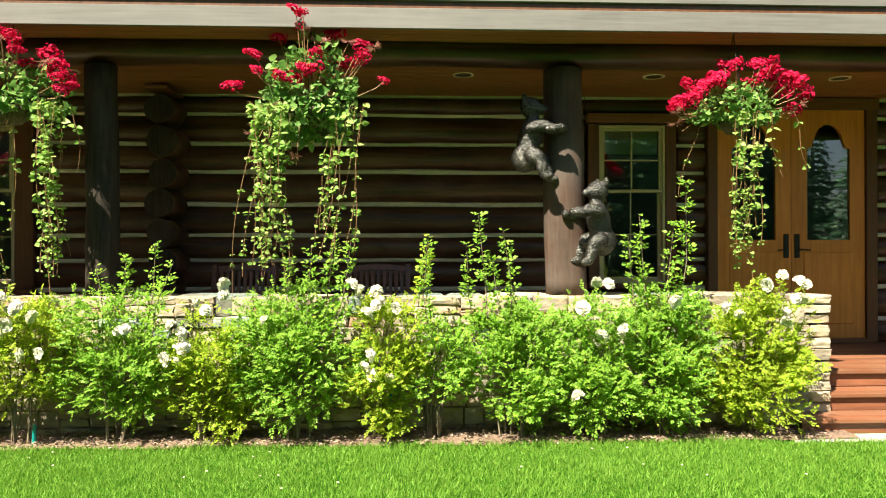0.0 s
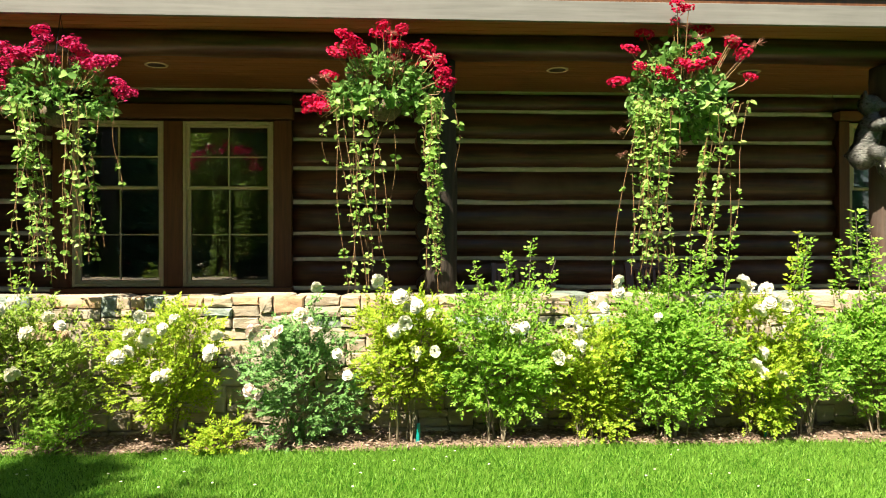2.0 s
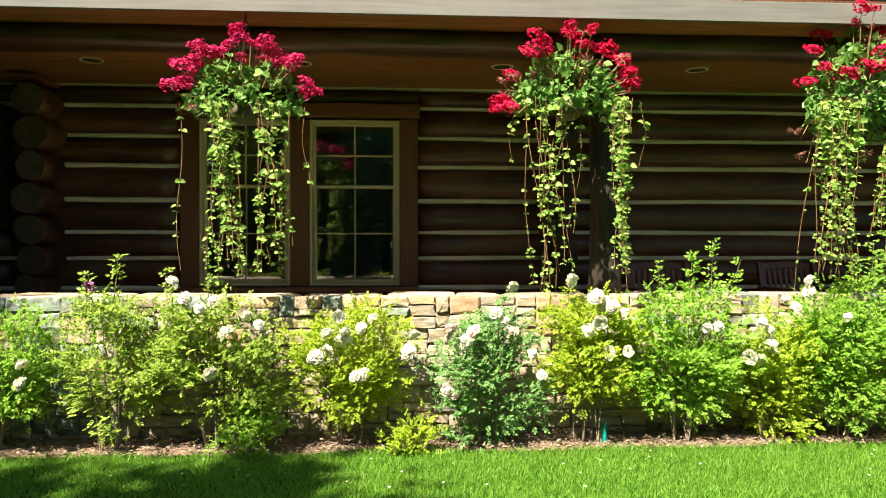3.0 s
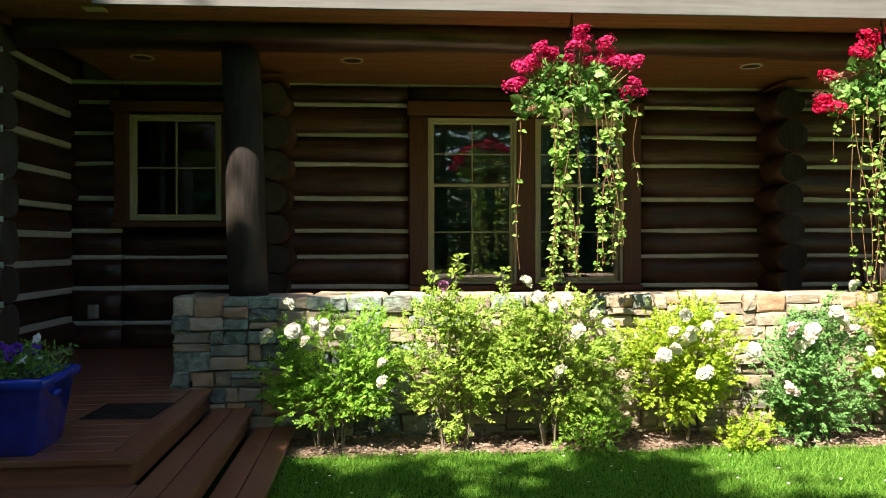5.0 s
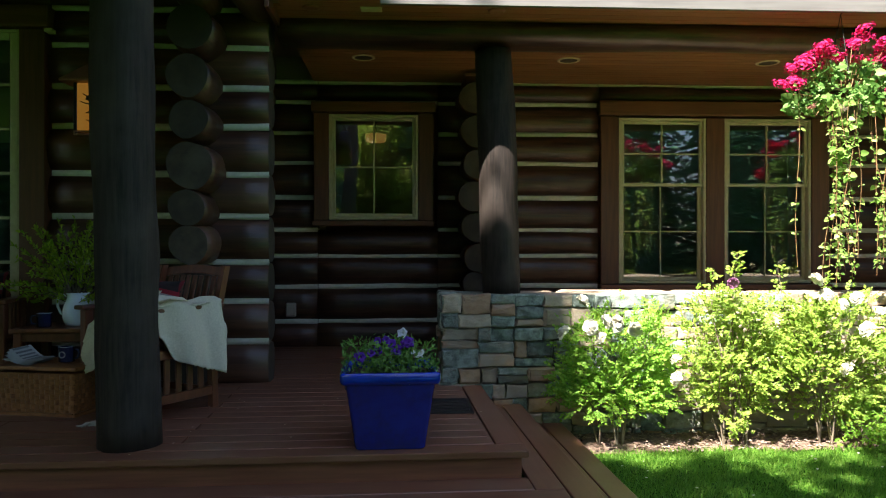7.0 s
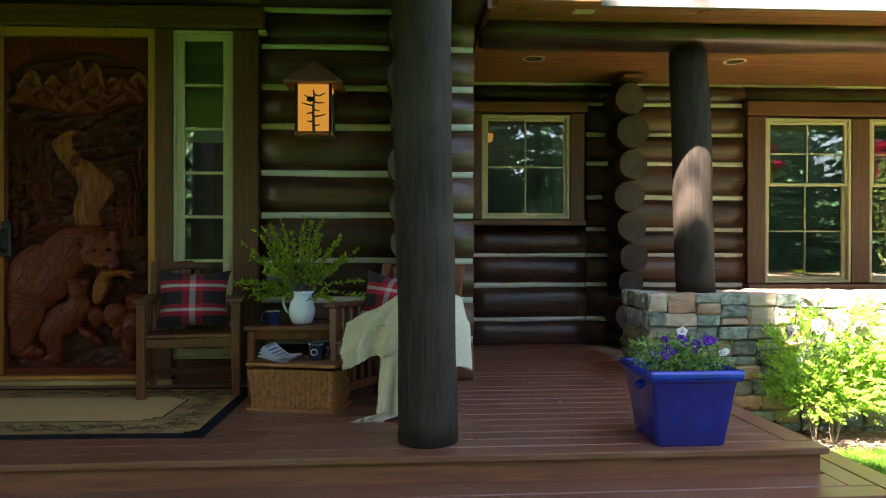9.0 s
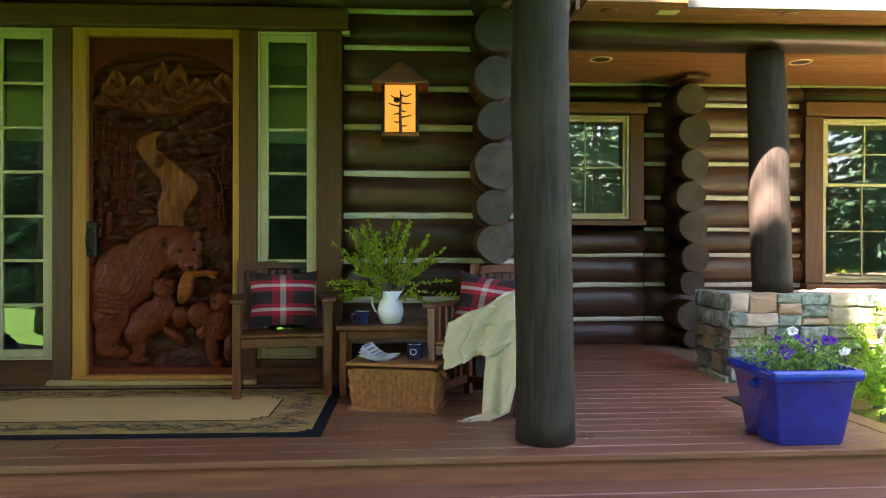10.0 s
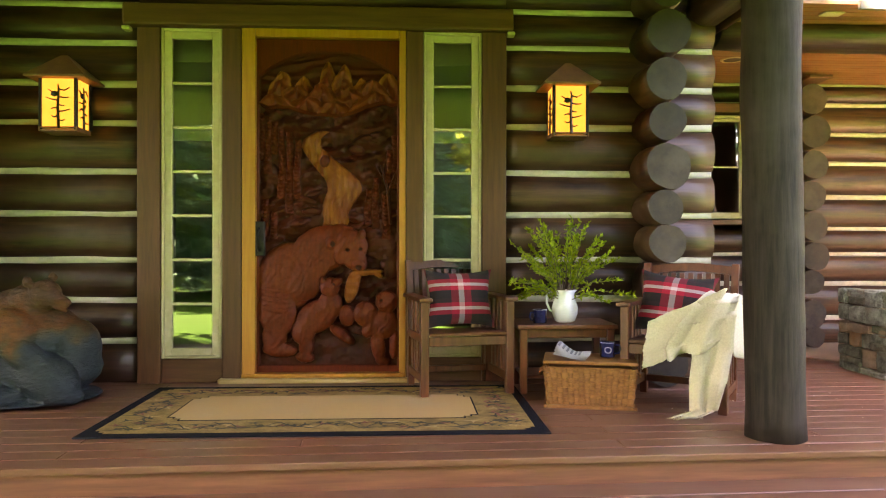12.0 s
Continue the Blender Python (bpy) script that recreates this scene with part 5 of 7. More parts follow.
def cloth(name, path, widths, n, folds, amp, sd, fringed=True):
    """A hanging strip: path gives its middle line, widths the way across it at each point."""
    verts, faces = [], []
    steps_ = 40
    for j in range(steps_ + 1):
        f = j / steps_ * (len(path) - 1)
        i = min(int(f), len(path) - 2)
        g = f - i
        g = g * g * (3 - 2 * g)
        p = Vector(path[i]).lerp(Vector(path[i + 1]), g)
        w = Vector(widths[i]).lerp(Vector(widths[i + 1]), g)
        t_ = (Vector(path[i + 1]) - Vector(path[i])).normalized()
        nrm = w.cross(t_).normalized()
        for k in range(n + 1):
            u = 2 * k / n - 1
            wave = amp * (0.25 + 0.75 * j / steps_) * (math.sin(u * folds + sd + 0.8 * math.sin(j * 0.13)) + 1.3 * noise.noise((u * 2.2, j * 0.1, sd)) + 0.35 * noise.noise((u * 7, j * 0.3, sd)))
            fringe = 0.012 * noise.noise((u * 30, 0, sd)) if j == steps_ else 0
            ragged = 1 + 0.09 * noise.noise((j * 0.22, sd, u > 0)) + 0.03 * noise.noise((j * 0.9, sd, u > 0))
            verts.append(p + w * u * ragged + nrm * wave + t_ * fringe)
    for j in range(steps_):
        for k in range(n):
            a = j * (n + 1) + k
            faces.append((a, a + 1, a + n + 2, a + n + 1))
    ob = raw(name, verts, faces, "throw", throw, smooth=True)
    mod = ob.modifiers.new("thick", "SOLIDIFY")
    mod.thickness, mod.offset = 0.007, 1
    rf = random.Random(int(sd * 10))
    for k in range(0, 2 * n if fringed else 0):     # knotted fringe along the end
        a = Vector(verts[steps_ * (n + 1) + k // 2])
        down = Vector((rf.uniform(-0.012, 0.012), rf.uniform(-0.02, 0.004), -rf.uniform(0.02, 0.045)))
        if a.z + down.z < 0.006:
            down.z = 0.006 - a.z
            down.y -= 0.03
        bm = bmesh.new()
        tube(bm, [a, a + down * 0.5, a + down], [0.0022, 0.0018, 0.001], 4, caps=False)
        part("fringe", bm, "throw", ob)
    return ob


cloth("drape", [(0.02, -0.06, 0.47), (0.2, -0.05, 0.58), (0.25, -0.03, 0.67), (0.3, -0.03, 0.685), (0.35, -0.02, 0.66), (0.375, 0.0, 0.5), (0.39, 0.03, 0.28)],
      [(0, 0.17, 0), (0, 0.2, 0), (0, 0.23, 0), (0, 0.24, 0), (0, 0.24, 0), (0.02, 0.22, 0.02), (0.03, 0.15, -0.05)], 30, 5, 0.018, 0.4, False)
cloth("front_swag", [(0.28, -0.24, 0.69), (0.26, -0.335, 0.62), (0.14, -0.345, 0.53), (-0.02, -0.355, 0.45), (-0.14, -0.36, 0.39)],
      [(0.02, 0.06, 0.05), (0.05, 0.0, 0.13), (0.04, 0.0, 0.15), (0.03, 0.0, 0.155), (0.02, 0, 0.145)], 26, 3, 0.014, 2.0, False)
cloth("fold", [(0.3, -0.05, 0.685), (0.29, -0.2, 0.71), (0.26, -0.35, 0.66), (0.2, -0.385, 0.55), (0.14, -0.385, 0.42), (0.12, -0.375, 0.36)],
      [(0.05, 0.02, 0), (0.08, 0.02, 0), (0.12, 0.02, 0.02), (0.15, 0.02, 0.03), (0.15, 0.02, 0.03), (0.12, 0.02, 0.03)], 30, 5.2, 0.03, 3.3, False)
cloth("tail", [(0.3, -0.27, 0.67), (0.28, -0.345, 0.6), (0.25, -0.36, 0.4), (0.22, -0.36, 0.2), (0.2, -0.38, 0.04), (0.12, -0.45, 0.012)],
      [(0.07, 0.02, 0), (0.1, 0.0, 0), (0.11, 0.01, 0), (0.1, 0.02, 0), (0.07, 0.03, 0), (0.08, 0.05, 0)], 26, 4.6, 0.026, 1.1)

# Rug
rug = thing("rug", (-11.655, 5.19, DECK), "tan lodge rug with a black edge and woven leaf border", "rug")


def stepped(hx, hy, c):
    return [(-hx + 2 * c, -hy), (hx - 2 * c, -hy), (hx - 2 * c, -hy + c), (hx - c, -hy + c), (hx - c, -hy + 2 * c), (hx, -hy + 2 * c), (hx, hy - 2 * c), (hx - c, hy - 2 * c), (hx - c, hy - c), (hx - 2 * c, hy - c),
            (hx - 2 * c, hy), (-hx + 2 * c, hy), (-hx + 2 * c, hy - c), (-hx + c, hy - c), (-hx + c, hy - 2 * c), (-hx, hy - 2 * c), (-hx, -hy + 2 * c), (-hx + c, -hy + 2 * c), (-hx + c, -hy + c), (-hx + 2 * c, -hy + c)]


part("edge_band", block((-1.235, -0.665, 0.0), (1.235, 0.665, 0.009), 0.003), "rug_edge", rug)
for name, hx, hy, c, z, mat in (("border", 1.17, 0.6, 0.03, 0.0105, "rug_band"), ("line", 0.89, 0.335, 0.04, 0.0120, "rug_edge"), ("field", 0.88, 0.325, 0.04, 0.0135, "rug_mid")):
    pts = stepped(hx, hy, c)
    raw(name, [(x, y, z) for x, y in pts], [tuple(range(len(pts)))], mat, rug)
rr = random.Random(8)
for k in range(190):
    side_ = k % 2
    if k < 140:
        x, y = -1.1 + 2.2 * (k // 2) / 69, (-0.47 if side_ else 0.47) + rr.uniform(-0.075, 0.075)
    else:
        x, y = (-1.03 if side_ else 1.03) + rr.uniform(-0.07, 0.07), -0.38 + 0.76 * ((k - 140) // 2) / 24
    verts, faces = [(x, y, 0.0128)], []
    petals = 5 if k % 3 else 3
    for q in range(petals * 2):
        a = k * 1.7 + q * math.pi / petals + rr.uniform(-0.3, 0.3)
        rad = (0.078 if q % 2 else 0.016) * rr.uniform(0.7, 1.1)
        verts.append((x + rad * math.cos(a) * 1.1, y + rad * math.sin(a) * 0.62, 0.0128))
    for q in range(petals * 2):
        faces.append((0, 1 + q, 1 + (q + 1) % (petals * 2)))
    raw("motif", verts, faces, "rug_red" if k % 7 == 1 else "rug_mid" if k % 7 == 4 else "rug_dark", rug)


for k, (ax, at) in enumerate(((0, -0.47), (0, 0.47), (1, -1.03), (1, 1.03))):       # winding stems through the border
    verts, faces, reach = [], [], 1.1 if ax == 0 else 0.4
    for i in range(81):
        f = -reach + 2 * reach * i / 80
        w = at + 0.05 * math.sin(f * 21 + k) + 0.02 * math.sin(f * 47)
        for e in (-0.008, 0.008):
            verts.append((f, w + e, 0.0135) if ax == 0 else (w + e, f, 0.0135))
    for i in range(80):
        faces.append((2 * i, 2 * i + 2, 2 * i + 3, 2 * i + 1) if ax == 0 else (2 * i, 2 * i + 1, 2 * i + 3, 2 * i + 2))
    raw("scroll", verts, faces, "rug_red" if k % 2 else "rug_dark", rug)


# ---- bears: plain statues ----
def statue(name, at, turn, label, lumps, mat, voxel, group=""):
    bm = bmesh.new()
    for where, size, rot in lumps:
        ball(bm, where, size, rot)
    ob = part(name, bm, mat, smooth=True)
    ob.matrix_basis = pose(*at, 0, 0, turn)
    rm = ob.modifiers.new("blend", "REMESH")
    rm.mode, rm.voxel_size, rm.use_smooth_shade = "VOXEL", voxel, True
    sm = ob.modifiers.new("soften", "SMOOTH")
    sm.factor, sm.iterations = 0.6, 6
    return tagged(ob, label, "statue", group)


CUB = [((0.0, -0.01, 0.36), (0.088, 0.1, 0.19), (14, 0, 0)), ((0.0, 0.03, 0.2), (0.098, 0.112, 0.125), (0, 0, 0)), ((0.0, -0.02, 0.6), (0.082, 0.092, 0.085), (0, 0, 0)), ((0.0, -0.105, 0.585), (0.038, 0.055, 0.036), (12, 0, 0)),
       ((0.0, -0.15, 0.592), (0.016, 0.014, 0.014), (0, 0, 0)), ((0.066, 0.02, 0.675), (0.034, 0.018, 0.036), (0, 0, 0)), ((-0.066, 0.02, 0.675), (0.034, 0.018, 0.036), (0, 0, 0)),
       ((0.095, -0.1, 0.44), (0.048, 0.105, 0.05), (-12, 0, -12)), ((0.08, -0.2, 0.42), (0.042, 0.08, 0.04), (0, 0, 14)), ((0.06, -0.275, 0.425), (0.04, 0.04, 0.035), (0, 0, 0)),
       ((-0.095, -0.1, 0.43), (0.048, 0.105, 0.05), (-12, 0, 12)), ((-0.08, -0.2, 0.41), (0.042, 0.08, 0.04), (0, 0, -14)), ((-0.06, -0.275, 0.415), (0.04, 0.04, 0.035), (0, 0, 0)),
       ((0.085, -0.07, 0.19), (0.055, 0.09, 0.065), (25, 0, 0)), ((0.085, -0.13, 0.1), (0.042, 0.05, 0.075), (-10, 0, 0)), ((0.08, -0.17, 0.03), (0.036, 0.06, 0.032), (0, 0, 0)),
       ((-0.085, -0.07, 0.2), (0.055, 0.09, 0.065), (25, 0, 0)), ((-0.085, -0.13, 0.11), (0.042, 0.05, 0.075), (-10, 0, 0)), ((-0.08, -0.17, 0.04), (0.036, 0.06, 0.032), (0, 0, 0)),
       ((0, 0.14, 0.2), (0.03, 0.03, 0.025), (0, 0, 0))]
statue("bear_cub_statue", (1.93, 6.08, 1.43), -72, "grey bronze bear cub clinging to the log post", CUB, "bronze", 0.011, "climbing cubs")
statue("bear_cub_statue", (1.36, 6.1, 2.1), 66, "bronze bear cub climbing high in the shade of the post", CUB, "bronze", 0.011, "climbing cubs")
BIG = [((0.02, 0.05, 0.19), (0.41, 0.34, 0.21), (0, 0, 0)), ((0.0, 0.04, 0.4), (0.31, 0.27, 0.22), (0, 0, 0)), ((-0.06, 0.02, 0.5), (0.22, 0.2, 0.2), (0, 25, 0)), ((0.04, -0.04, 0.6), (0.15, 0.14, 0.14), (0, 0, 0)),
       ((0.15, -0.1, 0.665), (0.098, 0.1, 0.1), (0, 0, 0)), ((0.225, -0.11, 0.632), (0.095, 0.05, 0.042), (0, 14, 0)), ((0.245, -0.11, 0.58), (0.055, 0.04, 0.018), (0, 26, 0)), ((0.295, -0.11, 0.62), (0.02, 0.024, 0.02), (0, 0, 0)),
       ((0.08, -0.18, 0.75), (0.034, 0.02, 0.04), (0, 0, 0)), ((0.15, 0.0, 0.77), (0.032, 0.02, 0.038), (0, 0, 0)), ((0.2, -0.14, 0.69), (0.034, 0.045, 0.02), (0, 0, 0)),
       ((-0.02, -0.2, 0.44), (0.17, 0.12, 0.15), (0, 20, 0)), ((0.1, -0.26, 0.31), (0.2, 0.085, 0.085), (0, 32, 0)), ((0.25, -0.27, 0.2), (0.12, 0.07, 0.06), (0, 20, 0)), ((-0.2, -0.24, 0.28), (0.1, 0.1, 0.2), (0, -12, 0)),
       ((0.2, -0.2, 0.16), (0.24, 0.15, 0.15), (0, 25, -15)), ((0.33, -0.26, 0.06), (0.13, 0.09, 0.06), (0, 0, 0)), ((-0.3, -0.1, 0.18), (0.2, 0.22, 0.18), (0, 0, 0)), ((-0.1, -0.3, 0.07), (0.22, 0.09, 0.07), (0, 0, 8)),
       ((0.28, 0.05, 0.3), (0.14, 0.2, 0.2), (0, 0, 0)), ((0.0, 0.0, 0.015), (0.45, 0.4, 0.03), (0, 0, 0))]
statue("bear_statue", (-13.6, 5.52, DECK + 0.015), 0, "seated bear statue, rust above and blue-grey below, on the deck against the logs", BIG, "bear", 0.012)


# ---- blue planter ----
pot = thing("planter_pot", (-7.96, 4.43, DECK), "square cobalt blue glazed planter on the deck edge", "planter", turn=2)
bm = bmesh.new()
levels = ((0.165, 0.0), (0.172, 0.01), (0.216, 0.32), (0.222, 0.325), (0.237, 0.332), (0.243, 0.348), (0.243, 0.378), (0.236, 0.385), (0.215, 0.385), (0.208, 0.37), (0.2, 0.33))
rings = []
for hw, z in levels:
    ring, c = [], 0.02
    for sx, sy in ((-1, -1), (1, -1), (1, 1), (-1, 1)):
        for k in range(4):
            a = math.atan2(sy, sx) - math.pi / 4 + k / 3 * math.pi / 2
            ring.append(bm.verts.new((sx * (hw - c) + c * math.cos(a), sy * (hw - c) + c * math.sin(a), z)))
    rings.append(ring)
for r, s in zip(rings, rings[1:]):
    for k in range(16):
        bm.faces.new((r[k], r[(k + 1) % 16], s[(k + 1) % 16], s[k]))
bm.faces.new(rings[0][::-1])
part("pot", bm, "blue", pot, smooth=True)
pot.children[-1].data.set_sharp_from_angle(angle=radians(50))
part("soil", block((-0.2, -0.2, 0.33), (0.2, 0.2, 0.345), 0), "soil", pot)
for s in (-1, 1):
    bm = bmesh.new()
    ball(bm, (s * 0.214, 0, 0.28), (0.018, 0.05, 0.02), level=2)
    part("lug_handle", bm, "blue", pot, smooth=True)

# ---- plants ----
M.update({
    "rose_yellow": leafy("yellow-green rose leaf", (0.21, 0.34, 0.022), (0.44, 0.53, 0.055), 0.58, c=(0.52, 0.48, 0.08)),
    "rose_mid": leafy("green rose leaf", (0.15, 0.32, 0.03), (0.33, 0.52, 0.08), 0.58, c=(0.4, 0.45, 0.06)),
    "rose_blue": leafy("grey-green rose leaf", (0.09, 0.2, 0.05), (0.2, 0.36, 0.11), 0.42),
    "rose_olive": leafy("olive rose leaf", (0.16, 0.27, 0.03), (0.34, 0.45, 0.075), 0.45, c=(0.36, 0.34, 0.08)),
    "petal": leafy("white rose petal", (0.74, 0.7, 0.58), (0.84, 0.81, 0.7), 0.3, 0.6),
    "petal_pink": leafy("blush rose petal", (0.7, 0.56, 0.5), (0.8, 0.68, 0.62), 0.25, 0.6),
    "petal_mauve": leafy("mauve rose petal", (0.45, 0.16, 0.35), (0.6, 0.28, 0.48), 0.25, 0.6),
    "cane": surf("rose cane", (0.1, 0.075, 0.05), (0.24, 0.19, 0.13), 0.8, 20.0, (1, 1, 0.4), 0.3, 0.004),
    "geranium_leaf": leafy("geranium leaf", (0.085, 0.2, 0.035), (0.22, 0.38, 0.1), 0.42, c=(0.42, 0.5, 0.16)),
    "vine_leaf": leafy("trailing vine leaf", (0.15, 0.29, 0.042), (0.35, 0.5, 0.13), 0.45, c=(0.55, 0.6, 0.2)),
    "vine_stem": surf("reddish vine stem", (0.2, 0.085, 0.04), (0.33, 0.2, 0.08), 0.7, 20.0, (1, 1, 1), 0.1, 0.001),
    "red": leafy("red geranium petal", (0.5, 0.003, 0.045), (0.72, 0.01, 0.09), 0.35, 0.6),
    "crimson": leafy("crimson pink geranium petal", (0.48, 0.006, 0.08), (0.7, 0.028, 0.16), 0.3, 0.6),
    "spent": leafy("spent flower head", (0.3, 0.12, 0.1), (0.5, 0.25, 0.2), 0.2, 0.8),
    "coir": surf("coir basket liner", (0.05, 0.038, 0.022), (0.13, 0.095, 0.055), 0.95, 50.0, (1, 1, 1), 0.8, 0.012),
    "purple": leafy("purple petunia", (0.07, 0.012, 0.26), (0.15, 0.035, 0.4), 0.25, 0.6),
    "petunia_white": leafy("white petunia", (0.66, 0.64, 0.68), (0.8, 0.78, 0.82), 0.25, 0.6),
    "pot_leaf": leafy("petunia leaf", (0.08, 0.18, 0.03), (0.2, 0.35, 0.07), 0.3),
    "sprig": leafy("yellow-green cut branch leaf", (0.17, 0.3, 0.015), (0.42, 0.52, 0.035), 0.4),
    "needle": leafy("blue spruce needles", (0.06, 0.16, 0.08), (0.24, 0.44, 0.27), 0.62, 0.6, c=(0.5, 0.64, 0.5)),
    "bark": surf("spruce bark", (0.07, 0.05, 0.04), (0.16, 0.12, 0.1), 0.9, 12.0, (1, 1, 0.3), 0.6, 0.02),
    "blade": leafy("grass blade", (0.115, 0.25, 0.027), (0.23, 0.42, 0.06), 0.45, 0.5, c=(0.27, 0.38, 0.07)),
    "chip": surf("bark chip", (0.1, 0.062, 0.045), (0.38, 0.28, 0.21), 0.9, 30.0, (1, 1, 1), 0.4, 0.004, island=True, vary=0.5),
})

LEAF = (np.array([(0, 0, 0), (-0.42, 0.42, 0.05), (0, 0.5, -0.06), (0.42, 0.42, 0.05), (0, 1, 0)]), [(0, 3, 2), (0, 2, 1), (2, 3, 4), (2, 4, 1)])
ROUND = (np.array([(0, 0, 0), (-0.5, 0.25, 0.08), (-0.42, 0.72, 0.05), (0, 0.98, 0), (0.42, 0.72, 0.05), (0.5, 0.25, 0.08), (0, 0.45, -0.08)]), [(0, 6, 1), (1, 6, 2), (2, 6, 3), (3, 6, 4), (4, 6, 5), (5, 6, 0)])
HEART = (np.array([(0, 0.06, 0), (-0.3, -0.04, 0.07), (-0.5, 0.3, 0.1), (-0.3, 0.7, 0.05), (0, 1.0, -0.08), (0.3, 0.7, 0.05), (0.5, 0.3, 0.1), (0.3, -0.04, 0.07), (0, 0.4, -0.05)]), [(k, 8, (k + 1) % 8) for k in range(8)])
BLADE = (np.array([(-0.5, 0, 0), (0.5, 0, 0), (0.36, 0.55, 0.06), (-0.36, 0.55, 0.06), (0, 1, 0.3)]), [(0, 1, 2), (0, 2, 3), (3, 2, 4)])
SPRAY = (np.array([(0, 0, 0), (-0.3, 0.45, -0.05), (0, 0.55, 0.05), (0.3, 0.45, -0.05), (0, 1, -0.1)]), [(0, 3, 2), (0, 2, 1), (2, 3, 4), (2, 4, 1)])


def unit(a):
    return a / np.maximum(np.linalg.norm(a, axis=-1, keepdims=True), 1e-9)


def scatter(kind, at, along, up, size, wide=None):
    """Copies of a small leaf shape: along is its length's way, up roughly its upper side."""
    verts, faces = kind
    at, along, up = np.asarray(at, float), unit(np.asarray(along, float)), np.asarray(up, float)
    side = unit(np.cross(along, up))
    nrm = np.cross(side, along)
    size = np.broadcast_to(np.asarray(size, float), (len(at),))
    wide = size if wide is None else np.broadcast_to(np.asarray(wide, float), (len(at),))
    out = at[:, None] + verts[None, :, :1] * wide[:, None, None] * side[:, None] + verts[None, :, 1:2] * size[:, None, None] * along[:, None] + verts[None, :, 2:] * size[:, None, None] * nrm[:, None]
    tri = np.array(faces)[None] + (np.arange(len(at)) * len(verts))[:, None, None]
    return out.reshape(-1, 3), tri.reshape(-1, 3)


def leaf_mesh(name, groups, mats, parent=None, label=""):
    """One mesh from scatter() results, each group with its own material."""
    vs, fs, mi, o = [], [], [], 0
    for k, (v, f) in enumerate(groups):
        vs.append(v)
        fs.append(f + o)
        mi.append(np.full(len(f), k))
        o += len(v)
    v, f, mi = np.concatenate(vs), np.concatenate(fs), np.concatenate(mi)
    me = bpy.data.meshes.new(name)
    me.vertices.add(len(v))
    me.vertices.foreach_set("co", v.ravel())
    me.loops.add(len(f) * 3)
    me.loops.foreach_set("vertex_index", f.ravel().astype(np.int32))
    me.polygons.add(len(f))
    me.polygons.foreach_set("loop_start", np.arange(0, len(f) * 3, 3, dtype=np.int32))
    for m in mats:
        me.materials.append(M[m])
    me.polygons.foreach_set("material_index", mi.astype(np.int32))
    me.update(calc_edges=True)
    ob = new(name, me)
    ob.parent = parent
    if label:
        ob["label"] = label
    return ob


def jitter(rs, n, s):
    return rs.normal(0, s, (n, 3))


def compound(rs, at, way, leaflets, size):
    """Rose leaves: pairs of leaflets along a short stalk with one at the tip. Returns scatter() input."""
    at, way = np.asarray(at, float), unit(np.asarray(way, float))
    n = len(at)
    up = unit(np.array((-0.3, -0.6, 0.8)) + jitter(rs, n, 0.3))
    side = unit(np.cross(way, up))
    P, D, U, S = [], [], [], []
    pairs = leaflets // 2
    for k in range(pairs):
        root = at + way * (size * (0.7 + 0.8 * k))[:, None]
        for s in (-1, 1):
            P.append(root)
            D.append(side * s * 0.9 + way * 0.55 + jitter(rs, n, 0.12))
            U.append(up + jitter(rs, n, 0.2))
            S.append(size * rs.uniform(0.75, 1.1, n) * (0.85 + 0.1 * k))
    P.append(at + way * (size * (0.6 + 0.8 * pairs))[:, None])
    D.append(way + jitter(rs, n, 0.1))
    U.append(up)
    S.append(size * rs.uniform(0.95, 1.25, n))
    return np.concatenate(P), np.concatenate(D), np.concatenate(U), np.concatenate(S)


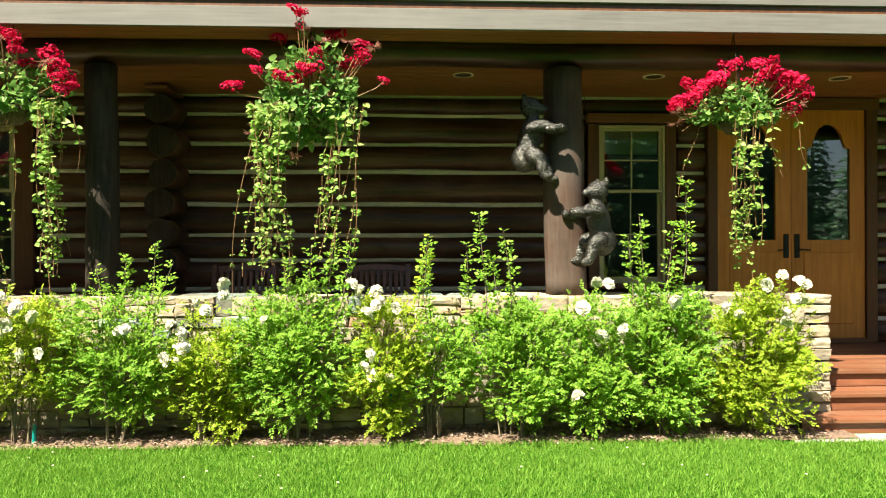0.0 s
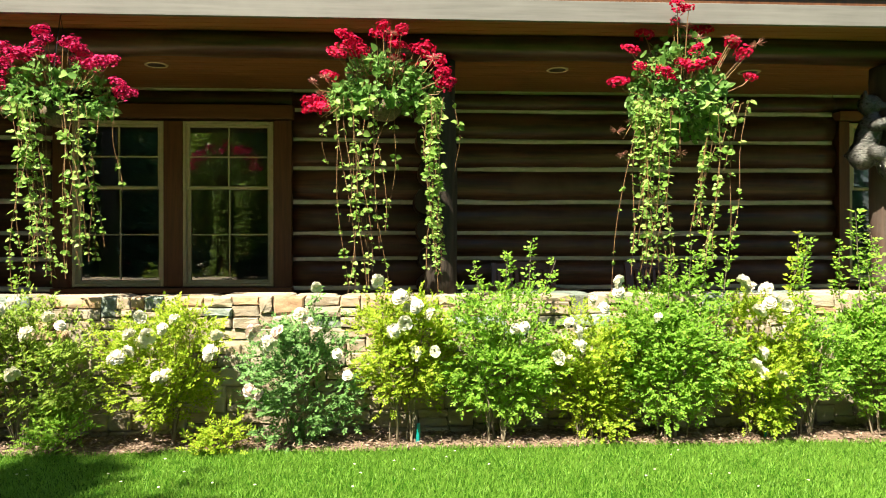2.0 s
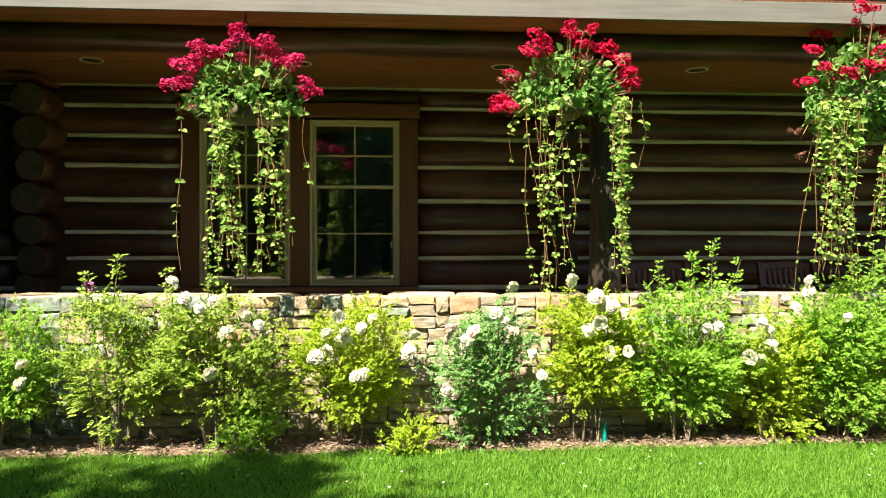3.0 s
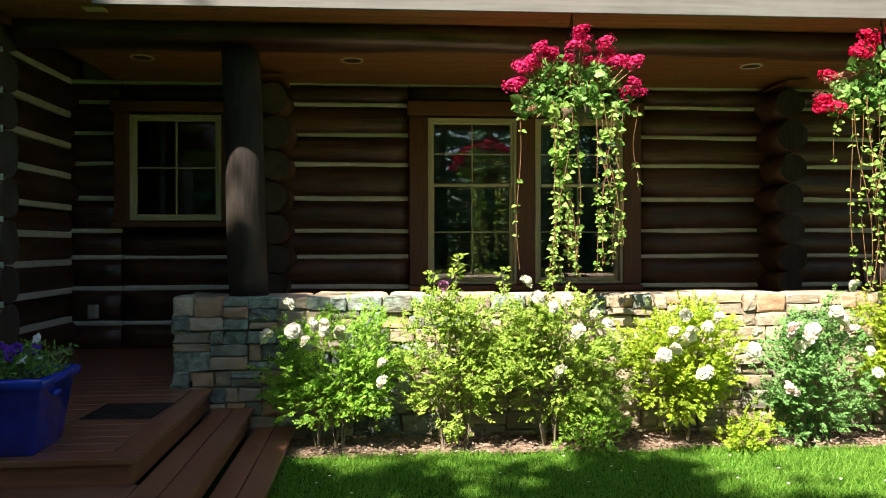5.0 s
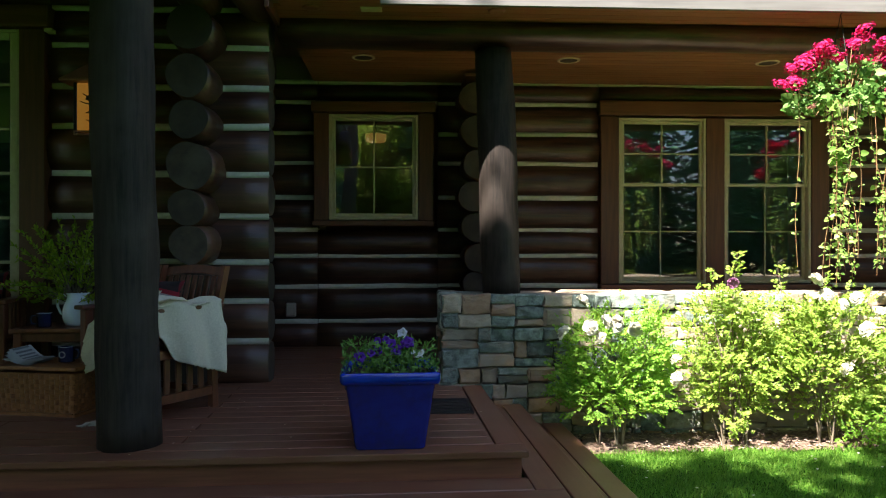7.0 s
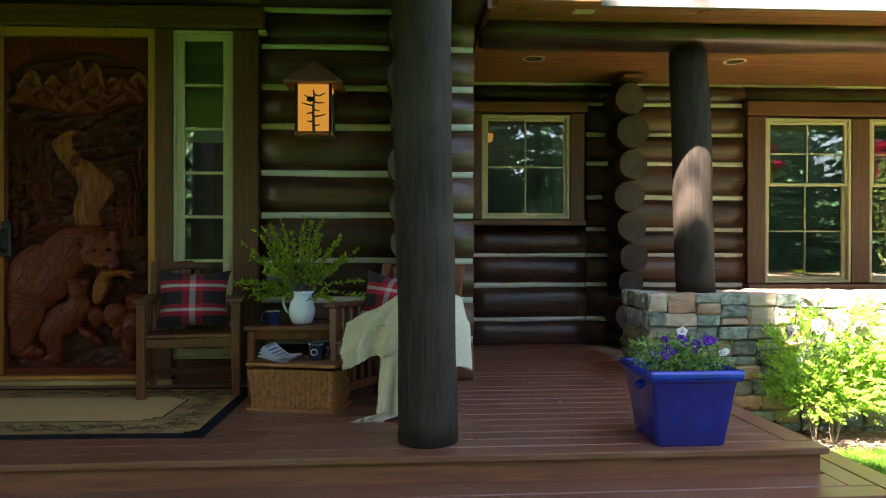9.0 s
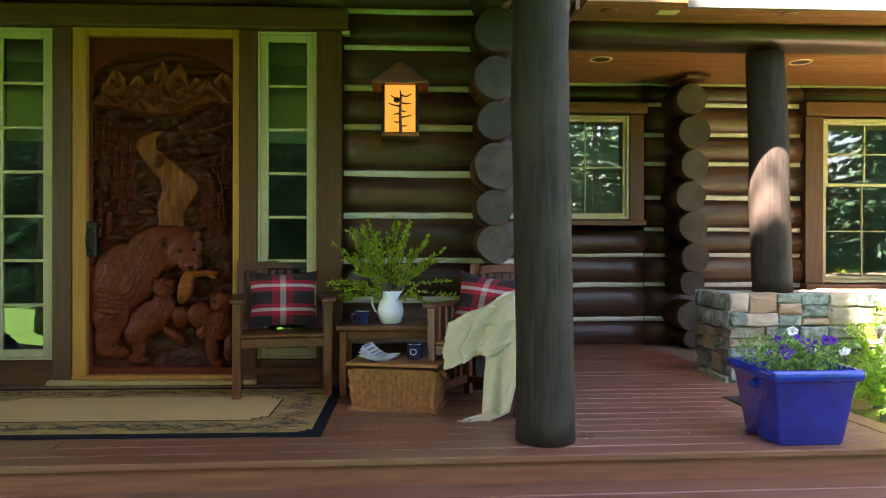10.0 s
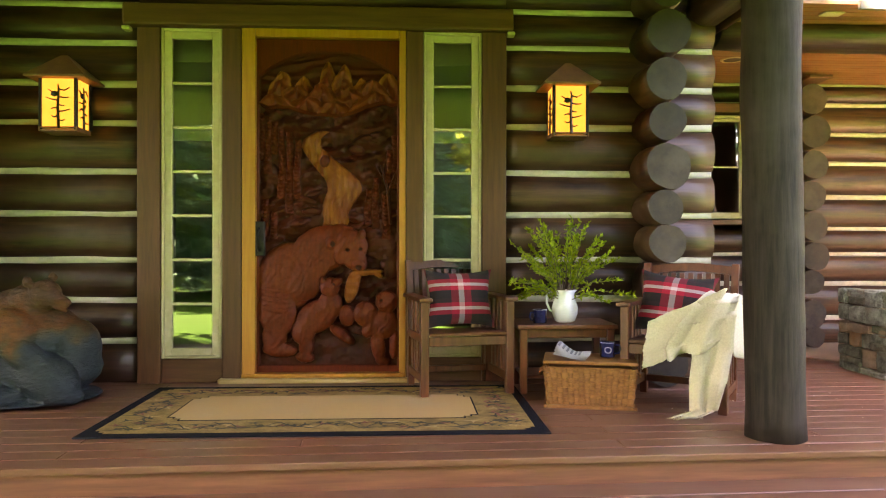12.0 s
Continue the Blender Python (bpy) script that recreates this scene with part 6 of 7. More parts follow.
# One rose bloom, shared by all of a colour: a full heart of folded petals in a loose outer cup.
def bloom_mesh(name, mat, sd):
    rs = np.random.RandomState(sd)
    verts, faces = [], []
    rings, seg = 7, 14
    for j in range(rings + 1):
        f = j / rings
        for k in range(seg):
            a = 2 * math.pi * k / seg + f * 1.7
            fold = 1 + 0.16 * math.sin(3 * a + 7 * f + sd) + 0.1 * math.sin(5 * a - 9 * f)
            r = 0.034 * math.sin(0.12 + f * 1.5) * fold
            z = 0.044 * math.cos(f * 1.7) + 0.005 * math.sin(4 * a + 11 * f) * (f > 0.1)
            verts.append((r * math.cos(a), r * math.sin(a), z + 0.008))
    for j in range(rings):
        for k in range(seg):
            faces.append((j * seg + k, j * seg + (k + 1) % seg, (j + 1) * seg + (k + 1) % seg, (j + 1) * seg + k))
    faces.append(tuple(range(seg))[::-1])
    for ringn, count, r1, z0, rise in ((0, 5, 0.04, 0.012, 0.03), (1, 6, 0.048, 0.008, 0.016), (2, 7, 0.055, 0.004, 0.002)):
        for k in range(count):
            a = 2 * math.pi * (k + 0.5 * ringn) / count + rs.uniform(-0.25, 0.25)
            c, s_ = math.cos(a), math.sin(a)
            reach, o = r1 * rs.uniform(0.82, 1.12), len(verts)
            for j in range(4):
                f = j / 3
                r = 0.012 + (reach - 0.012) * f
                half = reach * (0.28, 0.55, 0.62, 0.4)[j]
                for q in (-1, -0.45, 0.45, 1):
                    curl = 0.009 * q * q * (0.5 + f) + rs.uniform(-0.003, 0.003)
                    verts.append((c * (r - 0.2 * half * q * q) - s_ * half * q, s_ * (r - 0.2 * half * q * q) + c * half * q, z0 + rise * f ** 1.4 - 0.012 * f * f * f + curl))
            for j in range(3):
                for q in range(3):
                    b = o + j * 4 + q
                    faces.append((b, b + 1, b + 5, b + 4))
    me = bpy.data.meshes.new(name)
    me.from_pydata(verts, [], faces)
    me.materials.append(M[mat])
    me.polygons.foreach_set("use_smooth", [True] * len(me.polygons))
    return me


BLOOMS = {m: bloom_mesh("bloom", m, k) for k, m in enumerate(("petal", "petal_pink", "petal_mauve"))}


def rose_bush(x, half, top, leaf, shoots, blooms, sd, low=0.42, y=5.62, dense=1.0, deep=0.22, pink=None):
    """A shrub rose: canes from one foot, clumps of leaves with gaps between them, tall shoots and blooms. blooms, shoots: (x, z) in the world."""
    rs, rng = np.random.RandomState(sd), random.Random(sd)
    words = {"rose_yellow": "yellow-green", "rose_mid": "bright green", "rose_blue": "grey-green", "rose_olive": "olive green"}[leaf]
    t = thing("rose_bush", (x, y, GROUND), f"{words} shrub rose" + (" with white blooms" if blooms and not pink else " with blush blooms" if blooms else " without blooms") + " by the stone wall", "bush", "rose bushes")
    low, high = low - GROUND, top - GROUND
    mid, tall = (low + high) / 2, (high - low) / 2
    clumps = []
    count = int(48 * dense * (half / 0.4) * (tall / 0.42))
    while len(clumps) < count:
        p = rs.uniform(-1, 1, 3)
        if p[0] ** 2 + p[1] ** 2 + abs(p[2]) ** 2.5 < 1:
            edge = 1 + 0.22 * noise.noise((p[0] * 2 + sd, p[2] * 2, p[1] * 2))
            clumps.append(np.array((p[0] * half * edge * (1 - 0.18 * max(0, -p[2])), p[1] * deep, mid + p[2] * tall * edge)))
    clumps = np.array(clumps)
    bm = bmesh.new()
    foot = [Vector((rng.uniform(-0.1, 0.1), rng.uniform(-0.06, 0.06), 0.0)) for _ in range(6)]
    for c in clumps[:: max(1, len(clumps) // 10)]:
        f = min(foot, key=lambda q: abs(q.x * 3 - c[0]) + rng.uniform(0, 0.2))
        end = Vector(c)
        m1 = f.lerp(end, 0.4) + Vector((-(end.x - f.x) * 0.25 + rng.uniform(-0.03, 0.03), rng.uniform(-0.03, 0.05), 0.03))
        m2 = f.lerp(end, 0.75) + Vector((rng.uniform(-0.03, 0.03), rng.uniform(0, 0.05), 0.05))
        tube(bm, [f, m1, m2, end], [0.0065, 0.005, 0.0038, 0.002], 5, caps=False)
    n = 42
    at = np.repeat(clumps, n, axis=0) + jitter(rs, len(clumps) * n, 0.055) * np.array((1.15, 1, 0.85))
    way = unit(at - np.array((0, 0.06, mid - 0.2))) * np.array((1, 1, 0.5)) + jitter(rs, len(at), 0.45) + np.array((-0.1, -0.35, 0.1))
    groups = [compound(rs, at, way, 7, rs.uniform(0.012, 0.0225, len(at)))]
    for sx, sz in shoots:
        base, tip = Vector((sx * 0.6 + x * 0.4 - x, rng.uniform(-0.1, 0.05), mid)), Vector((sx - x, rng.uniform(-0.1, 0.06), sz - GROUND))
        bend = base.lerp(tip, 0.55) + Vector((rng.uniform(-0.05, 0.05), 0, 0))
        tube(bm, [base, bend, tip], [0.005, 0.0035, 0.0015], 5, caps=False)
        k = int(40 * (tip.z - high + 0.25) / 0.5) + 10
        fr = rs.uniform(0.2, 1.0, k)
        fr = np.round(fr * 11) / 11 + rs.normal(0, 0.03, k)          # leaves sit in tiers up the shoot
        along = np.array([base.lerp(bend, f * 2) if f < 0.5 else bend.lerp(tip, f * 2 - 1) for f in fr.clip(0, 1)])
        ang = rs.uniform(0, 2 * math.pi, k)
        groups.append(compound(rs, along, np.stack([np.cos(ang), np.sin(ang) * 0.8, np.full(k, 0.25)], 1), 3, rs.uniform(0.024, 0.036, k) * (1.15 - 0.4 * fr)))
    part("stem", bm, "cane", t, "woody grey-brown rose canes", smooth=True)
    P, D, U, S = (np.concatenate([g[i] for g in groups]) for i in range(4))
    leaf_mesh("foliage", [scatter(LEAF, P, D, U, S * 1.3, S * 1.05)], [leaf], t)
    blooms = list(blooms) + [(bx + rng.uniform(-0.09, 0.09), bz + rng.uniform(-0.07, 0.07)) for bx, bz in blooms if rng.random() < 0.4]
    for k, (bx, bz) in enumerate(blooms):
        mat = pink if pink and k % 3 == 0 else "petal"
        ob = new("bloom", BLOOMS[mat])
        ob.parent = t
        s = rng.uniform(0.7, 1.06)
        ob.matrix_basis = Matrix.Translation((bx - x, -deep - 0.02 + rng.uniform(-0.03, 0.03), bz - GROUND)) @ Euler((radians(rng.uniform(25, 75)), radians(rng.uniform(-25, 25)), rng.uniform(0, 6))).to_matrix().to_4x4() @ Matrix.Scale(s, 4)
    return t


rose_bush(-6.46, 0.46, 1.13, "rose_mid", [], [(-6.73, 1.18), (-6.69, 1.02), (-6.58, 1.05), (-6.50, 1.02), (-6.61, 0.95), (-6.39, 1.00), (-6.11, 0.80), (-6.11, 0.68), (-6.85, 0.98)], 21, low=0.36)
rose_bush(-5.64, 0.27, 1.26, "rose_olive", [(-5.6, 1.5), (-5.78, 1.38)], [(-5.72, 1.3)], 22, low=0.3, dense=0.95, pink="petal_mauve")
rose_bush(-4.95, 0.48, 1.2, "rose_olive", [(-5.3, 1.4), (-4.98, 1.36)], [(-4.93, 0.72), (-5.18, 1.32), (-4.82, 0.99), (-5.1, 1.22), (-5.0, 1.16), (-4.9, 1.2), (-4.7, 1.1)], 23, low=0.36)
rose_bush(-4.02, 0.4, 1.14, "rose_yellow", [], [(-4.25, 0.83), (-4.05, 0.97), (-3.95, 1.02), (-3.99, 0.70), (-4.17, 0.98), (-4.27, 0.82), (-3.87, 1.08), (-3.6, 0.97), (-3.64, 0.86), (-4.1, 1.1)], 24, low=0.4, dense=1.25)
rose_bush(-3.62, 0.15, 0.4, "rose_yellow", [], [], 25, low=0.2, y=5.5, deep=0.12, dense=1.4)
rose_bush(-4.72, 0.17, 0.42, "rose_mid", [], [], 40, low=0.2, y=5.5, deep=0.12, dense=1.4)
rose_bush(-3.08, 0.38, 1.1, "rose_blue", [(-2.95, 1.27)], [(-3.35, 1.00), (-3.27, 0.94), (-3.31, 0.88), (-3.34, 0.57), (-3.05, 1.11), (-2.94, 1.29), (-2.94, 0.99), (-2.81, 0.84), (-2.74, 0.69), (-3.2, 0.98)], 26, low=0.24, pink="petal_pink", dense=0.9)
rose_bush(-2.37, 0.38, 1.2, "rose_yellow", [(-2.5, 1.3)], [(-2.53, 1.33), (-2.33, 1.14), (-2.43, 0.99), (-2.17, 1.10), (-2.15, 0.85), (-2.27, 1.16), (-2.29, 0.84), (-2.38, 1.22)], 27, low=0.52, dense=1.25)
rose_bush(-1.68, 0.38, 1.27, "rose_mid", [(-1.44, 1.61), (-1.62, 1.52), (-1.86, 1.45), (-1.28, 1.47)], [(-1.6, 1.0)], 28, low=0.34, dense=1.2)
rose_bush(-1.02, 0.27, 1.13, "rose_yellow", [], [(-1.0, 1.14), (-1.18, 0.98), (-1.18, 0.87), (-1.22, 0.78), (-0.88, 1.25), (-1.05, 1.2)], 29, low=0.24, dense=1.2)
rose_bush(-0.42, 0.47, 1.25, "rose_mid", [(-0.14, 1.73), (-0.3, 1.6), (-0.02, 1.62), (-0.45, 1.5)], [(-0.60, 1.07)], 30, low=0.36, dense=1.25)
rose_bush(0.22, 0.28, 1.2, "rose_yellow", [(0.54, 1.66)], [(0.06, 1.27), (0.17, 1.26), (0.30, 1.15), (0.10, 1.11), (0.12, 0.82), (0.08, 0.73), (0.26, 0.66), (0.2, 1.2)], 31, low=0.3, dense=1.15)
rose_bush(0.6, 0.2, 1.05, "rose_mid", [(0.54, 1.62)], [], 39, low=0.5, dense=1.1)
rose_bush(1.15, 0.4, 1.15, "rose_mid", [(0.9, 1.81), (0.82, 1.6), (1.1, 1.7), (1.0, 1.5)], [], 32, low=0.3, dense=1.2)
rose_bush(1.75, 0.32, 1.16, "rose_mid", [], [(1.63, 1.14), (1.76, 0.94), (1.93, 0.98), (1.59, 0.52), (1.72, 1.32)], 33, low=0.25, dense=1.25)
rose_bush(2.28, 0.34, 1.25, "rose_mid", [(2.1, 1.81), (2.0, 1.65), (2.44, 2.05), (2.36, 1.75)], [(2.3, 1.18)], 34, low=0.26, dense=1.25)
rose_bush(2.98, 0.42, 1.2, "rose_yellow", [(3.0, 1.38), (3.2, 1.36)], [(2.96, 1.30), (3.08, 1.36), (3.19, 1.32), (3.08, 1.10), (2.67, 1.14), (3.15, 1.2)], 35, low=0.28, dense=1.25)


# ---- hanging baskets ----
def head_mesh(name, mat, sd, spiky=False):
    rs = np.random.RandomState(sd)
    n = 34 if spiky else 62
    v = unit(rs.normal(0, 1, (n, 3)) * (1, 1, 0.75) + (0, 0, 0.4)) * rs.uniform(0.7, 1.05, (n, 1))
    if spiky:
        g = scatter(LEAF, v * 0.008, v, np.array((0, 0, 1.0)) + jitter(rs, n, 0.5), rs.uniform(0.04, 0.068, n), 0.0065)
    else:
        P, D, U = [], [], []
        for k in range(5):
            e = unit(np.cross(v, (0.3, 0.5, 0.8)))
            f = np.cross(v, e)
            a = 2 * math.pi * k / 5 + rs.uniform(0, 0.5)
            P.append(v * np.array((0.056, 0.056, 0.042)) * (1 + 0.2 * np.sin(v[:, :1] * 9 + sd)))
            D.append(e * math.cos(a) + f * math.sin(a) + v * 0.35)
            U.append(v)
        P, D, U = map(np.concatenate, (P, D, U))
        g = scatter(ROUND, P, D, U, rs.uniform(0.011, 0.017, len(P)), 0.0115)
    ob = leaf_mesh(name, [g], [mat])
    me = ob.data
    bpy.data.objects.remove(ob)
    return me


HEADS = {"red": head_mesh("flower_head", "red", 1), "crimson": head_mesh("flower_head", "crimson", 2), "spent": head_mesh("flower_head", "spent", 3, True)}


def hanging_basket(x, y, z, label, half, crown, heads, spent, vines, sd, body=0.0, bowl=0.13):
    """z: the rim. heads: (dx, z) of bloom heads; vines: (dx at the rim, dx at the tip, tip z, leafiness)."""
    rs, rng = np.random.RandomState(sd), random.Random(sd)
    t = thing("hanging_basket", (x, y, z), label, "hanging basket", "hanging baskets")
    bm = bmesh.new()
    lathe(bm, [(0.02, -0.13), (bowl * 0.5, -0.12), (bowl * 0.85, -0.07), (bowl, 0.0), (bowl * 0.94, 0.0), (0.02, -0.03)], 28)
    part("bowl", bm, "coir", t, "dark coir-lined bowl", smooth=True)
    hook = Vector((0, 0.02, 3.2 - z))
    for k in range(3):
        a = 2.1 * k + 0.5
        bm = bmesh.new()
        tube(bm, [(bowl * 0.97 * math.cos(a), bowl * 0.97 * math.sin(a), 0), hook], 0.003, 5)
        part("chain", bm, "black", t)
    bm = bmesh.new()
    tube(bm, [hook, hook + Vector((0.012, 0, 0.012)), hook + Vector((0, 0, 0.025))], 0.004, 5)
    part("hook", bm, "black", t)
    n = int(1500 * half / 0.45 * (1 + body))
    v = unit(rs.normal(0, 1, (n, 3)))
    lift = np.where(v[:, 2] > 0, crown * 0.86, 0.1 + body * 0.25)
    at = v * np.stack([np.full(n, half * 0.94), np.full(n, 0.25), lift], 1) * rs.uniform(0.35, 1.0, (n, 1)) ** 0.5
    at[:, 2] += 0.07 - 0.1 * np.abs(at[:, 0] / half) ** 2
    keep = np.array([noise.noise((p[0] * 8 + sd, p[1] * 8, p[2] * 8)) > -0.16 for p in at])
    at, v = at[keep], v[keep]
    n = len(at)
    size = rs.choice((0.026, 0.036, 0.05, 0.072), n, p=(0.34, 0.36, 0.2, 0.1)) * rs.uniform(0.85, 1.15, n)
    leaf_mesh("foliage", [scatter(HEART, at, v + jitter(rs, n, 0.8) + (0, -0.2, -0.2), v * 0.7 + jitter(rs, n, 0.65) + (0, -0.3, 0.5), size, size * rs.uniform(0.8, 1.1, n))], ["geranium_leaf"], t)
    for k, (dx, hz, kind) in enumerate([(*h, "main") for h in heads] + [(*h, "spent") for h in spent]):
        me = HEADS["spent" if kind == "spent" else ("crimson" if "pink" in label else "red")]
        ob = new("flower_head", me)
        ob.parent = t
        s = rng.uniform(0.75, 1.25) * (1.0 if kind == "main" else 0.95)
        dy = rng.uniform(-0.25, 0.06)
        ob.matrix_basis = Matrix.Translation((dx, dy, hz - z)) @ Euler((rng.uniform(-0.5, 0.5), rng.uniform(-0.5, 0.5), rng.uniform(0, 6))).to_matrix().to_4x4() @ Matrix.Diagonal((s * rng.uniform(0.9, 1.3), s * rng.uniform(0.9, 1.2), s * rng.uniform(0.6, 0.9), 1))
        bm = bmesh.new()
        tube(bm, [(dx * 0.6, dy * 0.6, max(0.0, (hz - z) * 0.4)), (dx * 0.9, dy * 0.9, (hz - z) - 0.06), (dx, dy, hz - z - 0.01)], 0.0028, 5)
        part("flower_stalk", bm, "vine_stem", t)
    for k, (d0, d1, tip, leafy_) in enumerate(vines):
        length = z - tip
        bm, pts = bmesh.new(), []
        y0 = rng.uniform(-0.3, -0.08)
        steps_ = max(6, int(length / 0.06))
        ph = rng.uniform(0, 6)
        for i in range(steps_ + 1):
            f = i / steps_
            pts.append(Vector((d0 + (d1 - d0) * f ** 0.8 + 0.022 * math.sin(f * 6 + ph), y0 + 0.05 * f + 0.02 * math.sin(f * 5 + ph * 2), 0.06 * math.sin(min(1, f * 6) * math.pi) * (f < 0.17) - length * f)))
        tube(bm, pts, 0.0016, 4, caps=False)
        vine = part("vine", bm, "vine_stem", t, "trailing reddish vine with round leaves")
        nodes = int(length / 0.058 * leafy_) + 2
        fr = np.repeat(np.sort(rs.uniform(0.03, 1.0, nodes) ** 0.92), 2)
        m = len(fr)
        idx = fr * steps_
        lo = np.minimum(idx.astype(int), steps_ - 1)
        P = np.array(pts)[lo] + (np.array(pts)[lo + 1] - np.array(pts)[lo]) * (idx - lo)[:, None]
        ang = np.repeat(rs.uniform(0, 2 * math.pi, nodes), 2) + np.tile((0, math.pi), nodes) + rs.normal(0, 0.3, m)
        D = np.stack([np.cos(ang), np.sin(ang) * 0.6 - 0.25, rs.uniform(-0.7, 0.1, m)], 1)
        S = rs.uniform(0.032, 0.062, m) * (1 - 0.45 * fr) * rs.choice((1.0, 1.0, 0.75, 0.5), m)
        leaf_mesh("vine_leaves", [scatter(HEART, P + D * 0.008, D, np.array((0, -0.6, 0.6)) + jitter(rs, m, 0.55), S, S * 0.92)], ["vine_leaf"], vine)
    return t


def dome_heads(rng, n, half, z0, z1):
    return [(half * (2 * (k + 0.5) / n - 1) + rng.uniform(-0.05, 0.05), z0 + (z1 - z0) * (1 - ((2 * (k + 0.5) / n - 1) ** 2) * 0.9) * rng.uniform(0.55, 1.0)) for k in range(n)]


hr = random.Random(3)


def strands(rng, n, a0, a1, b0, b1, tip0, tip1, leafy_=1.0):
    return [(rng.uniform(a0, a1), rng.uniform(b0, b1), rng.uniform(tip0, tip1), leafy_ * rng.uniform(0.75, 1.2)) for _ in range(n)]


BY = 5.72
hanging_basket(2.88, BY, 2.56, "hanging basket of red geraniums with one long leafy trail", 0.36, 0.24, dome_heads(hr, 20, 0.5, 2.56, 3.0) + [(0.16 + 0.045 * k, 2.98 - 0.04 * k) for k in range(8)] + [(-0.46 + 0.05 * k, 2.62 + 0.04 * k) for k in range(7)], [(0.5, 2.66), (0.4, 2.6), (-0.5, 2.58), (-0.44, 2.52)],
               strands(hr, 10, -0.14, 0.08, -0.1, 0.06, 1.25, 1.7, 1.3) + [(-0.28, -0.46, 1.95, 0.3), (0.3, 0.42, 2.15, 0.3), (0.15, 0.28, 2.1, 0.7), (0.22, 0.02, 1.75, 0.6), (0.04, 0.05, 1.3, 0.5)], 51)
hanging_basket(-0.33, BY, 2.6, "full hanging basket of red geraniums with thick green trails", 0.4, 0.56, [(-0.52, 2.72), (-0.4, 2.98), (-0.36, 2.84), (-0.24, 3.14), (-0.08, 3.27), (-0.02, 3.24), (-0.06, 3.2), (0.14, 3.18), (0.2, 3.16), (0.42, 3.08), (0.38, 3.06), (0.4, 2.94), (0.54, 2.82), (0.1, 2.98), (0.06, 2.97), (0.27, 2.95), (0.22, 2.94), (-0.2, 2.84), (-0.14, 2.86), (-0.1, 2.8), (-0.04, 2.87), (0.02, 2.86), (0.06, 2.84), (-0.18, 2.79)],
               [(-0.45, 2.42), (-0.42, 2.24), (-0.06, 2.38), (-0.08, 2.22), (-0.06, 2.66), (0.08, 2.72), (0.48, 3.0), (0.12, 3.08), (0.0, 3.14), (0.3, 3.04), (0.04, 3.1), (-0.4, 2.46)],
               strands(hr, 14, -0.42, -0.1, -0.44, -0.12, 1.2, 1.6, 1.05) + strands(hr, 9, 0.1, 0.4, 0.02, 0.34, 1.3, 1.8, 0.9) + strands(hr, 8, -0.4, -0.1, -0.4, -0.1, 1.8, 2.2, 1.2) + [(0.44, 0.28, 1.6, 0.5), (0.42, 0.3, 1.45, 0.6), (-0.36, -0.56, 1.18, 0.4)], 52, body=0.95)
hanging_basket(-2.49, BY, 2.6, "hanging basket of red geraniums with two thin trailing groups", 0.45, 0.36, dome_heads(hr, 13, 0.48, 2.72, 3.12) + [(-0.52, 2.58), (-0.46, 2.6), (-0.44, 2.54), (-0.5, 2.54), (-0.28, 2.94), (-0.22, 2.97), (-0.18, 2.93), (0.4, 2.78), (0.45, 2.74), (0.42, 2.7), (0.3, 3.0), (0.26, 2.96), (0.05, 3.06), (0.12, 2.98), (0.08, 2.93)],
               [(-0.5, 2.72), (-0.46, 2.66), (-0.42, 2.76), (0.02, 3.12), (0.05, 3.04), (0.08, 2.86), (0.12, 2.82), (0.34, 2.88), (-0.22, 2.8), (-0.3, 2.9)],
               strands(hr, 9, -0.3, -0.02, -0.26, 0.06, 1.22, 1.75, 0.75) + strands(hr, 8, 0.27, 0.4, 0.27, 0.44, 1.2, 1.6, 0.95) + strands(hr, 5, 0.26, 0.4, 0.28, 0.4, 1.9, 2.2, 1.1) + [(-0.36, -0.28, 1.3, 0.7), (-0.34, -0.2, 1.25, 0.7), (0.1, 0.02, 1.7, 0.6), (0.12, -0.2, 1.9, 0.4), (0.5, 0.52, 2.1, 0.35), (-0.42, -0.42, 2.15, 0.7)], 53, body=0.15)
hanging_basket(-4.78, BY, 2.54, "hanging basket of crimson pink geraniums with leafy trails", 0.43, 0.34, dome_heads(hr, 30, 0.5, 2.6, 3.06), [(-0.32, 2.5), (0.3, 2.76), (0.1, 2.7)],
               strands(hr, 11, -0.26, 0.02, -0.22, 0.02, 1.25, 1.5, 1.1) + strands(hr, 9, 0.08, 0.34, 0.1, 0.36, 1.25, 1.6, 0.95) + [(-0.42, -0.4, 1.4, 0.35), (0.42, 0.44, 1.95, 0.5), (-0.05, -0.06, 1.75, 0.5)], 54)

# ---- planter flowers, cut branches ----
rs = np.random.RandomState(9)
petunias = thing("petunia_plants", (-7.96, 4.43, DECK + 0.34), "purple and white petunias spilling over the blue planter", "flowers", turn=2)
n = 1500
P = np.stack([rs.normal(0, 0.12, n), rs.normal(0, 0.11, n), rs.uniform(0, 1, n) ** 1.5 * 0.14], 1).clip((-0.23, -0.22, 0), (0.23, 0.22, 0.16))
P[:, 2] += 0.05 * np.array([noise.noise((p[0] * 9, p[1] * 9, 0)) for p in P]) + 0.03
leaf_mesh("foliage", [scatter(LEAF, P, jitter(rs, n, 1) + (0, -0.2, 0.6), jitter(rs, n, 0.4) + (0, -0.3, 1), rs.uniform(0.02, 0.036, n), rs.uniform(0.012, 0.022, n))], ["pot_leaf"], petunias)
trumpet = {}
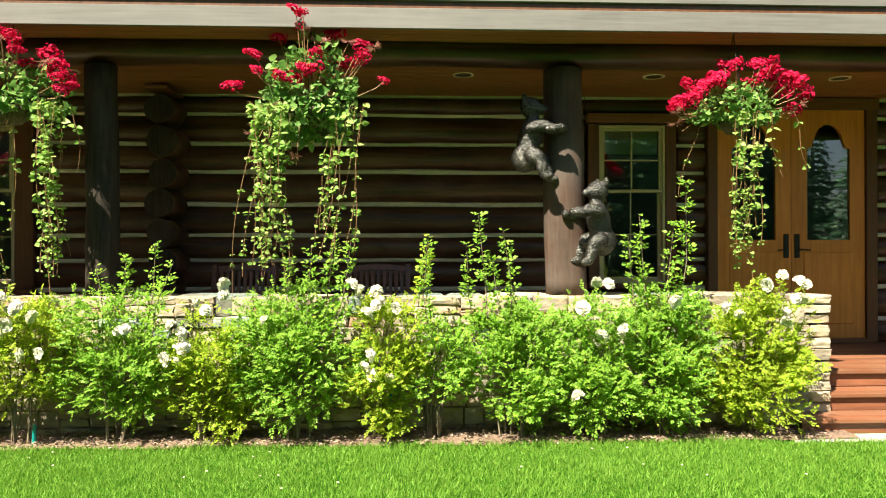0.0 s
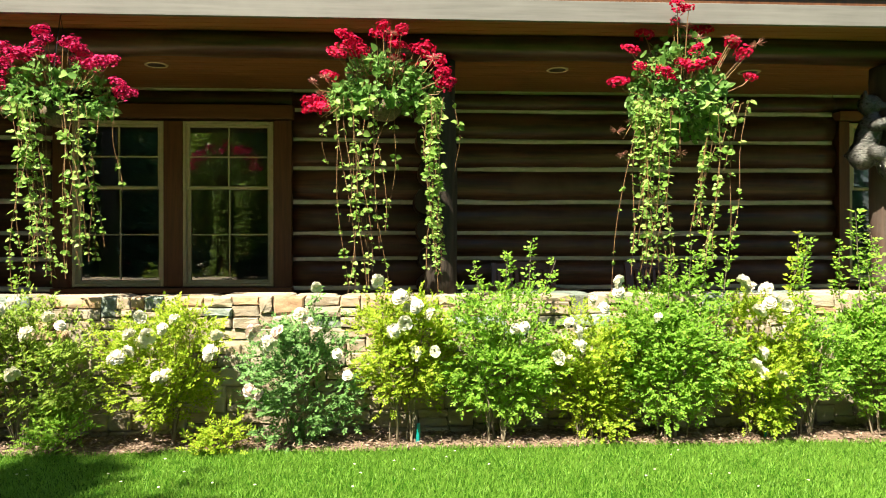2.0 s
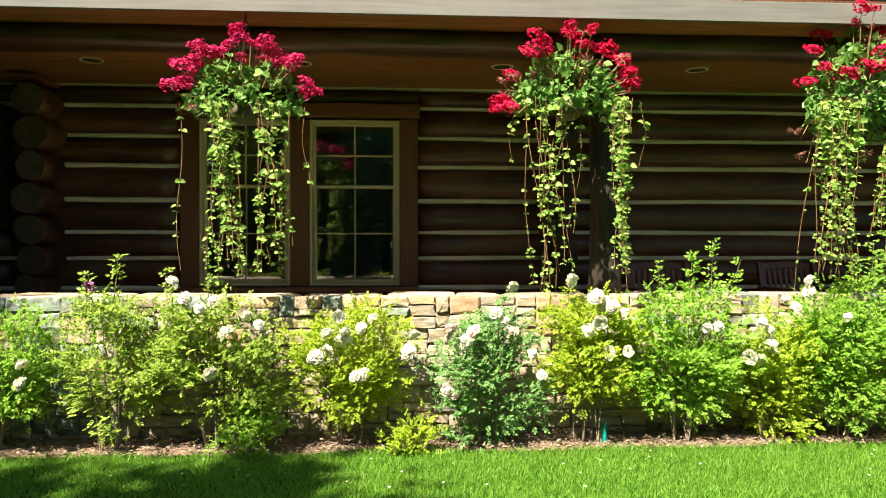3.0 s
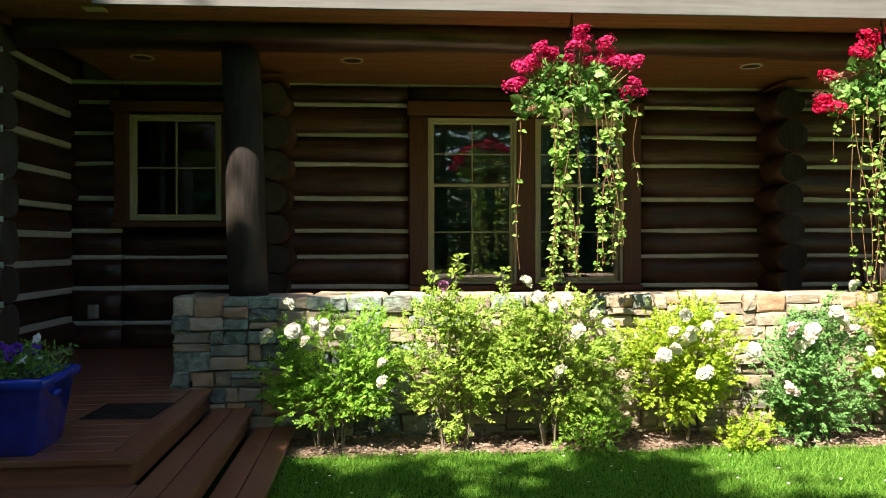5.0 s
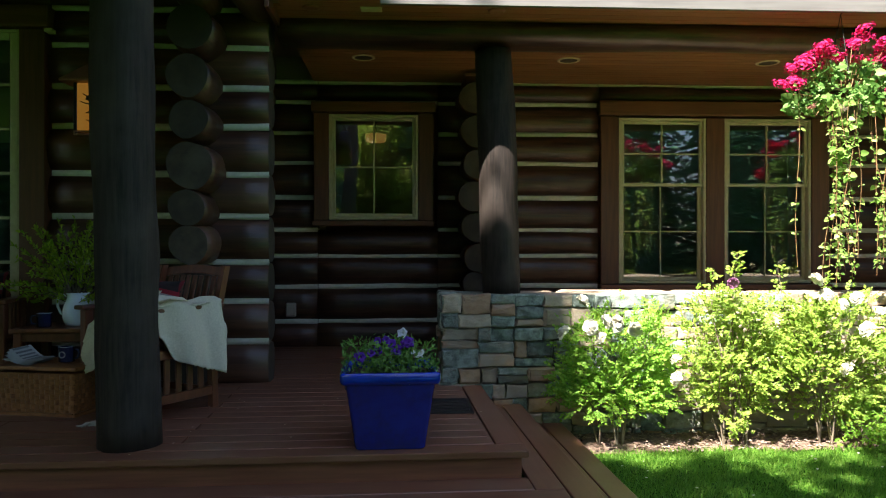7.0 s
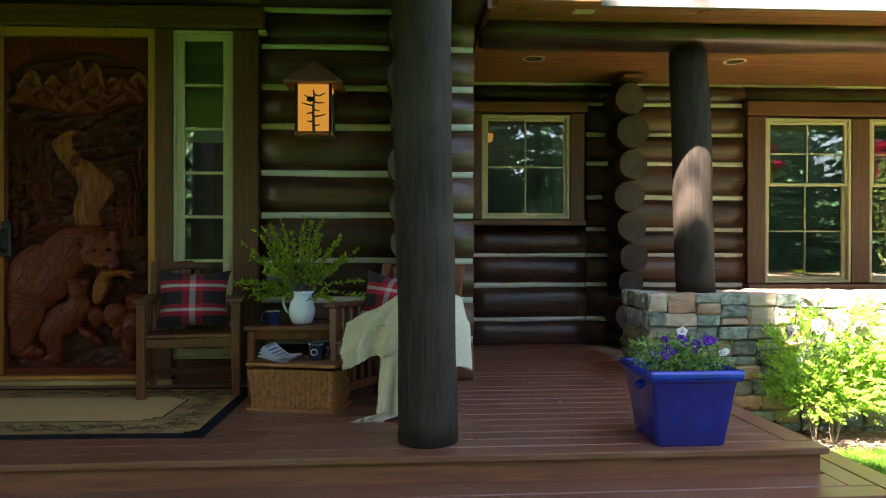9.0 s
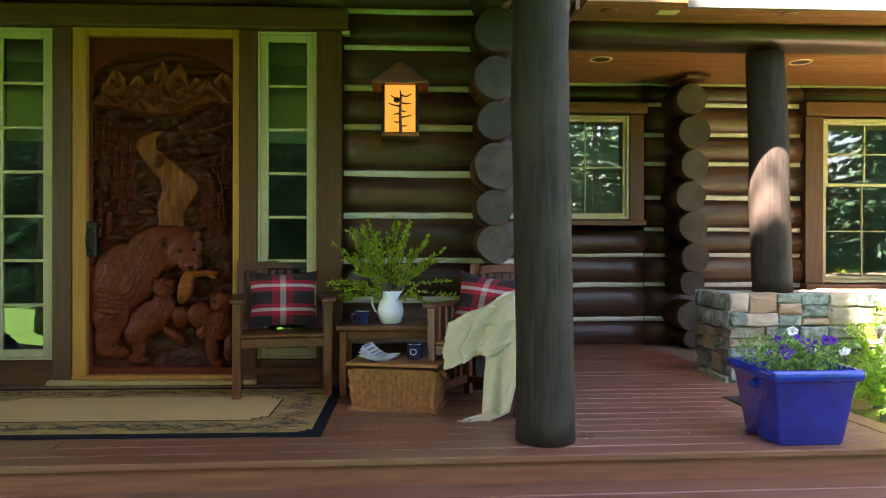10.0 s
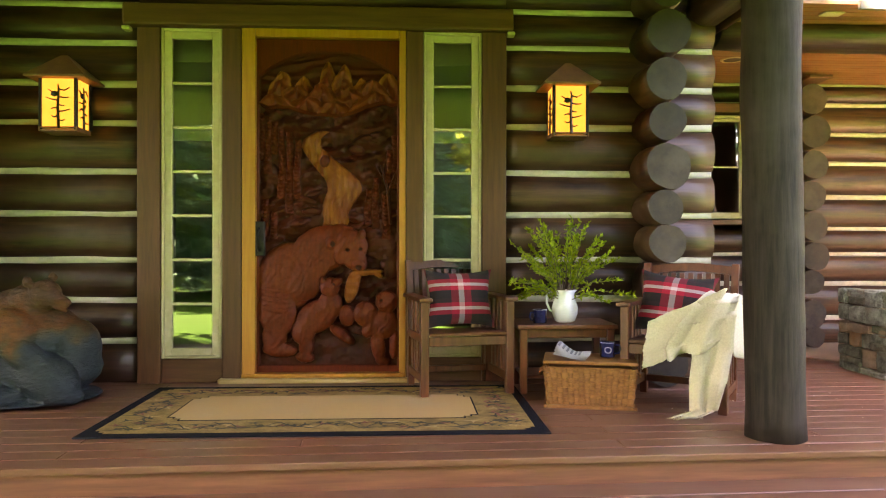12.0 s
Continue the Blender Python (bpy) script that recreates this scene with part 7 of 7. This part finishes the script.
for mat in ("purple", "petunia_white"):
    verts, faces = [], []
    for j, (r, z) in enumerate(((0.004, -0.03), (0.008, -0.008), (0.022, 0.0), (0.031, -0.004))):
        for k in range(15):
            a = 2 * math.pi * k / 15
            w = 1 + (0.13 * math.cos(5 * a) if j == 3 else 0)
            verts.append((r * w * math.cos(a), r * w * math.sin(a), z + (0.004 * math.cos(10 * a) if j == 3 else 0)))
    for j in range(3):
        for k in range(15):
            faces.append((j * 15 + k, j * 15 + (k + 1) % 15, (j + 1) * 15 + (k + 1) % 15, (j + 1) * 15 + k))
    me = bpy.data.meshes.new("blossom")
    me.from_pydata(verts, [], faces)
    me.materials.append(M[mat])
    trumpet[mat] = me
rng = random.Random(31)
for k in range(20):
    mat = "petunia_white" if k % 7 == 0 else "purple"
    ob = new("blossom", trumpet[mat])
    ob.parent = petunias
    s = rng.uniform(0.6, 0.95)
    ob.matrix_basis = Matrix.Translation((rng.gauss(0.03, 0.12), rng.uniform(-0.22, 0.12), rng.uniform(0.1, 0.2))) @ Euler((radians(rng.uniform(15, 80)), radians(rng.uniform(-35, 35)), rng.uniform(-0.6, 0.6))).to_matrix().to_4x4() @ Matrix.Scale(s, 4)

branches = thing("cut_branches", (-10.09, 5.72, DECK + 0.64), "cut yellow-green leafy branches arranged in the pitcher", "plant arrangement")
tips = []
for k in range(46):
    a = rng.uniform(-1.4, 1.4)
    ln = rng.uniform(0.26, 0.56)
    if abs(a) > 1.0:
        ln *= 0.85
    tip = Vector((math.sin(a) * ln, rng.uniform(-0.2, 0.16), math.cos(a) * ln * 0.98 + 0.03 - 0.1 * (abs(a) > 1.0)))
    root = Vector((rng.uniform(-0.03, 0.03), rng.uniform(-0.03, 0.03), -0.04))
    mid_ = root.lerp(tip, 0.5) + Vector((0, 0, 0.06))
    bm = bmesh.new()
    tube(bm, [root, mid_, tip], [0.0035, 0.0025, 0.001], 5, caps=False)
    part("stem", bm, "cane", branches)
    tips.append((root, mid_, tip))
P, D = [], []
for root, mid_, tip in tips:
    for _ in range(66):
        f = rng.uniform(0.24, 1.02)
        p = root.lerp(mid_, f * 2) if f < 0.5 else mid_.lerp(tip, f * 2 - 1)
        P.append(p)
        D.append((tip - root).normalized() * 0.7 + Vector((rng.gauss(0, 0.6), rng.gauss(0, 0.6), rng.gauss(0.1, 0.5))))
n = len(P)
leaf_mesh("leaves", [scatter(LEAF, np.array(P), np.array(D), jitter(rs, n, 0.5) + (0, -0.4, 1), rs.uniform(0.024, 0.044, n), rs.uniform(0.015, 0.025, n))], ["sprig"], branches)

# ---- lawn blades, mulch chips, fallen petals, plant stakes ----
n = 180000
gx, gy = rs.uniform(-6.85, 6.2, n), 4.25 + 1.33 * rs.uniform(0, 1, n) ** 0.9
edge = np.array([5.50 + 0.05 * noise.noise((x * 1.7, 3.3, 0)) + 0.03 * noise.noise((x * 9, 1.3, 0)) for x in gx])
keep = (gy < edge) | (rs.uniform(0, 1, n) < 0.02)
keep &= ~((gx > 3.1) & (gy > 5.43))
gx, gy = gx[keep], gy[keep]
n = len(gx)
tuft = np.array([noise.noise((x * 3, y * 3, 0)) for x, y in zip(gx, gy)])
ln = rs.uniform(0.018, 0.045, n) * (1 + 0.35 * tuft) * np.where(gy > 5.4, 1.35, 1.0)
lean = rs.normal(0, 0.42, (n, 3)) + np.stack([0.3 * tuft, np.zeros(n), np.zeros(n)], 1)
lean[:, 2] = 1
tagged(leaf_mesh("grass", [scatter(BLADE, np.stack([gx, gy, np.full(n, GROUND)], 1), lean, jitter(rs, n, 1) + (0, -0.5, 0), ln, rs.uniform(0.003, 0.0055, n))], ["blade"]), "short green grass blades of the mown lawn", "grass", kind="stuff")

n = 5200
cx, cy = rs.uniform(-6.75, 3.5, n), rs.uniform(5.46, 5.94, n)
tagged(leaf_mesh("mulch_chips", [scatter(LEAF, np.stack([cx, cy, GROUND + 0.03 + rs.uniform(0, 0.018, n)], 1), jitter(rs, n, 1) * (1, 1, 0.2), jitter(rs, n, 0.25) + (0, 0, 1), rs.uniform(0.02, 0.06, n), rs.uniform(0.01, 0.022, n))], ["chip"]), "shredded brown bark chips under the roses", "mulch", kind="stuff")
n = 80
px_, py_ = rs.uniform(-6.6, 3.0, n), rs.uniform(4.5, 5.5, n)
on_deck = rs.uniform(0, 1, n) < 0.3
px_ = np.where(on_deck, rs.uniform(-9.6, -7.4, n), px_)
py_ = np.where(on_deck, rs.uniform(4.2, 5.9, n), py_)
pz = np.where(on_deck, DECK + 0.003, GROUND + rs.uniform(0.03, 0.055, n))
tagged(leaf_mesh("fallen_petals", [scatter(ROUND, np.stack([px_, py_, pz], 1), jitter(rs, n, 1) * (1, 1, 0.1), np.tile((0, 0, 1.0), (n, 1)), np.where(on_deck, 0.014, 0.02), np.where(on_deck, 0.01, 0.015))], ["petal"]), "fallen white rose petals on lawn and deck", "petals", kind="stuff")
for x, z, tall in ((-2.26, GROUND + 0.015, 0.15), (0.256, GROUND + 0.015, 0.4)):
    st = thing("plant_stake", (x, 5.58, z), "small teal plastic plant stake in the mulch", "plant stake", "plant stakes")
    bm = bmesh.new()
    tube(bm, [(0, 0, 0), (0.004, 0, tall)], [0.016, 0.013], 6)
    part("stake", bm, "teal", st)
    part("foot", block((-0.04, -0.03, 0), (0.05, 0.03, 0.012), 0.004), "teal", st)


# ---- trees out of view, for window reflections and to block sun and sky ----
def spruce(sd, h, r, bare):
    rs, rng = np.random.RandomState(sd), random.Random(sd)
    t = thing("spruce_tree", (0, 0, GROUND), "tall dark green spruce out of view, for reflections and to block light", "tree", "spruces")
    bm = bmesh.new()
    tube(bm, [(0, 0, -0.2), (0.05, 0, h * 0.4), (0, 0, h)], [0.26, 0.17, 0.03], 9)
    part("trunk", bm, "bark", t, smooth=True)
    P, D, U, S = [], [], [], []
    z = bare
    while z < h - 0.2:
        reach = r * (1 - z / h) ** 0.8 + 0.15
        arms = 9 if z < h * 0.7 else 6
        for k in range(arms):
            a = 2 * math.pi * (k + rng.random()) / arms
            ln = reach * rng.uniform(0.7, 1.12)
            c, s = math.cos(a), math.sin(a)
            m = int(9 + ln * 12)
            f = rs.uniform(0.12, 1, m)
            sw = rs.normal(0, 0.11, m) * ln * f
            P.append(np.stack([c * ln * f - s * sw, s * ln * f + c * sw, z + 0.1 * ln * f - 0.42 * ln * f ** 2 + rs.normal(0, 0.06, m)], 1))
            D.append(np.stack([c - s * rs.normal(0, 0.8, m), s + c * rs.normal(0, 0.8, m), rs.normal(-0.35, 0.25, m)], 1))
            U.append(np.array((0, 0, 1.0)) + jitter(rs, m, 0.7))
            S.append(rs.uniform(0.24, 0.52, m))
        z += 0.28 + 0.24 * rng.random()
    P, D, U, S = map(np.concatenate, (P, D, U, S))
    leaf_mesh("crown", [scatter(SPRAY, P, D, U, S, S * 0.7)], ["needle"], t)
    return t


def aspen(at, top, wide, deep, sd):
    """Added unseen leafy tree: trunk, limbs and an uneven crown of small leaf sprays."""
    rs, rng = np.random.RandomState(sd), random.Random(sd)
    t = thing("aspen_tree", at, "leafy green tree added out of view for shade and reflections", "tree", "aspens")
    mid = top - deep
    bm = bmesh.new()
    tube(bm, [(0, 0, -0.2), (0.08, 0.05, mid * 0.5), (0, 0, mid), (0.05, 0, top - 0.5)], [0.2, 0.15, 0.1, 0.02], 9)
    part("trunk", bm, "bark", t, smooth=True)
    P = []
    for k in range(34):
        while True:
            v = rs.uniform(-1, 1, 3)
            if 0.25 < (v ** 2).sum() < 1:
                break
        c = v * np.array((wide * 0.86, wide * 0.86, deep * 0.9)) + np.array((0, 0, mid))
        bm = bmesh.new()
        tube(bm, [(0, 0, max(1.5, c[2] - 1.6)), (c[0] * 0.5, c[1] * 0.5, c[2] - 0.5), tuple(c)], [0.05, 0.03, 0.01], 5, caps=False)
        part("limb", bm, "bark", t)
        P.append(c + rs.normal(0, 1, (300, 3)) * np.array((0.3, 0.3, 0.32)) * wide / 2)
    P = np.concatenate(P)
    inside = (P[:, 0] / wide) ** 2 + (P[:, 1] / wide) ** 2 + ((P[:, 2] - mid) / deep) ** 2 < 1.08
    P = P[inside]
    n = len(P)
    leaf_mesh("crown", [scatter(ROUND, P, jitter(rs, n, 1) + (0, 0, -0.3), jitter(rs, n, 0.6) + (0, 0, 1), rs.uniform(0.1, 0.17, n), rs.uniform(0.1, 0.16, n))], ["rose_olive"], t)
    return t


tall, mid_tree = spruce(1, 22.0, 4.4, 6.4), spruce(2, 13.0, 3.0, 0.9)
tall.matrix_basis = pose(-15.7, -0.6, GROUND)
mid_tree.matrix_basis = pose(-9.0, -17.5, GROUND)
# Left spruces, unseen, placed so that their shade covers the entry.
for x, y, turn in ((-19.8, 1.2, 150), (-21.7, -0.9, 220), (-24.3, -0.5, 20), (-27.5, -2.2, 95)):
    copy_thing(tall, pose(x, y, GROUND, 0, 0, turn))
# Unseen back row: mirrored in the windows, and blocks low sky.
for x, y, turn, size in ((-28.5, -14.5, 10, 0.9), (-24.5, -16.0, 60, 0.64), (-20.0, -22.0, 180, 0.65), (-16.5, -22.5, 240, 0.65), (-11.8, -17.5, 300, 0.85), (-8.6, -16.2, 330, 0.9),
                         (-5.2, -19.6, 20, 0.42), (1.8, -19.8, 140, 0.45), (9.2, -19.5, 260, 0.44), (16.5, -18.0, 200, 0.5)):
    copy_thing(tall, pose(x, y, GROUND, 0, 0, turn) @ Matrix.Scale(size, 4))
for x, y, turn in ((-25.5, -11.5, 140), (-31.0, -19.0, 10), (-27.5, -21.0, 60), (-23.5, -20.0, 110), (-15.5, -20.0, 210), (-12.0, -21.5, 260), (-5.5, -24.0, 310)):
    copy_thing(mid_tree, pose(x, y, GROUND, 0, 0, turn))
for k in range(12):
    copy_thing(mid_tree, pose(-8.5 + 2.2 * k, -14.0 - 1.8 * (k % 2), GROUND, 0, 0, 83 * k) @ Matrix.Scale(0.74 + 0.07 * (k % 3), 4))
# Near trees added unseen to keep front sky off the entry.
for x, y, turn, size in ((-13.6, -7.4, 75, 0.72), (-11.2, -6.8, 130, 0.74)):
    copy_thing(mid_tree, pose(x, y, GROUND, 0, 0, turn) @ Matrix.Scale(size, 4))
for k in range(5):
    copy_thing(mid_tree, pose(-25 + 3.3 * k, -9.5 - 1.4 * (k % 2), GROUND, 0, 0, 71 * k) @ Matrix.Scale(0.84 + 0.09 * (k % 3), 4))
# Trees added at both ends to block side sky from the porch.
for x, y, turn in ((15, -7, 20), (17.5, -3.5, 90), (15.5, 0, 160), (18, 3.5, 230), (15, 6.5, 300), (17, 9.5, 10), (-22, 4.5, 40), (-24, 7.5, 120), (-20.5, 8.5, 200)):
    copy_thing(mid_tree, pose(x, y, GROUND, 0, 0, turn) @ Matrix.Scale(0.5 if x > 0 else 1.0, 4))
# Far row added to close the bright horizon gap in the reflections.
for k in range(24):
    copy_thing(mid_tree, pose(-44 + 3.1 * k, -27 - 2.5 * (k % 3), GROUND, 0, 0, 47 * k) @ Matrix.Scale((0.8 if k < 12 else 0.5) + 0.12 * (k % 4), 4))
# Unseen crowns placed to cast the shade on lawn, steps and entry.
aspen((-9.2, -1.65, GROUND), 11.7, 1.7, 3.4, 5)
aspen((-10.9, -1.65, GROUND), 11.7, 1.7, 3.4, 8)
aspen((-14.0, -0.53, GROUND), 15.6, 2.7, 4.0, 6)
aspen((-12.96, -2.44, GROUND), 13.6, 1.1, 1.6, 9)
# Small unseen crown placed to shade the lower part of one post.
aspen((-12.9, -1.2, GROUND), 14.26, 0.72, 1.25, 12)
aspen((-14.26, -1.84, GROUND), 15.4, 1.9, 3.4, 7)
# Low unseen trees added for brighter window reflections.
for k, (x, y, top) in enumerate(((-17.0, -11.5, 6.5), (-21.0, -12.0, 7.0), (-13.0, -12.5, 6.0), (-9.0, -11.5, 6.5), (-25.0, -9.0, 6.0))):
    aspen((x, y, GROUND), top, 2.3, 2.7, 20 + k)

# ---- pieces: stones of the porch wall ----
rng = random.Random(5)
stone_wall = thing("stone_wall", (0, 0, 0), "dry-laid tan and grey ledge stone wall along the porch", "wall", kind="structure")
SW = dict(x0=-7.62, x1=3.75, y0=5.935, y1=6.58, z0=0.10, z1=1.2)
part("core", block((SW["x0"] + 0.04, SW["y0"] + 0.045, 0.05), (SW["x1"] - 0.04, SW["y1"] - 0.03, SW["z1"] - 0.035), 0), "joint", stone_wall)


def stone_mesh(w, h, d, rng):
    """A roughly squared stone, w wide, h high, d deep, its face to -y, with chipped rounded edges."""
    b = min(w, h) * rng.uniform(0.06, 0.11)
    verts, faces = [], []
    jit = [(rng.uniform(-0.1, 0.1) * min(w, 0.16), rng.uniform(-0.09, 0.09) * min(h, 0.12)) for _ in range(4)]
    corners = ((0, 0), (w, 0), (w, h), (0, h))
    for inset, y in ((0.0, d), (0.0, b * 0.7), (b * 0.45, b * 0.16), (b * 1.3, -rng.uniform(0, 0.008))):
        for (cx, cz), (jx, jz) in zip(corners, jit):
            sx, sz = (1 if cx == 0 else -1), (1 if cz == 0 else -1)
            verts.append((cx + sx * inset + jx * (0.4 if y >= d else 1) * 0.6, y + rng.uniform(-0.004, 0.004), cz + sz * inset + jz * 0.6))
            mx, mz = ((w / 2, cz) if cx == 0 and cz == 0 or cx == w and cz == h else (cx, h / 2))
            ox, oz = (0, sz) if mx == w / 2 else (sx, 0)
            verts.append((mx + ox * inset + rng.uniform(-0.01, 0.01), y + rng.uniform(-0.004, 0.004), mz + oz * inset + rng.uniform(-0.008, 0.008)))
    for r in range(3):
        for k in range(8):
            faces.append((r * 8 + k, r * 8 + (k + 1) % 8, (r + 1) * 8 + (k + 1) % 8, (r + 1) * 8 + k))
    c = len(verts)
    verts.append((w / 2 + rng.uniform(-0.15, 0.15) * w, -rng.uniform(0.0, 0.012), h / 2 + rng.uniform(-0.2, 0.2) * h))
    for k in range(8):
        faces.append((24 + k, 24 + (k + 1) % 8, c))
    return verts, faces


def ashlar(length, z0, z1, rng):
    """Random ledge stone layout as (s, z, w, h): tall bands cut again and again into lying pieces."""
    out = []

    def cut(s, z, w, h):
        small = w < 0.34 and h < 0.15
        if (small and (rng.random() < 0.6 or w < 0.17 or h < 0.095)) or (w < 0.13 and h < 0.2) or (h < 0.075 and w < 0.42):
            out.append((s, z, w, h))
        elif h > 0.3 or (h > 0.1 and w < h * rng.uniform(1.2, 2.3)):
            f = rng.uniform(0.32, 0.68)
            cut(s, z, w, h * f)
            cut(s, z + h * f, w, h * (1 - f))
        else:
            f = rng.uniform(0.3, 0.7)
            cut(s, z, w * f, h)
            cut(s + w * f, z, w * (1 - f), h)

    z = z0
    for h in (0.24, 0.33, 0.29, 1.0):
        h = min(h, z1 - z)
        if h < 0.02:
            break
        s = 0.0
        while s < length - 0.01:
            w = rng.uniform(0.45, 0.9)
            w = length - s if length - s - w < 0.25 else w
            cut(s, z, w, h)
            s += w
        z += h
    return out


def lay(layout, m, parent, rng, single, depth=0.13):
    """Stones for which single() holds are pieces of their own; the rest, behind the roses, stay one joined part."""
    spare_v, spare_f = [], []
    for s, z, w, h in layout:
        g = rng.uniform(0.004, 0.012)
        verts, faces = stone_mesh(w - g, h - g, depth, rng)
        place = m @ Matrix.Translation((s + g / 2, rng.uniform(-0.02, 0.014), z + g / 2))
        if not single(s, z):
            o = len(spare_v)
            spare_v += [place @ Vector(v) for v in verts]
            spare_f += [tuple(o + k for k in f) for f in faces]
            continue
        # Left end mostly grey: lichen, plus its cool shade put into the colour.
        mat = rng.choices(("stone", "stone_rust", "stone_grey"), (0.16, 0.1, 0.74) if s < 1.8 else (0.66, 0.2, 0.14))[0]
        ob = raw("stone", verts, faces, mat, parent)
        ob.matrix_basis = place
    if spare_v:
        ob = raw("joined_stones", spare_v, spare_f, "stone_joined", parent, "tan ledge stones behind the roses")
        ob["kind"] = "stuff"


front = ashlar(SW["x1"] - SW["x0"], SW["z0"], SW["z1"], rng)
lay(front, Matrix.Translation((SW["x0"], SW["y0"], 0)), stone_wall, rng, lambda s, z: s < 1.7 or (z > 0.86 and s < 9.2))
side = ashlar(SW["y1"] - SW["y0"], 0.5, SW["z1"], rng)
lay(side, Matrix.Translation((SW["x0"], SW["y1"], 0)) @ Matrix.Rotation(radians(-90), 4, "Z"), stone_wall, rng, lambda s, z: True)
s = SW["x0"]
while s < SW["x1"] - 0.05:                      # flat top stones
    w = min(rng.uniform(0.3, 0.75), SW["x1"] - s)
    verts, faces = stone_mesh(w - 0.012, 0.6, 0.05, rng)
    ob = raw("cap_stone", verts, faces, rng.choice(("stone", "stone", "stone_grey")), stone_wall)
    ob.matrix_basis = Matrix.Translation((s + 0.006, SW["y0"] + 0.03, SW["z1"] - 0.012 + rng.uniform(-0.008, 0.006))) @ Matrix.Rotation(radians(-90), 4, "X")
    s += w

# ---- pieces: deck boards, nosings, risers and steps ----
deck = thing("deck", (0, 0, 0), "red-brown stained plank deck before the entry", "deck", kind="structure")


def boards_x(parent, x0, x1, y0, y1, top, pitch=0.1405, cuts=(), mat="deck", gap=0.0035, thick=0.028):
    y, row = y0, 0
    stock = {}
    while y < y1 - 0.03:
        wide = min(pitch, y1 - y) - gap
        stops = [x0, *[c + (0.6 if row % 2 else -0.5) for c in cuts if x0 + 1 < c < x1 - 1], x1]
        for a, b in zip(stops, stops[1:]):
            key = (round(b - a, 3), round(wide, 3))
            if key not in stock:
                me = bpy.data.meshes.new("board")
                bm = block((0, 0, -thick), (b - a - 0.003, wide, 0), 0.0035)
                bm.to_mesh(me)
                bm.free()
                stock[key] = me
            ob = link_mesh("board", stock[key], mat, parent)
            ob.matrix_basis = Matrix.Translation((a, y, top + rng.uniform(-0.0012, 0.0012)))
        y += pitch
        row += 1


EDGE_X, EDGE_Y = -7.28, 4.21
boards_x(deck, -15.2, EDGE_X - 0.145, EDGE_Y + 0.145, 8.2, DECK, cuts=(-12.3, -9.6))
part("nosing", block((-15.2, EDGE_Y, DECK - 0.034), (EDGE_X, EDGE_Y + 0.14, DECK + 0.001), 0.007, segments=2), "deck", deck)
part("nosing", block((EDGE_X - 0.14, EDGE_Y + 0.143, DECK - 0.034), (EDGE_X, 5.93, DECK + 0.001), 0.007, segments=2), "deck_y", deck)
part("riser", block((-15.2, EDGE_Y + 0.03, 0.39), (EDGE_X - 0.03, EDGE_Y + 0.055, DECK - 0.036), 0.002), "riser", deck)
part("riser", block((EDGE_X - 0.055, EDGE_Y + 0.057, 0.39), (EDGE_X - 0.03, 5.93, DECK - 0.036), 0.002), "riser", deck)
porch_deck = thing("porch_deck", (0, 0, 0), "red-brown stained plank floor of the porch", "deck", kind="structure")
boards_x(porch_deck, -7.62, 3.74, 6.6, 8.07, DECK - 0.006, cuts=(-4, 0))
steps = thing("entry_steps", (0, 0, 0), "stained plank steps wrapping round the entry deck", "steps", kind="structure")
for k, (z, out) in enumerate(((0.405, 0.29), (0.27, 0.58))):
    yo, xo = EDGE_Y - out, EDGE_X + out
    part("tread", block((-15.2, yo, z - 0.034), (xo - 0.15, yo + 0.14, z), 0.006, segments=2), "deck", steps)
    part("tread", block((-15.2, yo + 0.146, z - 0.034), (xo - 0.29, yo + 0.33, z), 0.004), "deck", steps)
    part("tread", block((xo - 0.14, yo, z - 0.034), (xo, 5.95, z), 0.006, segments=2), "deck_y", steps)
    part("tread", block((xo - 0.285, yo + 0.146, z - 0.034), (xo - 0.147, 5.95, z - 0.001), 0.006, segments=2), "deck_y", steps)
    part("riser", block((-15.2, yo + 0.03, z - 0.14), (xo - 0.03, yo + 0.055, z - 0.036), 0.002), "riser", steps)
    part("riser", block((xo - 0.055, yo + 0.057, z - 0.14), (xo - 0.03, 5.95, z - 0.036), 0.002), "riser", steps)
askew = Matrix.Translation((EDGE_X, EDGE_Y, 0)) @ Matrix.Rotation(0.0325, 4, "Z") @ Matrix.Translation((-EDGE_X, -EDGE_Y, 0))
deck.matrix_basis = steps.matrix_basis = askew
side_steps = thing("side_steps", (0, 0, 0), "red-brown plank steps at the end of the stone wall", "steps", kind="structure")
boards_x(side_steps, 3.765, 8.5, 6.38, 8.07, DECK)
for z, yo, xo in ((DECK, 6.24, 3.765), (0.405, 5.95, 3.6), (0.27, 5.66, 3.36)):
    part("tread", block((xo, yo, z - 0.034), (8.5, yo + 0.14, z), 0.006, segments=2), "deck", side_steps)
    if z < DECK:
        part("tread", block((max(xo, 3.765) if z > 0.3 else xo, yo + 0.146, z - 0.034), (8.5, yo + 0.3, z), 0.004), "deck", side_steps)
    part("riser", block((xo + 0.02, yo + 0.03, z - 0.14), (8.5, yo + 0.055, z - 0.036), 0.002), "riser", side_steps)
